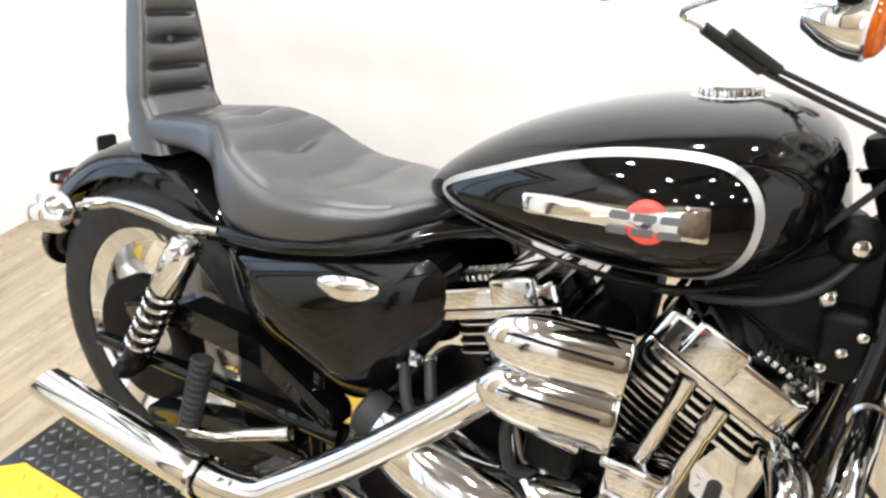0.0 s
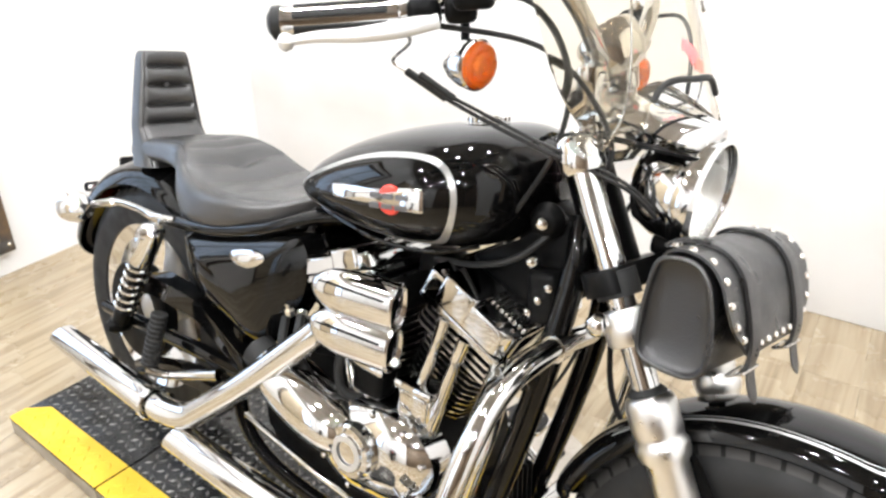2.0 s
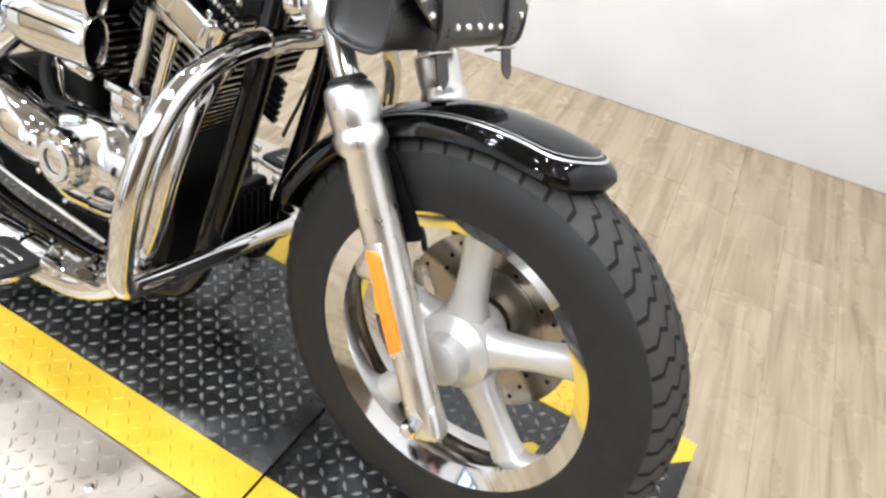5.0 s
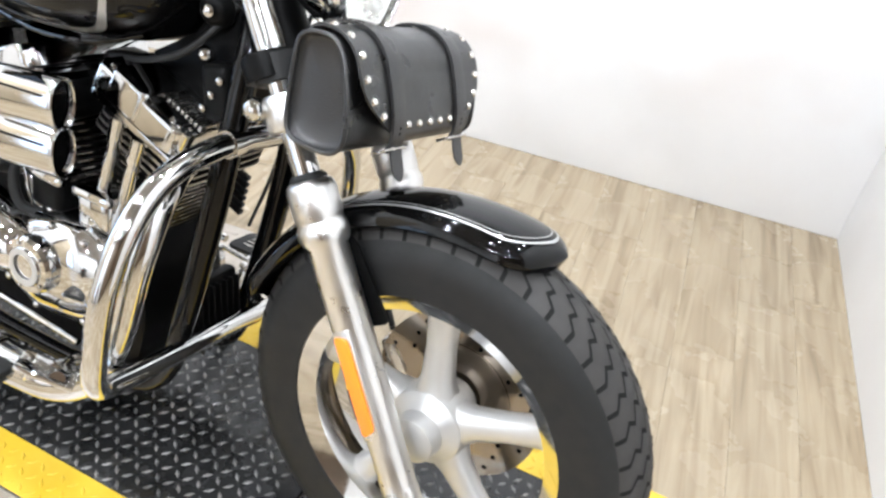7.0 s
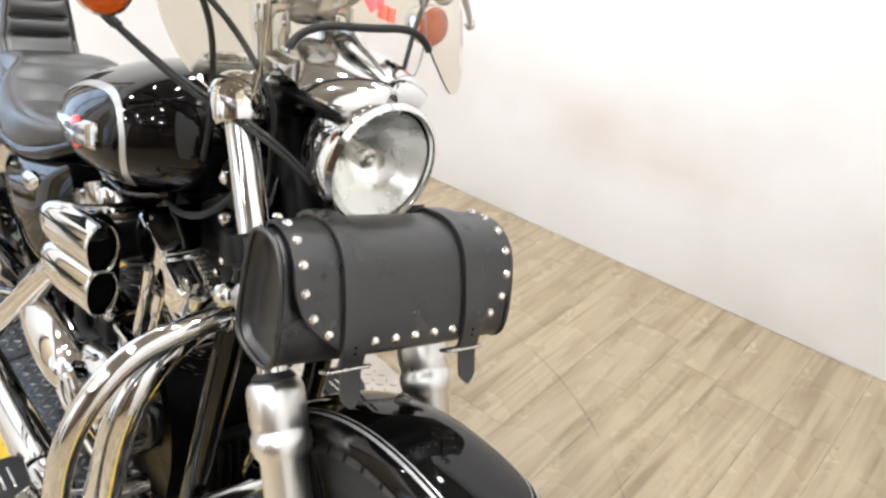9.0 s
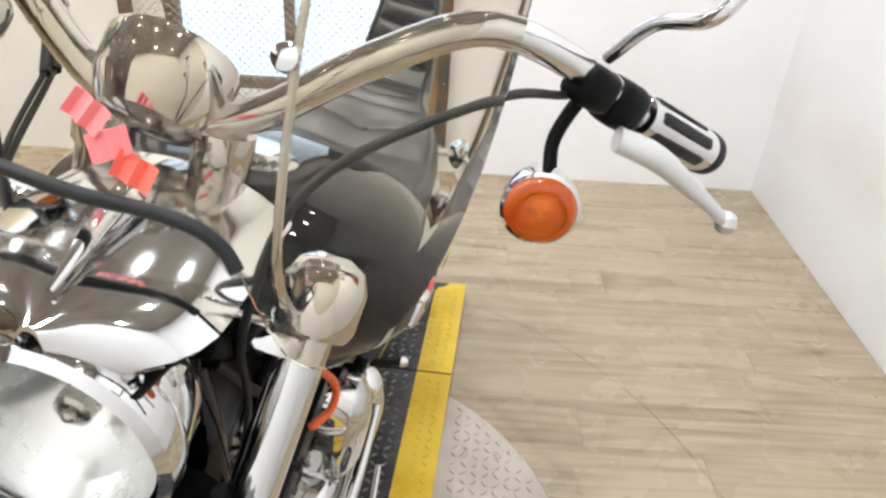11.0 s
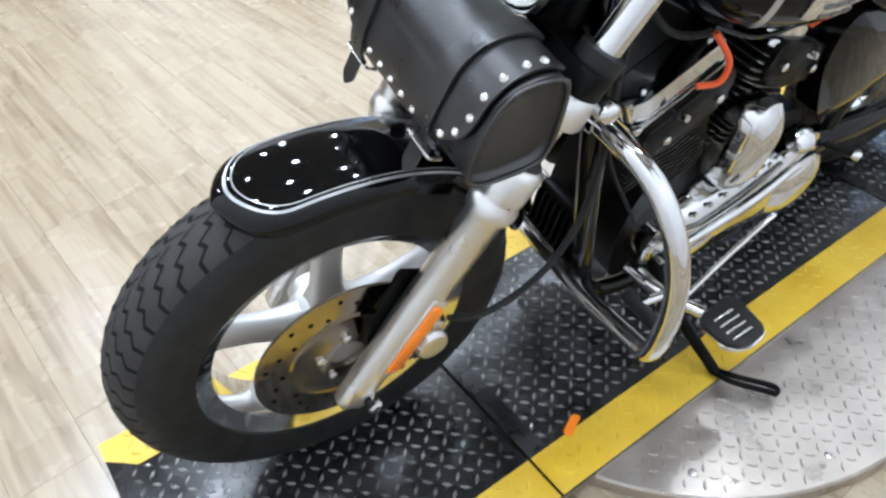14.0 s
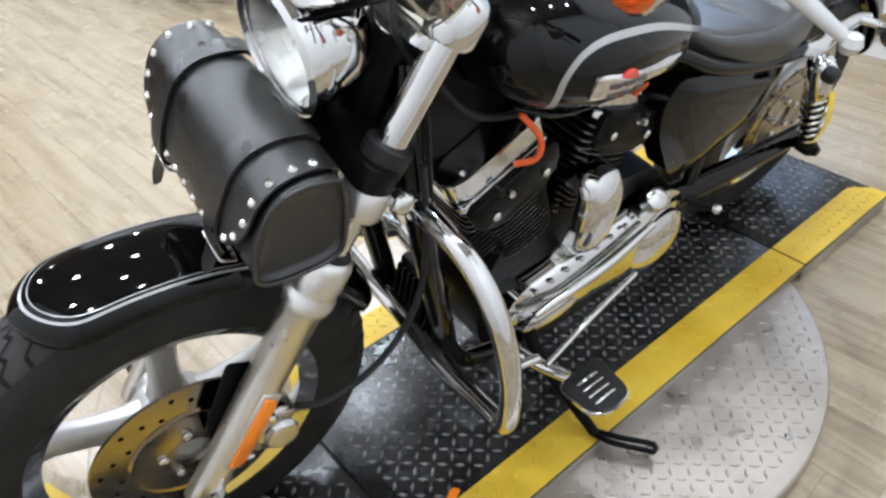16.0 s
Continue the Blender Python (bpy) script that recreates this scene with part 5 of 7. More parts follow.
    # pushrod covers on the right
    rods = (((0.885, 0.45), (0.93, 0.665)), ((0.93, 0.46), (0.972, 0.645))) if sgn > 0 else (((0.8, 0.45), (0.735, 0.64)), ((0.765, 0.45), (0.69, 0.62)))
    for (ax, az), (bx, bz) in rods:
        a, b = V(ax, -0.135, az), V(bx, -0.128, bz)
        ln = (b - a).length
        part("pushrod_cover", lathe(bmesh.new(), [(0.013, 0.0), (0.013, 0.05), (0.0105, 0.056), (0.0098, ln - 0.045), (0.0125, ln - 0.04), (0.0125, ln)], frame_on(a, b - a), 20), CHROME, bike, "chromed pushrod cover")
    # left-hand black head cover with spark plug
    bm = bmesh.new()
    box(bm, (0.012, 0.01, 0.03), frame_on(CRANK + d * 0.345 + V(0.03 * sgn, 0.112, 0), (0, 1, 0)), 0.003)
    part("plug_boot", bm, RUBBER, bike)
    part("spark_plug", lathe(bmesh.new(), [(0.009, 0.0), (0.009, 0.012), (0.006, 0.016), (0.006, 0.035)], frame_on(CRANK + d * 0.33 + V(0.02 * sgn, 0.1, 0), (0.1 * sgn, 1, 0.3)), 8), STEEL, bike)

# spark plug wires
WIRES = (((0.953, 0.12, 0.78), (0.924, 0.138, 0.735), (0.928, 0.14, 0.702), (0.957, 0.126, 0.695)), ((0.7, 0.1, 0.755), (0.69, 0.118, 0.742), (0.678, 0.122, 0.722), (0.677, 0.108, 0.69)))
for p0, p1, p2, p3 in (WIRES):
    part("plug_wire", sweep(bmesh.new(), [p0, p1, p2, p3], 0.0048, 12, 24), ORANGE, bike, "orange spark plug wire")

# black left-hand head cover with chrome bolts
for sgn in (-1, 1):
    d = cyl_dir(sgn)
    q = Matrix(((d.z, 0, d.x, 0), (0, 1, 0, 0), (-d.x, 0, d.z, 0), (0, 0, 0, 1)))
    q.translation = CRANK
    qs = q @ Matrix(((1, 0, 0, 0), (0, 0, 1, 0), (0, 1, 0, 0), (0, 0, 0, 1)))
    bm = bmesh.new()
    slab(bm, rounded([(-0.066, 0.285), (0.066, 0.285), (0.086, 0.305), (0.09, 0.362), (-0.09, 0.362), (-0.086, 0.305)], 0.012), 0.09, 0.12, qs, 0.008, 2)
    hc = part("head_cover", bm, SATIN, bike, "black left-hand cylinder head cover")
    for bx, bz in ((-0.052, 0.322), (0.052, 0.322)):
        part("head_bolt", lathe(bmesh.new(), [(0.008, 0.0), (0.008, 0.008), (0.004, 0.011)], qs @ pose(bx, bz, 0.121), 12), CHROME, hc)

# crankcase
bm = bmesh.new()
CASE = rounded([(0.5, 0.2), (0.94, 0.18), (0.965, 0.3), (0.945, 0.42), (0.88, 0.5), (0.75, 0.5), (0.62, 0.46), (0.5, 0.44), (0.46, 0.32)], 0.04, 5)
slab(bm, CASE, -0.095, 0.095, SIDE, 0.012, 3)
part("crankcase", bm, SATIN, bike, "black engine crankcase")
# chromed gear-case cover on the right
GEAR = rounded([(0.715, 0.315), (0.79, 0.283), (0.91, 0.3), (0.972, 0.35), (0.972, 0.43), (0.92, 0.472), (0.85, 0.478), (0.77, 0.462), (0.715, 0.415)], 0.03, 5)
gc = part("gear_cover", pillow(GEAR, 0.165, 0.032, -1), CHROME, bike, "chromed gear-case cover", 45)
for gx, gz in ((0.735, 0.33), (0.8, 0.3), (0.91, 0.315), (0.958, 0.36), (0.955, 0.42), (0.91, 0.46), (0.84, 0.465), (0.765, 0.447)):
    part("case_bolt", lathe(bmesh.new(), [(0.006, 0.0), (0.006, 0.008), (0.003, 0.01)], frame_on(V(gx, -0.172, gz), (0, -1, 0)), 10), CHROME, gc)
q = frame_on(V(0.824, -0.193, 0.398), (0, -1, 0))
tm = part("timer_cover", lathe(bmesh.new(), [(0.05, 0.0), (0.05, 0.014), (0.046, 0.02), (0.034, 0.021), (0.032, 0.024), (0.028, 0.024), (0.027, 0.021), (0.008, 0.022)], q, 48), CHROME, bike, "round chromed timer cover", 30)
for k in range(5):
    a = 2 * math.pi * k / 5 + 0.3
    part("timer_screw", lathe(bmesh.new(), [(0.0035, 0.0), (0.0035, 0.003), (0.0015, 0.004)], q @ pose(0.04 * math.cos(a), 0.04 * math.sin(a), 0.02), 8), STEEL, tm)
part("timer_ring", ring_lathe(bmesh.new(), [(0.032, 0.0235), (0.032, 0.0255), (0.022, 0.0255), (0.022, 0.0235)], q, 40), ALU, tm)
# chromed sprocket cover: a long capsule
bm = bmesh.new()
sweep(bm, [(0.54, -0.165, 0.45), (0.6, -0.17, 0.436), (0.68, -0.175, 0.42), (0.76, -0.175, 0.405), (0.8, -0.17, 0.4)], [0.03, 0.052, 0.058, 0.055, 0.042], 24, 24, flat=1.0)
sp = part("sprocket_cover", bm, CHROME, bike, "long chromed sprocket cover", 50)
part("cover_cap", lathe(bmesh.new(), [(0.034, 0.0), (0.034, 0.03), (0.025, 0.036)], frame_on(V(0.56, -0.172, 0.45), (-0.9, 0, 0.3)), 24), RUBBER, bike)
# tappet blocks
for tx in (0.795, 0.9):
    bm = bmesh.new()
    box(bm, (0.07, 0.05, 0.06), pose(tx, -0.128, 0.5, 0, 0, 0), 0.012, 3)
    part("tappet_block", bm, CHROME if tx > 0.85 else SATIN, bike)
    bm = bmesh.new()
    box(bm, (0.08, 0.055, 0.018), pose(tx, -0.13, 0.53), 0.006)
    part("tappet_cover", bm, CHROME, bike, "chromed tappet cover")
# oil lines and small hoses on the right
for pts in ([(0.6, -0.13, 0.55), (0.64, -0.17, 0.5), (0.7, -0.165, 0.455), (0.75, -0.14, 0.45)], [(0.56, -0.13, 0.54), (0.6, -0.17, 0.49), (0.66, -0.17, 0.45), (0.7, -0.14, 0.43)], [(0.76, -0.12, 0.56), (0.74, -0.16, 0.53), (0.755, -0.165, 0.47), (0.79, -0.14, 0.455)]):
    part("oil_hose", sweep(bmesh.new(), pts, 0.0085, 12, 24), RUBBER, bike, "black rubber oil hose")
    part("hose_clip", lathe(bmesh.new(), [(0.0105, -0.004), (0.0105, 0.004)], frame_on(pts[0], V(*pts[1]) - V(*pts[0])), 16), CHROME, bike)
for hx, hz in ((0.585, 0.565), (0.545, 0.555), (0.5, 0.53), (0.62, 0.47)):
    part("fitting", lathe(bmesh.new(), [(0.011, 0.0), (0.011, 0.012), (0.007, 0.016), (0.007, 0.026)], frame_on(V(hx, -0.14, hz - 0.02), (-0.1, -0.3, 1)), 6), CHROME, bike)

# air cleaner: two joined barrels with open front ends
ac = new("air_cleaner")
ac.parent = bike
tagged(ac, "twin-barrel chromed air cleaner with dark open front ends")
AC_Q = Matrix.Translation((0.708, -0.208, 0.602)) @ Matrix.Rotation(radians(11.0), 4, "Z")
for zo in (-0.003, 0.0715):
    bm = bmesh.new()
    rings = []
    for i in range(25):
        t = i / 24
        swell = math.sqrt(max(0.03, 1 - (1 - min(1, t / 0.5)) ** 2.2))
        c = V(0.165 * t, 0, zo * (0.94 + 0.06 * t))
        rings.append([bm.verts.new(AC_Q @ (c + V(0, -0.026 * swell * math.copysign(abs(math.cos(a)) ** 0.8, math.cos(a)), 0.0405 * swell * math.sin(a)))) for a in [2 * math.pi * k / 36 for k in range(36)]])
    mid = V(0.165, 0, zo)

    def mouth_ring(dx, f):
        return [bm.verts.new(AC_Q @ (mid + V(dx, -0.026 * f * math.copysign(abs(math.cos(a)) ** 0.8, math.cos(a)), 0.0405 * f * math.sin(a)))) for a in [2 * math.pi * k / 36 for k in range(36)]]

    skin(bm, rings + [mouth_ring(0.002, 0.95), mouth_ring(0.0, 0.89), mouth_ring(-0.03, 0.84)])
    part("barrel", bm, CHROME, ac, "chromed air cleaner barrel", 45)
    bm = bmesh.new()
    bm.faces.new([bm.verts.new(AC_Q @ (mid + V(-0.012, 0.0225 * math.cos(2 * math.pi * k / 28), 0.035 * math.sin(2 * math.pi * k / 28)))) for k in range(28)])
    part("mouth", bm, DARK, ac, "dark intake mouth", 0)
    # thin black bar imitates the shaded crease along the barrel
    bm = sweep(bmesh.new(), [AC_Q @ V(x, -0.0265, zo + 0.018 - 0.02 * x) for x in (0.03, 0.07, 0.11, 0.15)], 0.0016, 8, 12)
    part("crease_shade", bm, SATIN, ac, "thin dark bar standing in for the barrel's shaded crease")
ACS = AC_Q @ SIDE
bm = bmesh.new()
slab(bm, rounded([(0.02, -0.02), (0.145, -0.025), (0.15, 0.085), (0.12, 0.1), (0.06, 0.095)], 0.03), -0.04, 0.0, ACS, 0.006)
part("back_plate", bm, GLOSS, ac, "black back plate")
bm = bmesh.new()
slab(bm, rounded([(0.06, 0.085), (0.08, 0.104), (0.135, 0.112), (0.16, 0.1), (0.163, 0.085)], 0.01), -0.012, 0.018, ACS, 0.008)
part("top_shell", bm, GLOSS, ac, "gloss black top shell", 40)
part("intake_tube", sweep(bmesh.new(), [(0.8, -0.17, 0.645), (0.81, -0.05, 0.655), (0.82, 0.02, 0.66)], 0.03, 16, 10), SATIN, bike)
bm = bmesh.new()
box(bm, (0.07, 0.07, 0.09), pose(0.82, 0.0, 0.68), 0.015)
part("throttle_body", bm, SATIN, bike)

# exhaust
ex = new("exhaust")
ex.parent = bike
tagged(ex, "chromed staggered dual exhaust with slash-cut mufflers")
UP = [(0.72, -0.1, 0.63), (0.738, -0.155, 0.612), (0.705, -0.19, 0.568), (0.56, -0.214, 0.418), (0.44, -0.226, 0.308), (0.39, -0.232, 0.268), (0.33, -0.238, 0.252), (0.27, -0.241, 0.25)]
part("upper_header", sweep(bmesh.new(), UP, [0.021, 0.023, 0.0245, 0.0255, 0.027, 0.028, 0.029, 0.03], 24, 60), CHROME, ex, "chromed upper header pipe", 50)


def muffler(a, b, r0, r1, name):
    a, b = V(*a), V(*b)
    ln = (b - a).length
    q = frame_on(a, b - a)
    bm = bmesh.new()
    rings = []
    for r, h in ((r0 * 0.95, 0.0), (r0, 0.01), (r0, ln * 0.25), (r1, ln * 0.8), (r1, ln)):
        rings.append([bm.verts.new(q @ V(r * math.cos(2 * math.pi * k / 32), r * math.sin(2 * math.pi * k / 32), h - (0.016 * math.cos(2 * math.pi * k / 32) if h == ln else 0))) for k in range(32)])
    for f, dh in ((0.88, 0.0), (0.85, 0.1)):
        rings.append([bm.verts.new(q @ V(r1 * f * math.cos(2 * math.pi * k / 32), r1 * f * math.sin(2 * math.pi * k / 32), ln - dh - 0.016 * math.cos(2 * math.pi * k / 32))) for k in range(32)])
    skin(bm, rings)
    mf = part(name, bm, CHROME, ex, "chromed muffler", 40)
    part("clamp_ring", ring_lathe(bmesh.new(), [(r0 + 0.001, -0.006), (r0 + 0.004, -0.004), (r0 + 0.004, 0.006), (r0 + 0.001, 0.008)], q, 32), CHROME, mf)
    part("clamp_bolt", lathe(bmesh.new(), [(0.006, 0.0), (0.006, 0.012), (0.003, 0.014)], q @ frame_on(V(0, r0 + 0.003, 0), (0, 1, 0)), 8), CHROME, mf)


muffler((0.28, -0.243, 0.25), (-0.118, -0.24, 0.252), 0.033, 0.032, "upper_muffler")
LOW = [(1.0, -0.05, 0.6), (1.045, -0.13, 0.61), (1.07, -0.195, 0.575), (1.068, -0.225, 0.5), (1.045, -0.235, 0.38), (1.0, -0.24, 0.285), (0.93, -0.243, 0.238), (0.85, -0.243, 0.225), (0.78, -0.243, 0.222)]
part("lower_header", sweep(bmesh.new(), LOW, [0.02, 0.022, 0.0235, 0.0245, 0.026, 0.028, 0.03, 0.032, 0.033], 24, 72), CHROME, ex, "chromed lower header pipe", 50)
muffler((0.79, -0.243, 0.222), (0.365, -0.24, 0.21), 0.035, 0.034, "lower_muffler")

# engine guard
guard = [(1.115, 0.0, 0.672), (1.11, -0.1, 0.676), (1.1, -0.2, 0.65), (1.1, -0.268, 0.594), (1.095, -0.303, 0.506), (1.085, -0.31, 0.4), (1.075, -0.298, 0.338), (1.07, -0.26, 0.318), (1.07, -0.13, 0.306), (1.07, 0.0, 0.3)]
loop = guard + [(x, -y, z - 0.02 * (z < 0.4)) for x, y, z in guard[-2:0:-1]]
bm = sweep(bmesh.new(), [V(*p) for p in spline([(*p,) for p in loop + loop[:1]], 120)[:-1]], 0.0175, 16, 0, True)
part("engine_guard", bm, CHROME, bike, "chromed tubular engine guard loop", 60)
for s in (-1, 1):
    part("guard_clamp", lathe(bmesh.new(), [(0.021, -0.012), (0.021, 0.012)], frame_on(V(1.11, s * 0.09, 0.675), (0, 1, 0)), 20), CHROME, bike)

# voltage regulator between the down tubes
bm = bmesh.new()
box(bm, (0.03, 0.12, 0.14), pose(1.02, 0, 0.31, 0, -8, 0), 0.01)
part("regulator", bm, SATIN, bike, "black finned regulator")
for k in range(7):
    bm = bmesh.new()
    box(bm, (0.014, 0.004, 0.12), pose(1.04, -0.048 + k * 0.016, 0.31, 0, -8, 0), 0.001)
    part("regulator_fin", bm, SATIN, bike)
bm = bmesh.new()
box(bm, (0.06, 0.09, 0.1), pose(1.02, 0.0, 0.815, 0, 20, 0), 0.018)
part("coil_cover", bm, SATIN, bike)
part("ignition_boss", lathe(bmesh.new(), [(0.026, 0.0), (0.028, 0.008), (0.02, 0.022), (0.014, 0.026)], frame_on(V(1.042, -0.055, 0.85), (0.2, -1, 0)), 24), SATIN, bike)
part("ignition_lock", lathe(bmesh.new(), [(0.009, 0.0), (0.009, 0.01), (0.006, 0.012)], frame_on(V(1.047, -0.08, 0.85), (0.2, -1, 0)), 20), CHROME, bike, "chrome ignition lock")
part("horn_ball", lathe(bmesh.new(), [(0.013 * math.cos(radians(a)), 0.013 * math.sin(radians(a))) for a in range(-84, 85, 12)], frame_on(V(1.035, -0.07, 0.784), (0.3, -1, 0)), 24), CHROME, bike, "small chrome ball cover")

# black covers under the steering head
bm = bmesh.new()
slab(bm, rounded([(0.9, 0.745), (0.99, 0.8), (1.085, 0.87), (1.105, 0.8), (1.085, 0.71), (1.03, 0.69)], 0.02), -0.05, 0.05, SIDE, 0.01)
part("neck_cover", bm, SATIN, bike, "black cover under the steering head")
bm = bmesh.new()
box(bm, (0.05, 0.06, 0.085), pose(1.065, -0.055, 0.735, 0, -10, 0), 0.012, 3)
part("coil_pack", bm, SATIN, bike, "black ignition coil")
for k in range(3):
    part("coil_bolt", lathe(bmesh.new(), [(0.006, 0.0), (0.006, 0.005), (0.003, 0.007)], frame_on(V(1.05 + 0.014 * k, -0.086, 0.71 + 0.024 * k), (0.1, -1, 0)), 10), CHROME, bike)
for s in (-1, 1):
    part("wire_loom", sweep(bmesh.new(), [(1.07, s * 0.05, 0.86), (1.02, s * 0.085, 0.79), (0.95, s * 0.09, 0.755), (0.86, s * 0.08, 0.735)], 0.0055, 10, 20), RUBBER, bike, "black wire loom")

# left side: primary cover, horn cover
bm = bmesh.new()
PRIM = []
for c, r, a0, a1 in (((0.55, 0.305), 0.112, 82, 262), ((0.868, 0.312), 0.066, -95, 80)):
    PRIM += [(c[0] + r * math.cos(radians(a0 + (a1 - a0) * k / 12)), c[1] + r * math.sin(radians(a0 + (a1 - a0) * k / 12))) for k in range(13)]
pc = part("primary_cover", pillow(PRIM, 0.14, 0.035, 1, 10), CHROME, bike, "long chromed primary cover", 45)
o = [(0.548 + 0.08 * math.cos(2 * math.pi * k / 32), 0.305 + 0.08 * math.sin(2 * math.pi * k / 32)) for k in range(32)]
part("derby_cover", pillow(o, 0.168, 0.022, 1, 7), CHROME, pc, "round chromed derby cover", 45)
o = [(0.835 + 0.075 * math.cos(2 * math.pi * k / 32), 0.295 + 0.03 * math.sin(2 * math.pi * k / 32)) for k in range(32)]
part("inspection_cover", pillow(o, 0.168, 0.012, 1, 6), CHROME, pc, "", 45)
bm = bmesh.new()
sweep(bm, [(0.6, 0.178, 0.4), (0.73, 0.181, 0.368), (0.9, 0.178, 0.345)], [0.008, 0.012, 0.008], 12, 14)
part("primary_rib", bm, CHROME, pc)
for k in range(9):
    t = k / 8
    part("primary_screw", lathe(bmesh.new(), [(0.0055, 0.0), (0.0055, 0.006), (0.003, 0.008)], frame_on(V(0.58 + 0.3 * t, 0.15, 0.418 - 0.046 * t), (0, 1, 0)), 10), CHROME, pc)
part("oil_cap", lathe(bmesh.new(), [(0.024, 0.0), (0.026, 0.01), (0.024, 0.026), (0.016, 0.032)], frame_on(V(0.585, 0.145, 0.425), (0, 0.6, 1)), 24), CHROME, pc, "chrome filler cap of the primary")
o = []
for c, r, a0, a1 in (((0.752, 0.545), 0.045, 0, 180), ((0.762, 0.44), 0.04, 180, 360)):
    o += [(c[0] + r * math.cos(radians(a0 + (a1 - a0) * k / 12)), c[1] + r * math.sin(radians(a0 + (a1 - a0) * k / 12))) for k in range(13)]
part("horn_cover", pillow(o, 0.15, 0.03, 1, 9), CHROME, bike, "tall oval chromed horn cover", 45)
for k in range(6):
    bm = bmesh.new()
    box(bm, (0.08, 0.012, 0.01), pose(0.97 - 0.002 * k, 0.092, 0.55 - 0.014 * k, 0, 20, 0), 0.002)
    part("case_fin", bm, SATIN, bike)

# controls: forward pegs, shift rod, brake pedal
for s in (-1, 1):
    fb = new("footboard")
    fb.parent = bike
    tagged(fb, "small black rubber footboard with bright ribs on a chrome arm")
    q = pose(0.87 if s > 0 else 0.835, s * 0.325, 0.262, 0, 0, 0)
    bm = bmesh.new()
    o = rounded([(-0.05, -0.052 * s), (0.055, -0.045 * s), (0.05, 0.03 * s), (0.01, 0.052 * s), (-0.045, 0.045 * s)][::s], 0.018, 4)
    slab(bm, o, -0.006, 0.002, q, 0.002)
    part("board_plate", bm, CHROME, fb, "chromed board rim")
    bm = bmesh.new()
    slab(bm, [(x * 0.94, y * 0.94) for x, y in o], 0.002, 0.009, q, 0.003)
    pad = part("board_pad", bm, RUBBER, fb, "black rubber pad")
    for k in range(4):
        bm = bmesh.new()
        box(bm, (0.05, 0.0045, 0.003), q @ pose(0.005, s * (-0.022 + 0.015 * k), 0.0095, 0, 0, 0), 0.001)
        part("pad_rib", bm, STEEL, pad)
    part("board_arm", sweep(bmesh.new(), [(0.93, s * 0.12, 0.25), (0.92, s * 0.2, 0.25), (0.89, s * 0.275, 0.255)], [0.016, 0.014, 0.012], 12, 10), CHROME, fb)
part("shift_rod", sweep(bmesh.new(), [(0.915, 0.24, 0.275), (0.8, 0.225, 0.3), (0.66, 0.21, 0.325)], 0.0055, 10, 8), CHROME, bike, "chromed shift rod")
part("shift_peg", sweep(bmesh.new(), [(0.985, 0.17, 0.26), (0.985, 0.28, 0.255)], 0.0135, 14, 6), RUBBER, bike)
part("shift_lever", sweep(bmesh.new(), [(0.915, 0.22, 0.275), (0.95, 0.21, 0.27), (0.985, 0.2, 0.26)], 0.009, 10, 8), CHROME, bike)
bm = sweep(bmesh.new(), [(0.91, -0.2, 0.25), (0.94, -0.24, 0.27), (0.985, -0.29, 0.3)], [0.01, 0.011, 0.012], 12, 10)
part("brake_pedal", bm, CHROME, bike, "chromed brake pedal")
bm = bmesh.new()
box(bm, (0.09, 0.045, 0.012), pose(0.96, -0.285, 0.3, 0, 20, 30), 0.005)
part("pedal_pad", bm, CHROME, bike)
part("brake_rod", sweep(bmesh.new(), [(0.9, -0.18, 0.27), (0.7, -0.18, 0.285), (0.5, -0.17, 0.3)], 0.006, 10, 8), CHROME, bike)

# side stand: black arm with a loop foot, down on the lift
foot = BIKE.inverted() @ V(0.795, 0.4, 0.011)
heel = BIKE.inverted() @ V(0.845, 0.3, 0.012)
bm = bmesh.new()
sweep(bm, [(0.84, 0.12, 0.2), (0.85, 0.18, 0.16), heel], [0.017, 0.014, 0.011], 12, 14)
part("side_stand", bm, SATIN, bike, "black side stand leg")
bm = sweep(bmesh.new(), [heel + V(0.004, 0, 0), heel.lerp(foot, 0.4) + V(0.012, 0, 0), foot + V(0.01, -0.008, 0), foot + V(0.0, 0.004, 0), foot + V(-0.01, -0.008, 0), heel.lerp(foot, 0.4) + V(-0.008, 0, 0), heel - V(0.006, 0, 0)], 0.006, 10, 36)
part("stand_foot", bm, SATIN, bike, "black loop foot of the side stand")

# warning tag on the left shock
q = frame_on(V(0.135, 0.215, 0.47), (0, 1, 0.1), (0, 0, 1))
bm = bmesh.new()
rings = []
for i in range(9):
    t = i / 8
    rings.append([bm.verts.new(q @ V(0.06 - 0.12 * t, y, 0.012 * math.sin(t * 3) + h)) for y, h in ((-0.011, 0), (0.011, 0), (0.011, 0.001), (-0.011, 0.001))])
skin(bm, rings)
part("warning_tag", bm, YELLOW_TAG, bike, "curled yellow warning tag")
part("dark_knob", lathe(bmesh.new(), [(0.014, 0.0), (0.017, 0.006), (0.017, 0.02), (0.012, 0.028)], frame_on(V(0.2, 0.2, 0.6), (0, 1, 0)), 16), RUBBER, bike)


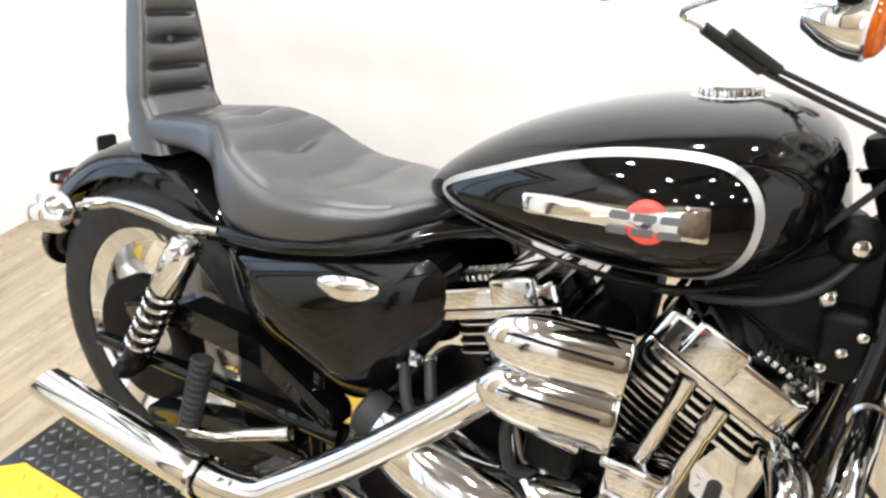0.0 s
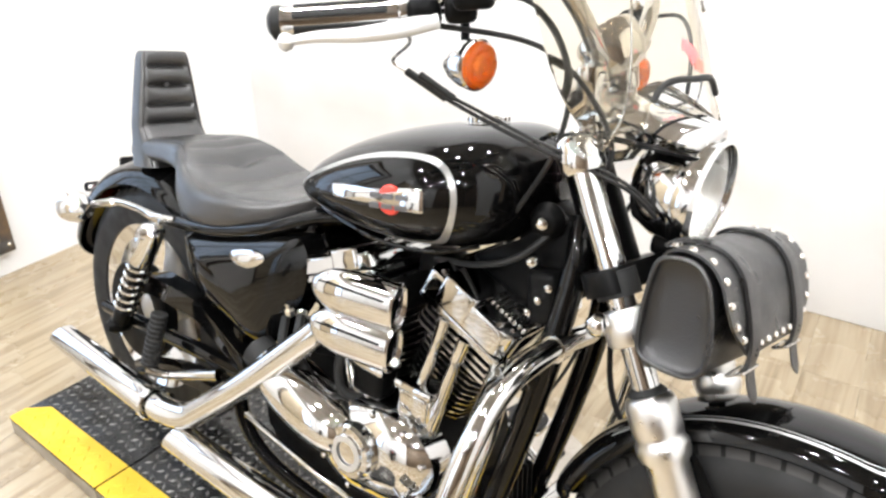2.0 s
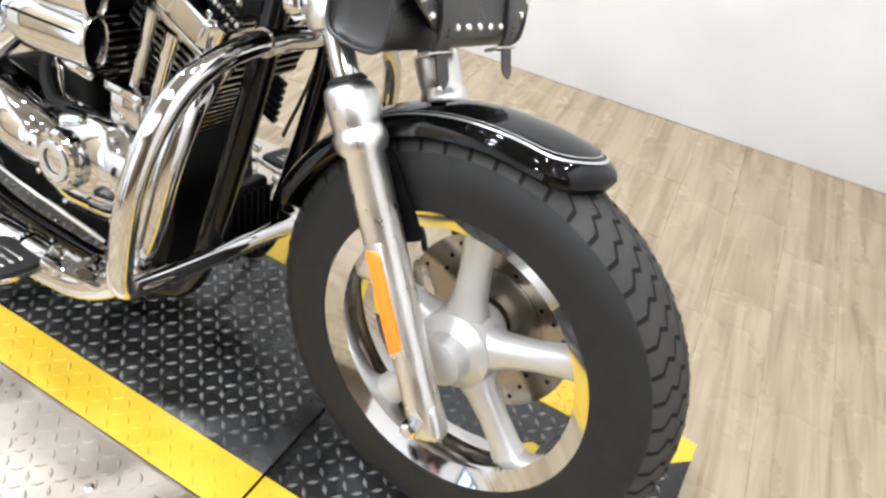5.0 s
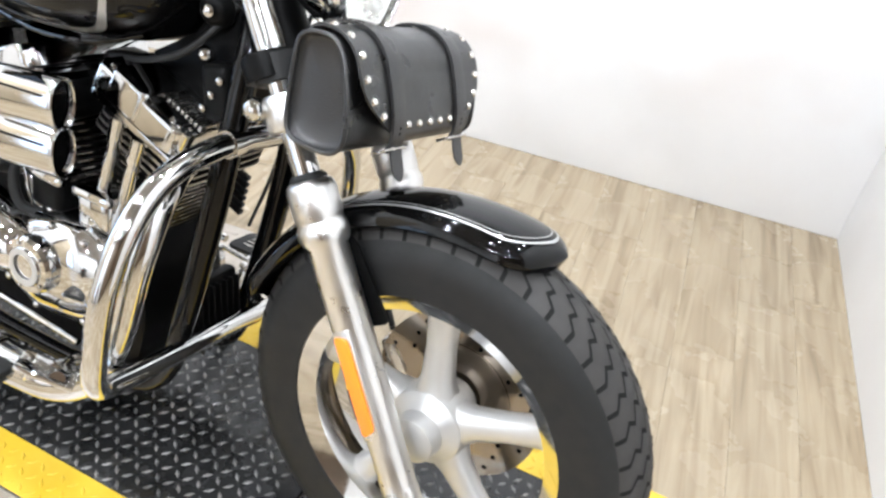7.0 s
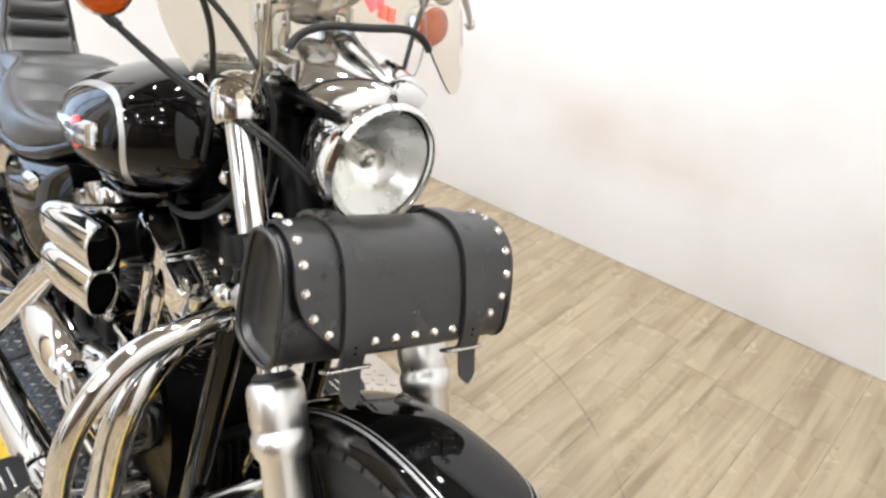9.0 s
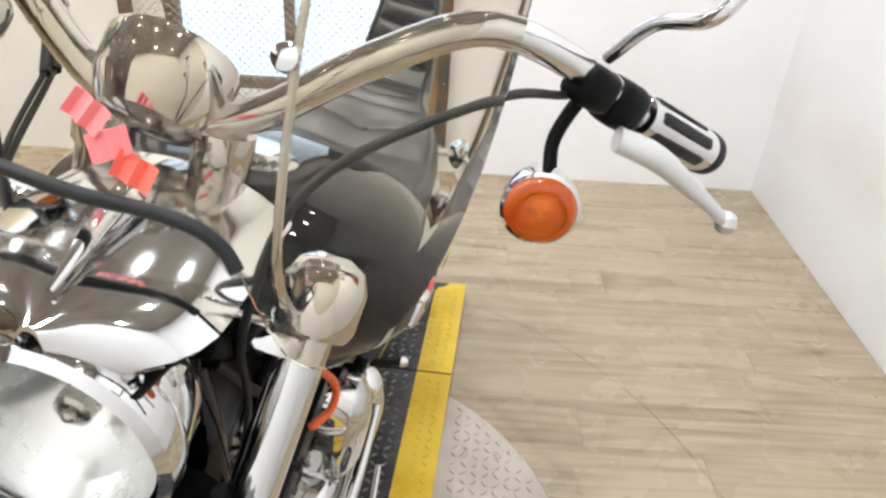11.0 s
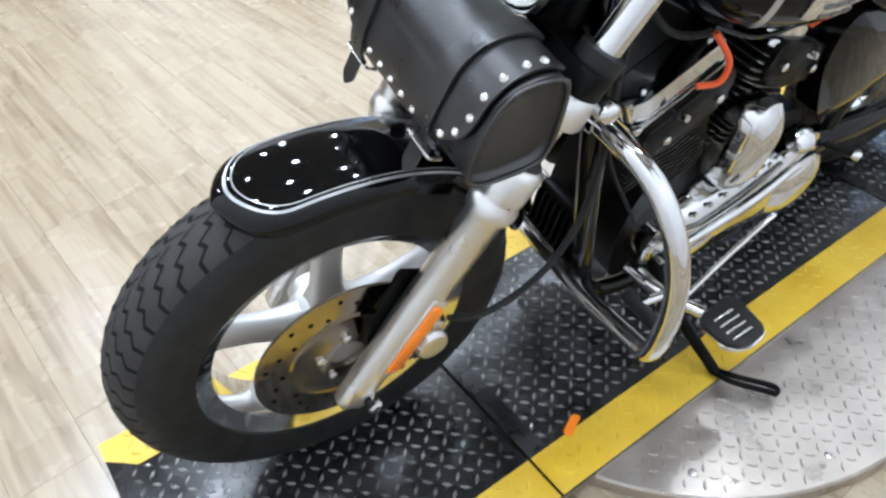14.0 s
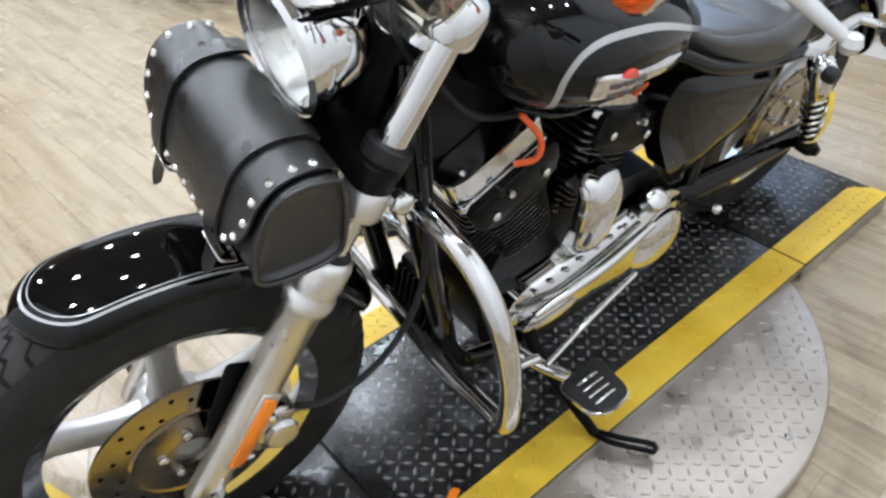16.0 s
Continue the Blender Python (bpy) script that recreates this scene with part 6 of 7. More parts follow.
# -- handlebar and controls (turn with the fork)
hb = new("handlebar")
hb.parent = bike
tagged(hb, "chromed buckhorn handlebar with grips and levers")
GRIP_IN, GRIP_OUT = V(0.915, 0.29, 1.117), V(0.795, 0.385, 1.09)
HALF = [V(1.07, 0.0, 1.075), V(1.072, 0.06, 1.08), V(1.06, 0.13, 1.105), V(1.02, 0.2, 1.13), V(0.965, 0.25, 1.13), GRIP_IN, GRIP_OUT]
UNSTEER = STEER.inverted()
LEFT = [UNSTEER @ V(*p) for p in ((1.072, 0.06, 1.1), (1.055, 0.13, 1.155), (1.02, 0.2, 1.188), (0.968, 0.28, 1.162), (0.922, 0.335, 1.128), (0.855, 0.418, 1.09))]
RIGHT = [UNSTEER @ V(*p) for p in ((1.072, -0.06, 1.1), (1.06, -0.12, 1.155), (1.03, -0.18, 1.195), (0.975, -0.245, 1.165), (0.918, -0.29, 1.117), (0.8, -0.374, 1.09))]
bar = RIGHT[::-1] + HALF[:1] + LEFT
fpart("bar", sweep(bmesh.new(), bar, 0.0127, 16, 72), CHROME, hb, "chromed bar")
for s in (-1, 1):
    gi, go = (RIGHT[4], RIGHT[5]) if s < 0 else (LEFT[4], LEFT[5])
    d = go - gi
    q = frame_on(gi, d)
    g = fpart("grip", lathe(bmesh.new(), [(0.013, 0.0), (0.0185, 0.002), (0.0185, d.length - 0.01), (0.02, d.length - 0.006), (0.02, d.length + 0.006), (0.012, d.length + 0.014)], q, 24), CHROME, hb, "chrome grip with black rubber bands")
    for k in range(6):
        a = 2 * math.pi * k / 6
        bm = bmesh.new()
        box(bm, (0.006, 0.011, d.length - 0.03), q @ Matrix.Rotation(a, 4, "Z") @ pose(0.0178, 0, d.length / 2), 0.0025)
        fpart("grip_rubber", bm, RUBBER, g)
    fpart("end_cap", lathe(bmesh.new(), [(0.0205, 0.0), (0.0215, 0.004), (0.0205, 0.012), (0.012, 0.018)], frame_on(go, d), 24), RUBBER, g)
    # switch housing
    bm = bmesh.new()
    box(bm, (0.04, 0.04, 0.042), frame_on(gi - d.normalized() * 0.028, d), 0.012, 3)
    fpart("switch_housing", bm, SATIN, hb, "black switch housing")
    bm = bmesh.new()
    box(bm, (0.034, 0.034, 0.04), frame_on(gi - d.normalized() * 0.068 + V(0.006, 0, 0.003), d), 0.01, 3)
    fpart("lever_perch", bm, SATIN, hb, "black lever perch")
    if s < 0:
        bm = bmesh.new()
        box(bm, (0.06, 0.075, 0.05), frame_on(gi - d.normalized() * 0.065 + V(0.025, 0, 0.035), d), 0.01, 3)
        fpart("brake_reservoir", bm, SATIN, hb, "black brake fluid reservoir")
    if s > 0:
        run = [UNSTEER @ V(*p) for p in ((0.972, 0.318, 1.12), (0.96, 0.355, 1.11), (0.942, 0.39, 1.09), (0.918, 0.43, 1.064), (0.9, 0.455, 1.046))]
    else:
        low = V(0.022, -0.02, -0.016)
        run = [gi - d * 0.3 + low * 0.5, gi + d * 0.02 + low * 0.9, gi + d * 0.35 + low * 1.1, gi + d * 0.7 + low * 1.05, gi + d * 0.95 + low * 1.25]
    bm = sweep(bmesh.new(), run, [0.011, 0.012, 0.01, 0.0075, 0.006], 14, 30, flat=0.7)
    lathe(bm, [(0.002, -0.011), (0.008, -0.008), (0.011, 0.0), (0.008, 0.008), (0.002, 0.011)], frame_on(run[-1], (0, 0, 1)), 16)
    fpart("lever", bm, ALU, hb, "polished hand lever")
    # mirror
    mr = new("mirror")
    mr.parent = bike
    tagged(mr, "chromed rear-view mirror on a slim stem")
    b0 = gi - d.normalized() * 0.06 + V(0.01, 0, 0.03)
    b1 = V(1.02, s * 0.36, 1.27)
    fpart("mirror_stem", sweep(bmesh.new(), [b0, b0 + V(0.04, s * 0.02, 0.04), b1 + V(0.01, -s * 0.02, -0.04), b1], 0.0055, 12, 24), CHROME if s > 0 else SATIN, mr)
    q = frame_on(b1 + V(0, s * 0.02, 0.02), (-1, -s * 0.15, 0.05), (0, 1, 0))
    bm = bmesh.new()
    o = [(0.06 * math.cos(2 * math.pi * k / 28) + 0.012 * math.sin(2 * math.pi * k / 28), 0.036 * math.sin(2 * math.pi * k / 28)) for k in range(28)]
    rings = [[bm.verts.new(q @ V(x * f, y * f, h)) for x, y in o] for f, h in ((0.05, -0.028), (0.5, -0.026), (0.85, -0.016), (1.0, -0.002), (1.0, 0.002), (0.95, 0.003))]
    skin(bm, rings)
    fpart("mirror_shell", bm, CHROME, mr)
    # front turn signal
    at = UNSTEER @ (V(0.991, 0.277, 1.053) if s > 0 else V(0.99, -0.222, 1.068))
    fpart("signal_stalk", sweep(bmesh.new(), [at + V(-0.02, -s * 0.0, 0.02), at + V(-0.03, -s * 0.005, 0.05), gi - d.normalized() * 0.07], 0.006, 10, 8), SATIN, hb)
    turn_signal(at, (1, s * 0.1, 0), AMBER, STEER, R=0.03, label="chromed front turn signal with amber lens")
for s in (-1, 1):
    bm = lathe(bmesh.new(), [(0.019, 0.0), (0.019, 0.06), (0.022, 0.064), (0.022, 0.095), (0.012, 0.1)], frame_on(V(1.085, s * 0.045, 0.985), (-0.2, 0, 1)), 24)
    fpart("riser", bm, CHROME, hb, "chromed handlebar riser")
spd = new("speedometer")
spd.parent = bike
tagged(spd, "round speedometer in a chrome cup")
q = frame_on(V(1.055, 0, 1.115), (-0.75, 0, 0.7))
fpart("cup", lathe(bmesh.new(), [(0.014, -0.055), (0.034, -0.05), (0.045, -0.03), (0.047, 0.0), (0.044, 0.006), (0.041, 0.002)], q, 36), CHROME, spd)
fpart("dial", lathe(bmesh.new(), [(0.041, 0.0), (0.002, 0.001)], q, 32), SATIN, spd)
bm = bmesh.new()
box(bm, (0.06, 0.17, 0.02), pose(1.085, 0, 0.99, 0, -25, 0), 0.008, 3)
fpart("top_clamp_cover", bm, CHROME, bike, "chromed top clamp cover")
# cables
for pts, rad, mat in ((([(0.96, 0.27, 1.135), (1.06, 0.22, 1.15), (1.13, 0.13, 1.09), (1.14, 0.1, 0.97), (1.09, 0.09, 0.84), (1.06, 0.08, 0.6), (0.98, 0.11, 0.42)]), 0.0034, RUBBER),
                      (([(0.88, -0.215, 1.047), (0.925, -0.19, 1.02), (1.05, -0.15, 0.978), (1.165, -0.09, 0.94), (1.205, -0.05, 0.9)]), 0.003, RUBBER),
                      (([(0.95, -0.26, 1.13), (1.05, -0.2, 1.16), (1.09, -0.14, 1.08), (1.075, -0.12, 0.97), (1.0, -0.1, 0.84)]), 0.0038, RUBBER),
                      (([(0.95, -0.27, 1.12), (1.06, -0.15, 1.1), (1.13, -0.08, 1.0), (1.12, -0.06, 0.9), (1.09, -0.05, 0.78)]), 0.0038, RUBBER)):
    fpart("cable", sweep(bmesh.new(), pts, rad, 10, 48), mat, bike, "black control cable")
fpart("cable_sleeve", sweep(bmesh.new(), [(0.878, -0.216, 1.048), (0.93, -0.187, 1.018)], 0.0058, 12, 4), RUBBER, bike)
fpart("cable_sleeve", sweep(bmesh.new(), [(0.9, -0.212, 1.047), (0.945, -0.186, 1.02)], 0.005, 12, 4), RUBBER, bike)
fpart("cable", sweep(bmesh.new(), [(0.94, -0.188, 1.022), (1.05, -0.152, 0.987), (1.16, -0.092, 0.949), (1.2, -0.052, 0.91)], 0.0026, 10, 24), RUBBER, bike, "black control cable")
fpart("cable_elbow", sweep(bmesh.new(), [RIGHT[4] + V(0.0, 0.01, -0.02), RIGHT[4] + V(-0.012, 0.03, -0.035), V(0.86, -0.226, 1.06), V(0.88, -0.215, 1.047)], 0.0028, 10, 16), STEEL, bike, "thin bright cable elbow")

# -- windshield
WS_BASE, WS_UP = V(1.205, 0, 1.05), V(-0.38, 0, 0.925)
HALF_OUT = [(0.0, 0.035), (0.05, 0.034), (0.082, 0.02), (0.108, -0.02), (0.132, -0.052), (0.158, -0.055), (0.185, -0.025), (0.2, 0.03), (0.206, 0.12), (0.2, 0.25), (0.172, 0.34), (0.1, 0.395), (0.0, 0.405)]


def ws(y, v):
    return WS_BASE + WS_UP * v + V(-2.2 * y * y, y * 1.05 + 0.014, 0)


right = spline([(y, v, 0) for y, v in HALF_OUT], 96)
full = [(p.x, p.y) for p in right] + [(-p.x, p.y) for p in right[-2:0:-1]]
bm = bmesh.new()
rings_a, rings_b = [], []
NR = V(0.925, 0, 0.38) * 0.0018
for f in (0.03, 0.2, 0.4, 0.6, 0.8, 0.93, 1.0):
    ra, rb_ = [], []
    for y, v in full:
        c = ws(y * f, 0.2 + (v - 0.2) * f)
        ra.append(bm.verts.new(c + NR))
        rb_.append(bm.verts.new(c - NR))
    rings_a.append(ra)
    rings_b.append(rb_)
skin(bm, rings_a + rings_b[::-1])
shield = fpart("windshield", bm, SHIELD, bike, "clear acrylic windshield with a black rubber lower edge", 60)
shield.visible_shadow = False
notch = [p for p in full if p[1] < 0.04 and abs(p[0]) < 0.094]
notch = sorted(notch, key=lambda p: p[0])
fpart("edge_trim", sweep(bmesh.new(), [ws(y, v - 0.002) for y, v in notch], 0.0048, 10), RUBBER, shield, "black rubber edge trim")
for s in (-1, 1):
    fpart("shield_bracket", sweep(bmesh.new(), [ws(s * 0.092, 0.2) + V(-0.006, 0, 0), ws(s * 0.095, 0.12) + V(-0.008, 0, 0), ws(s * 0.105, -0.01) + V(-0.03, 0, 0), on_fork(0.775, s * 0.11)], [0.003, 0.003, 0.0035, 0.005], 10, 24, flat=0.5), CHROME, shield, "chromed shield bracket")
    for v in (0.19, 0.13):
        fpart("shield_bolt", lathe(bmesh.new(), [(0.009, 0.0), (0.008, 0.004), (0.003, 0.006)], frame_on(ws(s * 0.092, v) + NR, (0.925, 0, 0.38)), 16), CHROME, shield)
for at_y, at_v, turn_, mat, lab in ((-0.004, 0.078, 25, PINK, "pink tape tag"), (0.012, 0.064, -30, PINK, "pink tape tag"), (0.028, 0.052, 15, CORAL, "coral tape tag")):
    bm = bmesh.new()
    q = frame_on(ws(at_y, at_v) - NR * 2.2, (-0.925, 0, -0.38), (0, 1, 0)) @ pose(0, 0, 0, 0, 0, turn_)
    rows = []
    for k in range(7):
        x = -0.0125 + 0.00415 * k
        h = 0.001 + 0.004 * math.sin(k * 1.1) ** 2
        rows.append([bm.verts.new(q @ V(x, y, z)) for y, z in ((-0.0085, h), (0.0085, h), (0.0085, h + 0.0008), (-0.0085, h + 0.0008))])
    skin(bm, rows)
    fpart("tape_tag", bm, mat, shield, lab)

# ---- leather tool bag strapped to the fork ----
bag = thing("tool_bag", "black leather tool bag with studs and two straps on the fork", "bag", BIKE)
# the bag sits square to the turned fork
BAG_M = STEER @ Matrix.Translation((1.32, 0.003, 0.8)) @ Matrix.Rotation(radians(-5.8), 4, "X") @ Matrix.Rotation(radians(-1.0), 4, "Z") @ Matrix.Translation((-1.32, 0, -0.8))
BAG_BODY = [(1.236, 0.8), (1.238, 0.852), (1.25, 0.87), (1.285, 0.877), (1.315, 0.873), (1.337, 0.857), (1.351, 0.832), (1.361, 0.804), (1.367, 0.77), (1.362, 0.748), (1.338, 0.736), (1.29, 0.734), (1.256, 0.739), (1.241, 0.756)]
BAG_FLAP = [(1.246, 0.866), (1.262, 0.878), (1.2953, 0.8835), (1.3225, 0.878), (1.3435, 0.8605), (1.3565, 0.835), (1.3665, 0.8106), (1.3725, 0.793), (1.3755, 0.779), (1.3765, 0.767)]
FLAP_HALF = [0.146, 0.149, 0.1505, 0.1525, 0.153, 0.1525, 0.1435, 0.125, 0.107, 0.088]
body_loop = closed_spline(BAG_BODY, 6)
BAGC = V(1.3, 0.806)


def bag_point(x, y, z, grow):
    """A point of the bag's section at y, scaled about its middle; the bag narrows towards its ends."""
    k = max(0.0, min(1.0, (abs(y) - 0.03) / 0.12)) * (1.0 if y < 0 else 0.35)
    x = BAGC.x + (x - BAGC.x) * grow
    return V(x + k * (0.024 * (1.367 - x) / 0.13 - 0.012 * (x - 1.236) / 0.13), y, BAGC.y + (z - BAGC.y) * grow)


def bag_ring(bm, y, grow):
    return [bm.verts.new(bag_point(x, y, z, grow)) for x, z in body_loop]


def sag(y):
    """How far the soft leather sinks between the stiff ends."""
    return 0.004 * (1 - min(1.0, abs(y) / 0.15) ** 2)


bm = bmesh.new()
rings = [bag_ring(bm, s * y, g) for s, y, g in ((-1, 0.146, 0.5), (-1, 0.149, 0.86), (-1, 0.151, 0.92), (-1, 0.16, 0.965), (-1, 0.158, 0.99), (-1, 0.15, 0.985), (-1, 0.08, 0.975), (1, 0.0, 0.97), (1, 0.08, 0.975), (1, 0.15, 0.985), (1, 0.158, 0.99), (1, 0.16, 0.965), (1, 0.151, 0.92), (1, 0.149, 0.86), (1, 0.146, 0.5))]
skin(bm, rings)
body = part("bag_body", bm, BAG_LEATHER, bag, "black leather bag body", 50, BAG_M)
for s in (-1, 1):
    bm = sweep(bmesh.new(), [bag_point(x, s * 0.161, z, 0.975) for x, z in body_loop], 0.0034, 8, 0, True)
    part("welt", bm, BAG_LEATHER, body, "piped leather welt", 60, BAG_M)
# flap: wraps over the top and down the front, its lower corners rounded
flap_pts = spline([(x, 0, z) for x, z in BAG_FLAP], 54)
flap_half = [v.x for v in spline([(w, 0, 0) for w in FLAP_HALF], 54)]
NF = len(flap_pts) - 1


def flap_at(u):
    """Place, outward direction and half width of the flap at u from 0 (back) to 1 (lower edge)."""
    f = max(0.0, min(1.0, u)) * NF
    k = min(NF - 1, int(f))
    p = flap_pts[k].lerp(flap_pts[k + 1], f - k)
    d = (flap_pts[k + 1] - flap_pts[k]).normalized()
    return p, V(-d.z, 0, d.x) * (1 if -d.z * (p.x - BAGC.x) + d.x * (p.z - BAGC.y) > 0 else -1), flap_half[k] + (flap_half[k + 1] - flap_half[k]) * (f - k)


bm = bmesh.new()
rows = []
for k in range(NF + 1):
    p, nrm, hw = flap_at(k / NF)
    o, inn = [], []
    for j in range(21):
        y = hw * (-1 + 2 * j / 20)
        dip = nrm * (-sag(y) * (0.4 if k < 30 else 0.15)) + V(0.018 * max(0.0, (-y - 0.03) / 0.12) * max(0.0, (1.29 - p.x) / 0.044), 0, 0)
        o.append(bm.verts.new(p + nrm * 0.0022 + dip + V(0, y, 0)))
        inn.append(bm.verts.new(p - nrm * 0.0016 + dip + V(0, y, 0)))
    rows.append(o + inn[::-1])
skin(bm, rows)
flap = part("bag_flap", bm, BAG_LEATHER, bag, "black leather flap over the bag", 50, BAG_M)
for y0 in (-0.084, 0.084):
    bm = bmesh.new()
    rows = []
    run = [flap_at(k / NF)[:2] for k in range(NF + 1)]
    run += [(V(1.376, 0, 0.757), V(1, 0, 0)), (V(1.372, 0, 0.748), V(0.9, 0, -0.4))]
    for p, nrm in run:
        a, b = p + nrm * 0.0075, p + nrm * 0.0024
        rows.append([bm.verts.new(a + V(0, y0 - 0.0145, 0)), bm.verts.new(a + nrm * 0.0008 + V(0, y0, 0)), bm.verts.new(a + V(0, y0 + 0.0145, 0)), bm.verts.new(b + V(0, y0 + 0.0145, 0)), bm.verts.new(b + V(0, y0 - 0.0145, 0))])
    skin(bm, rows)
    strap = part("bag_strap", bm, BAG_LEATHER, bag, "black leather strap", 40, BAG_M)
    for u in (0.9, 0.96):
        p, nrm, hw = flap_at(u)
        part("strap_hole", lathe(bmesh.new(), [(0.002, 0.0), (0.001, 0.0006)], frame_on(p + nrm * 0.0083 + V(0, y0, 0), nrm), 10), DARK, strap, "", 60, BAG_M)
    # buckle frame lying under the lower edge
    q = frame_on(V(1.372, y0, 0.75), (0.5, 0, -0.86), (0, 1, 0))
    bm = bmesh.new()
    lp = rounded([(-0.026, -0.011), (0.026, -0.011), (0.026, 0.011), (-0.026, 0.011)], 0.005)
    sweep(bm, [q @ V(x, y, 0.004) for x, y in lp], 0.0022, 8, 0, True)
    part("buckle", bm, STEEL, bag, "steel wire strap buckle", 60, BAG_M)
    # loose end hanging through the buckle
    bm = bmesh.new()
    rows = []
    for t, w in ((0.0, 0.0125), (0.3, 0.013), (0.6, 0.013), (0.78, 0.0125), (0.9, 0.008), (1.0, 0.002)):
        c = V(1.38 + 0.018 * t ** 1.3, y0, 0.757 - 0.045 * t)
        rows.append([bm.verts.new(c + V(h, e * w, 0)) for e, h in ((-1, 0), (1, 0), (1, 0.0026), (-1, 0.0026))])
    skin(bm, rows)
    tail = part("strap_tail", bm, BAG_LEATHER, bag, "loose pointed leather strap end", 30, BAG_M)
    part("strap_hole", lathe(bmesh.new(), [(0.0022, 0.0), (0.001, 0.0006)], frame_on(V(1.3885, y0, 0.736), (1, 0, 0.3)), 10), STEEL, tail, "", 60, BAG_M)


def stud(u, y, r=0.0058):
    p, nrm, hw = flap_at(u)
    q = frame_on(p + nrm * 0.002 + V(0, y, 0), nrm)
    part("stud", lathe(bmesh.new(), [(r, 0.0), (r * 0.85, 0.0025), (r * 0.4, 0.0042), (r * 0.1, 0.0045)], q, 14), STUD, bag, "", 60, BAG_M)


def flap_u(x, z):
    """Where along the flap the nearest point to x, z lies."""
    return min(range(NF + 1), key=lambda k: (flap_pts[k] - V(x, 0, z)).length) / NF


for x, z in ((1.27, 0.881), (1.2953, 0.8843), (1.3225, 0.8788), (1.344, 0.8607), (1.357, 0.835), (1.367, 0.8106), (1.373, 0.793)):
    u = flap_u(x, z)
    for s in (-1, 1):
        stud(u, s * (flap_at(u)[2] - 0.0105))
for k in range(5):
    stud(flap_u(1.3755, 0.7795), -0.056 + 0.028 * k)


# ---- a second motorcycle farther back, on its side stand ----
M2 = Matrix.Translation((0.092, -2.906, FLOOR + 0.002)) @ pose(0, 0, 0, 0, 0, -98) @ pose(0, 0, 0, -13, 0, 0)
other = thing("motorcycle", "black cruiser motorcycle with red tail light, parked on the floor", "motorcycle", M2)


def opart(name, bm, mat, parent=None, label="", smooth=40):
    return part(name, bm, mat, parent or other, label, smooth)


def plain_wheel(axle, R, rim_r, w):
    q = frame_on(axle, Y_AXIS)
    wh = new("wheel")
    wh.parent = other
    opart("tyre", ring_lathe(bmesh.new(), tyre_profile(R, rim_r - 0.002, w), q, 72), RUBBER, wh, "black road tyre", 50)
    opart("rim", ring_lathe(bmesh.new(), [(rim_r - 0.03, -w * 0.3), (rim_r + 0.008, -w * 0.44), (rim_r + 0.004, 0), (rim_r + 0.008, w * 0.44), (rim_r - 0.03, w * 0.3), (rim_r - 0.036, 0)], q, 56), CHROME, wh, "chromed rim", 35)
    opart("hub", lathe(bmesh.new(), [(0.02, -0.08), (0.05, -0.06), (0.04, 0.0), (0.05, 0.06), (0.02, 0.08)], q, 28), ALU, wh)
    for k in range(10):
        a = 2 * math.pi * k / 10
        opart("spoke", sweep(bmesh.new(), [q @ V(0.03 * math.cos(a), 0.03 * math.sin(a), 0), q @ V((rim_r - 0.02) * math.cos(a), (rim_r - 0.02) * math.sin(a), 0)], 0.008, 8), ALU, wh)


plain_wheel(V(0, 0, 0.315), 0.315, 0.2, 0.15)
plain_wheel(V(1.55, 0, 0.33), 0.33, 0.24, 0.11)
for ax, R, a0, a1 in ((0.0, 0.36, 20, 150), (1.55, 0.365, 50, 165)):
    tagged(fender("fender", V(ax, 0, 0.32), R, a0, a1, 0.095, 0.06, GLOSS, None, other), "gloss black fender")
bm = bmesh.new()
rings = [[bm.verts.new(V(x, 0.058 * f * math.cos(2 * math.pi * k / 24), 0.56 + 0.038 * f * math.sin(2 * math.pi * k / 24))) for k in range(24)] for x, f in ((-0.1, 1.0), (-0.24, 1.0), (-0.256, 0.9), (-0.262, 0.5))]
skin(bm, rings)
tl = opart("tail_light", bm, TAIL_LENS, None, "red tail light")
bm = bmesh.new()
rings = [[bm.verts.new(V(x, 0.066 * f * math.cos(2 * math.pi * k / 24), 0.565 + 0.05 * f * math.sin(2 * math.pi * k / 24))) for k in range(24)] for x, f in ((0.03, 0.5), (-0.03, 0.85), (-0.12, 1.0), (-0.236, 1.0))]
skin(bm, rings)
opart("lamp_shell", bm, CHROME, tl, "chromed lamp shell")
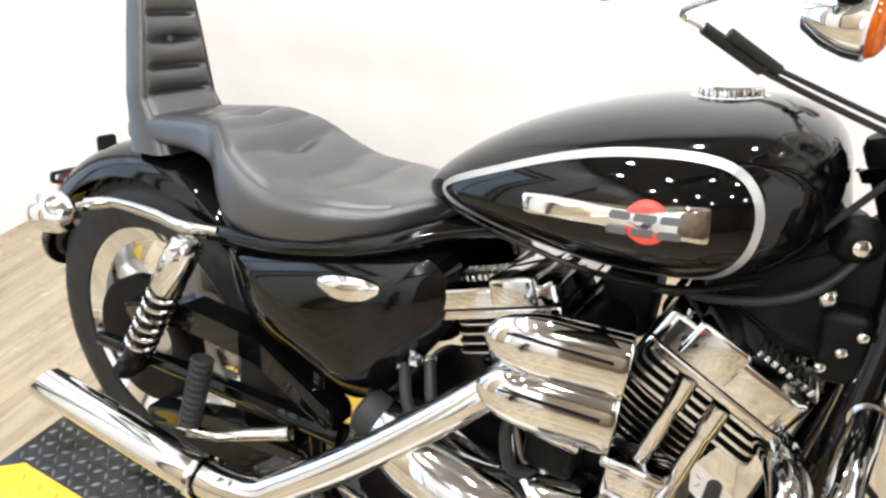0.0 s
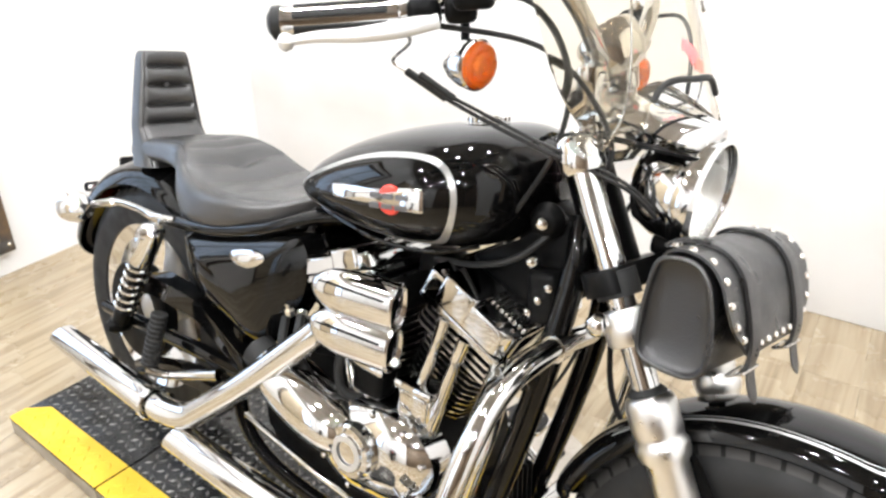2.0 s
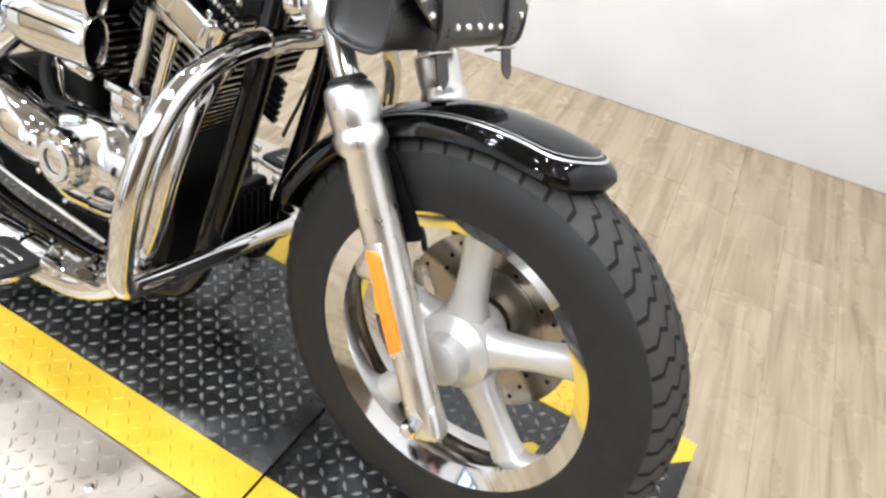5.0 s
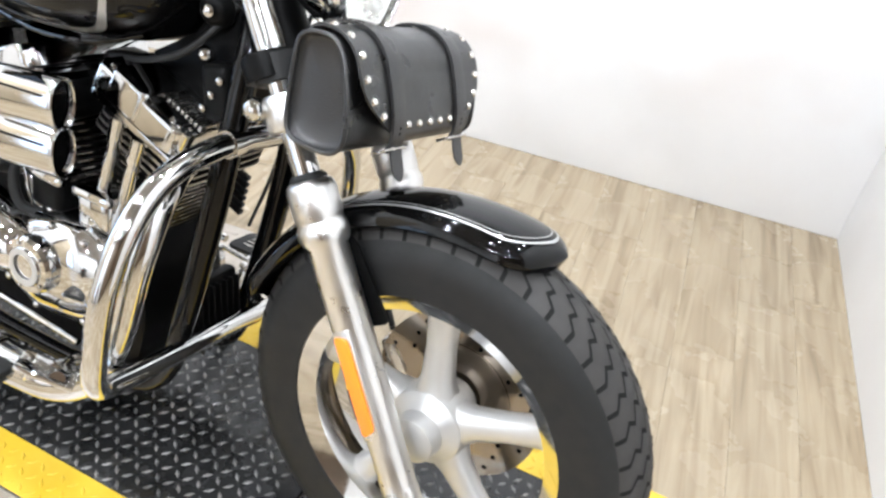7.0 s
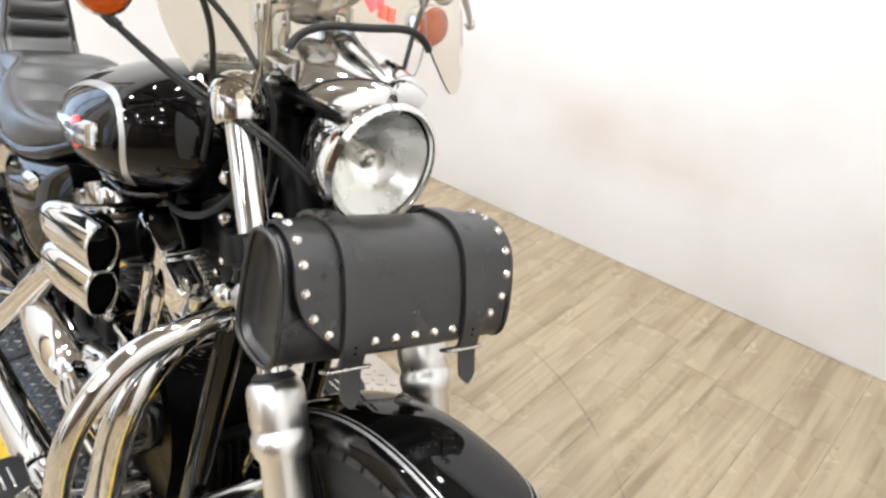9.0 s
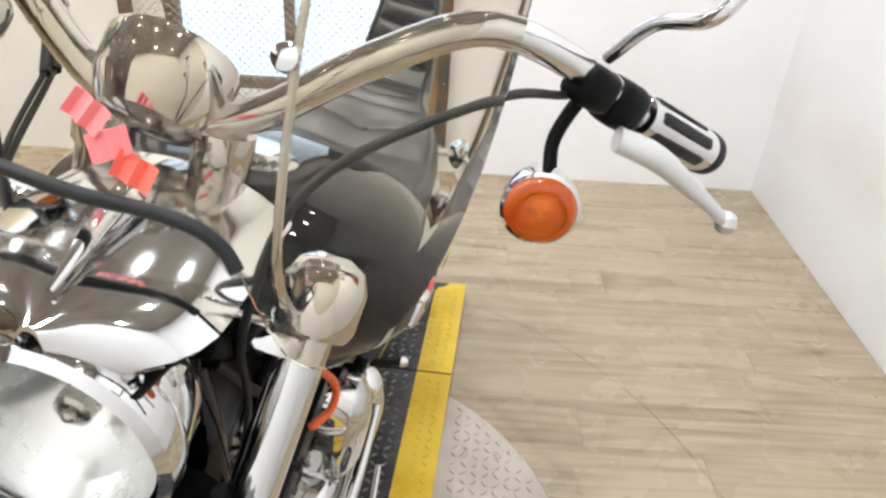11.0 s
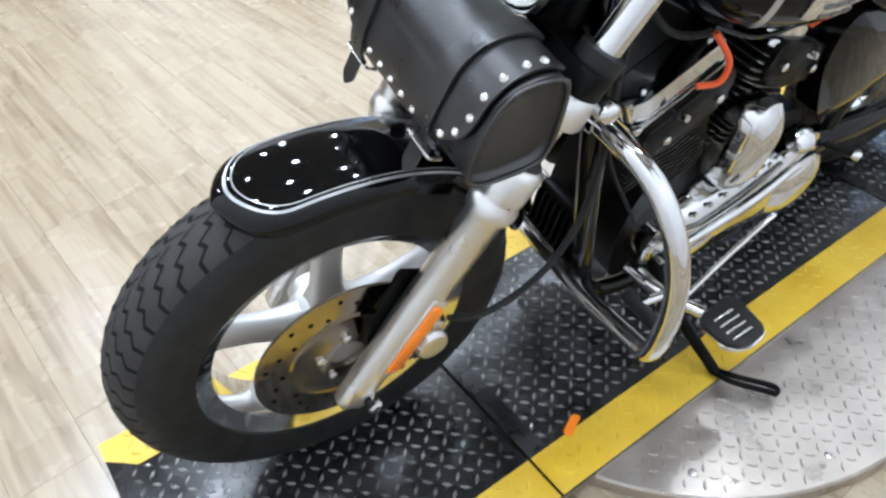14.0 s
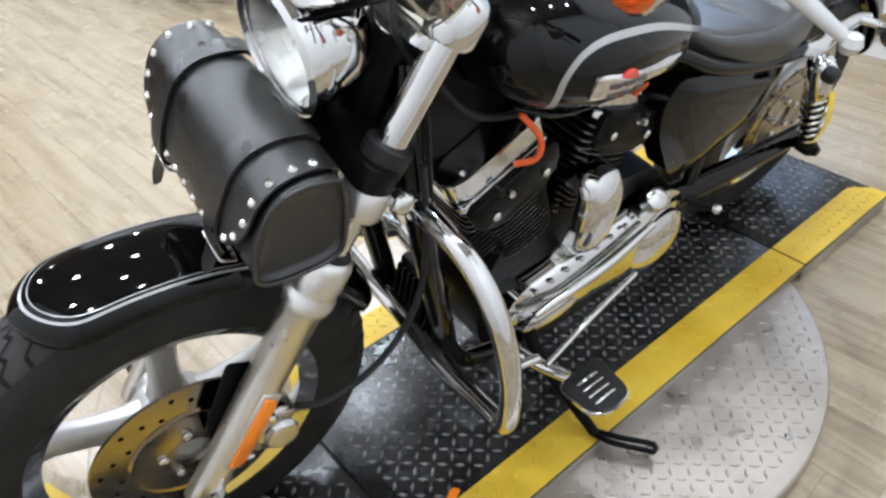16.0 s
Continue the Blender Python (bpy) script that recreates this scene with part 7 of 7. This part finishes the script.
for s in (-1, 1):
    opart("signal_stalk", sweep(bmesh.new(), [(-0.05, s * 0.06, 0.56), (-0.07, s * 0.16, 0.575)], 0.009, 10), CHROME)
    turn_signal(V(-0.1, s * 0.19, 0.575), (-1, 0, 0), AMBER, None, other, 0.03, "chromed rear turn signal")
    opart("shock", lathe(bmesh.new(), [(0.02, 0.0), (0.028, 0.02), (0.028, 0.2), (0.02, 0.27)], frame_on(V(0.02, s * 0.14, 0.34), (0.4, 0, 1)), 20), CHROME, None, "chromed shock")
    opart("swingarm", sweep(bmesh.new(), [(0.0, s * 0.11, 0.315), (0.25, s * 0.11, 0.33), (0.48, s * 0.1, 0.36)], 0.024, 12, 8), SATIN)
    opart("fork_leg", sweep(bmesh.new(), [(1.55, s * 0.09, 0.33), (1.3, s * 0.09, 0.85)], 0.024, 14), CHROME, None, "chromed fork leg")
    opart("strut", sweep(bmesh.new(), [(0.28, s * 0.11, 0.6), (0.1, s * 0.115, 0.6), (-0.12, s * 0.1, 0.56)], 0.014, 10, 12), CHROME)
    opart("grip", sweep(bmesh.new(), [(0.9, s * 0.3, 1.05), (0.8, s * 0.39, 1.03)], 0.018, 14), RUBBER)
    opart("bar_half", sweep(bmesh.new(), [(1.25, 0, 1.02), (1.22, s * 0.12, 1.05), (1.05, s * 0.24, 1.08), (0.9, s * 0.3, 1.05)], 0.0125, 12, 24), CHROME)
# side-mounted plate bracket: a chrome frame round a dark plate
q = frame_on(V(-0.01, 0.14, 0.3), (-0.75, 0.65, 0.15), (0.65, 0.75, 0.25))
bm = bmesh.new()
o, i_ = rounded([(-0.085, -0.055), (0.085, -0.055), (0.085, 0.055), (-0.085, 0.055)], 0.006), rounded([(-0.078, -0.048), (0.078, -0.048), (0.078, 0.048), (-0.078, 0.048)], 0.004)
skin(bm, [[bm.verts.new(q @ V(x, y, h)) for x, y in lp] for lp, h in ((o, 0.0), (o, 0.008), (i_, 0.008), (i_, 0.0))], True)
pf = opart("plate_frame", bm, CHROME, None, "chromed plate frame")
opart("plate", slab(bmesh.new(), i_, 0.001, 0.004, q), DARK, pf, "dark empty plate")
opart("plate_arm", sweep(bmesh.new(), [(0.02, 0.125, 0.3), (0.0, 0.1, 0.315)], 0.01, 10), SATIN, pf)
for dz, x1 in ((0.0, -0.13), (-0.052, -0.15)):
    a, b = V(0.62, -0.17, 0.26 + dz), V(x1, -0.175, 0.2 + dz)
    qq = frame_on(a, b - a)
    ln = (b - a).length
    mf = opart("muffler", lathe(bmesh.new(), [(0.02, 0.0), (0.026, 0.08), (0.026, ln), (0.021, ln), (0.021, ln - 0.08)], qq, 28), CHROME, None, "chromed straight muffler")
    opart("muffler_bore", lathe(bmesh.new(), [(0.0205, ln - 0.012), (0.001, ln - 0.0121)], qq, 24), DARK, mf)
bm = bmesh.new()
rings = []
for x, w, t, b in ((-0.08, 0.06, 0.7, 0.67), (0.0, 0.09, 0.735, 0.66), (0.12, 0.1, 0.745, 0.65), (0.22, 0.13, 0.72, 0.6), (0.35, 0.15, 0.69, 0.59), (0.5, 0.13, 0.7, 0.62), (0.6, 0.06, 0.72, 0.67)):
    rings.append([bm.verts.new((x, w * math.copysign(abs(math.cos(k * math.pi / 12)) ** 0.6, math.cos(k * math.pi / 12)), (t + b) / 2 + (t - b) / 2 * math.copysign(abs(math.sin(k * math.pi / 12)) ** 0.6, math.sin(k * math.pi / 12)))) for k in range(24)])
skin(bm, rings)
opart("seat", bm, LEATHER, None, "black seat", 60)
bm = bmesh.new()
rings = []
for x, w, t, b in ((0.54, 0.03, 0.74, 0.71), (0.62, 0.1, 0.82, 0.7), (0.75, 0.15, 0.89, 0.7), (0.9, 0.17, 0.92, 0.72), (1.02, 0.14, 0.9, 0.76), (1.08, 0.05, 0.86, 0.8)):
    rings.append([bm.verts.new((x, w * math.cos(k * math.pi / 16), (t + b) / 2 + (t - b) / 2 * math.sin(k * math.pi / 16))) for k in range(32)])
skin(bm, rings)
opart("fuel_tank", bm, GLOSS, None, "gloss black fuel tank", 60)
bm = bmesh.new()
slab(bm, rounded([(0.5, 0.17), (1.0, 0.17), (1.05, 0.4), (0.9, 0.5), (0.6, 0.5), (0.46, 0.35)], 0.05, 4), -0.14, 0.14, SIDE, 0.02, 3)
opart("crankcase", bm, ALU, None, "bare aluminium crankcase")
for a in (-22, 22):
    for k in range(9):
        bm = bmesh.new()
        fin_plate(bm, pose(0.79, 0, 0.36, 0, a, 0) @ pose(0, 0, 0.16 + 0.019 * k), 0.07, 0.08, 0.008, 0.02)
        opart("fin", bm, ALU)
    bm = bmesh.new()
    box(bm, (0.15, 0.18, 0.06), pose(0.79, 0, 0.36, 0, a, 0) @ pose(0, 0, 0.36), 0.02, 3)
    opart("rocker_box", bm, CHROME)
opart("headlight", lathe(bmesh.new(), [(0.02, -0.12), (0.07, -0.09), (0.088, 0.0), (0.085, 0.012), (0.04, 0.02)], frame_on(V(1.42, 0, 0.86), (1, 0, 0)), 36), CHROME, None, "chromed headlight")
opart("frame_tube", sweep(bmesh.new(), [(1.27, 0, 0.85), (1.12, 0, 0.5), (1.05, 0, 0.2), (0.9, 0, 0.155), (0.5, 0, 0.155), (0.44, 0, 0.4), (0.5, 0, 0.68), (1.25, 0, 0.83)], 0.02, 12, 48), GLOSS, None, "black frame tube")
ft2 = M2.inverted() @ V(*(M2 @ V(0.62, 0.36, 0))[:2], FLOOR + 0.012)
opart("side_stand", sweep(bmesh.new(), [(0.62, 0.12, 0.2), ft2], 0.011, 10, 6), CHROME, None, "chromed side stand")
opart("footboard", slab(bmesh.new(), rounded([(0.82, 0.22), (1.08, 0.22), (1.08, 0.31), (0.82, 0.31)], 0.03), 0.24, 0.255), RUBBER, None, "black rubber footboard")

# ---- floor planks ----
floor = new("floor")
tagged(floor, "light oak vinyl plank floor", "floor", kind="structure")
me_cache = {}


def plank_mesh(w, ln):
    key = (round(w, 3), round(ln, 3))
    if key not in me_cache:
        bm = bmesh.new()
        x, y = w / 2 - 0.00015, ln / 2 - 0.00015
        lo = [bm.verts.new(p) for p in ((-x, -y, -0.004), (x, -y, -0.004), (x, y, -0.004), (-x, y, -0.004))]
        hi = [bm.verts.new(p) for p in ((-x + 0.0003, -y + 0.0003, 0), (x - 0.0003, -y + 0.0003, 0), (x - 0.0003, y - 0.0003, 0), (-x + 0.0003, y - 0.0003, 0))]
        bm.faces.new(hi)
        mid = [bm.verts.new((v.co.x, v.co.y, -0.001)) for v in lo]
        for k in range(4):
            bm.faces.new((mid[k], mid[(k + 1) % 4], hi[(k + 1) % 4], hi[k]))
            bm.faces.new((lo[k], lo[(k + 1) % 4], mid[(k + 1) % 4], mid[k]))
        me = bpy.data.meshes.new("plank")
        bm.to_mesh(me)
        bm.free()
        me.materials.append(PLANK)
        me_cache[key] = me
    return me_cache[key]


rng = random.Random(4)
PW, PL = 0.16, 1.22
col = 0
x = -1.32
while x < 4.45:
    y = -4.76
    ln = PL * (0.25 + 0.75 * rng.random())
    top = 1.58 if x < 2.4 else -0.99
    while y < top:
        ln = min(ln, top - y)
        if ln > 0.02:
            ob = new("plank", plank_mesh(PW, round(ln, 2)))
            ob.parent = floor
            ob.matrix_world = ROOM @ pose(x + PW / 2, y + round(ln, 2) / 2, FLOOR)
        y += ln
        ln = PL
    x += PW
bm = bmesh.new()
box(bm, (5.9, 6.5, 0.05), ROOM @ pose(1.58, -1.585, FLOOR - 0.03))
tagged(part("subfloor", bm, DARK, smooth=0), "dark screed under the planks", "floor", kind="structure")
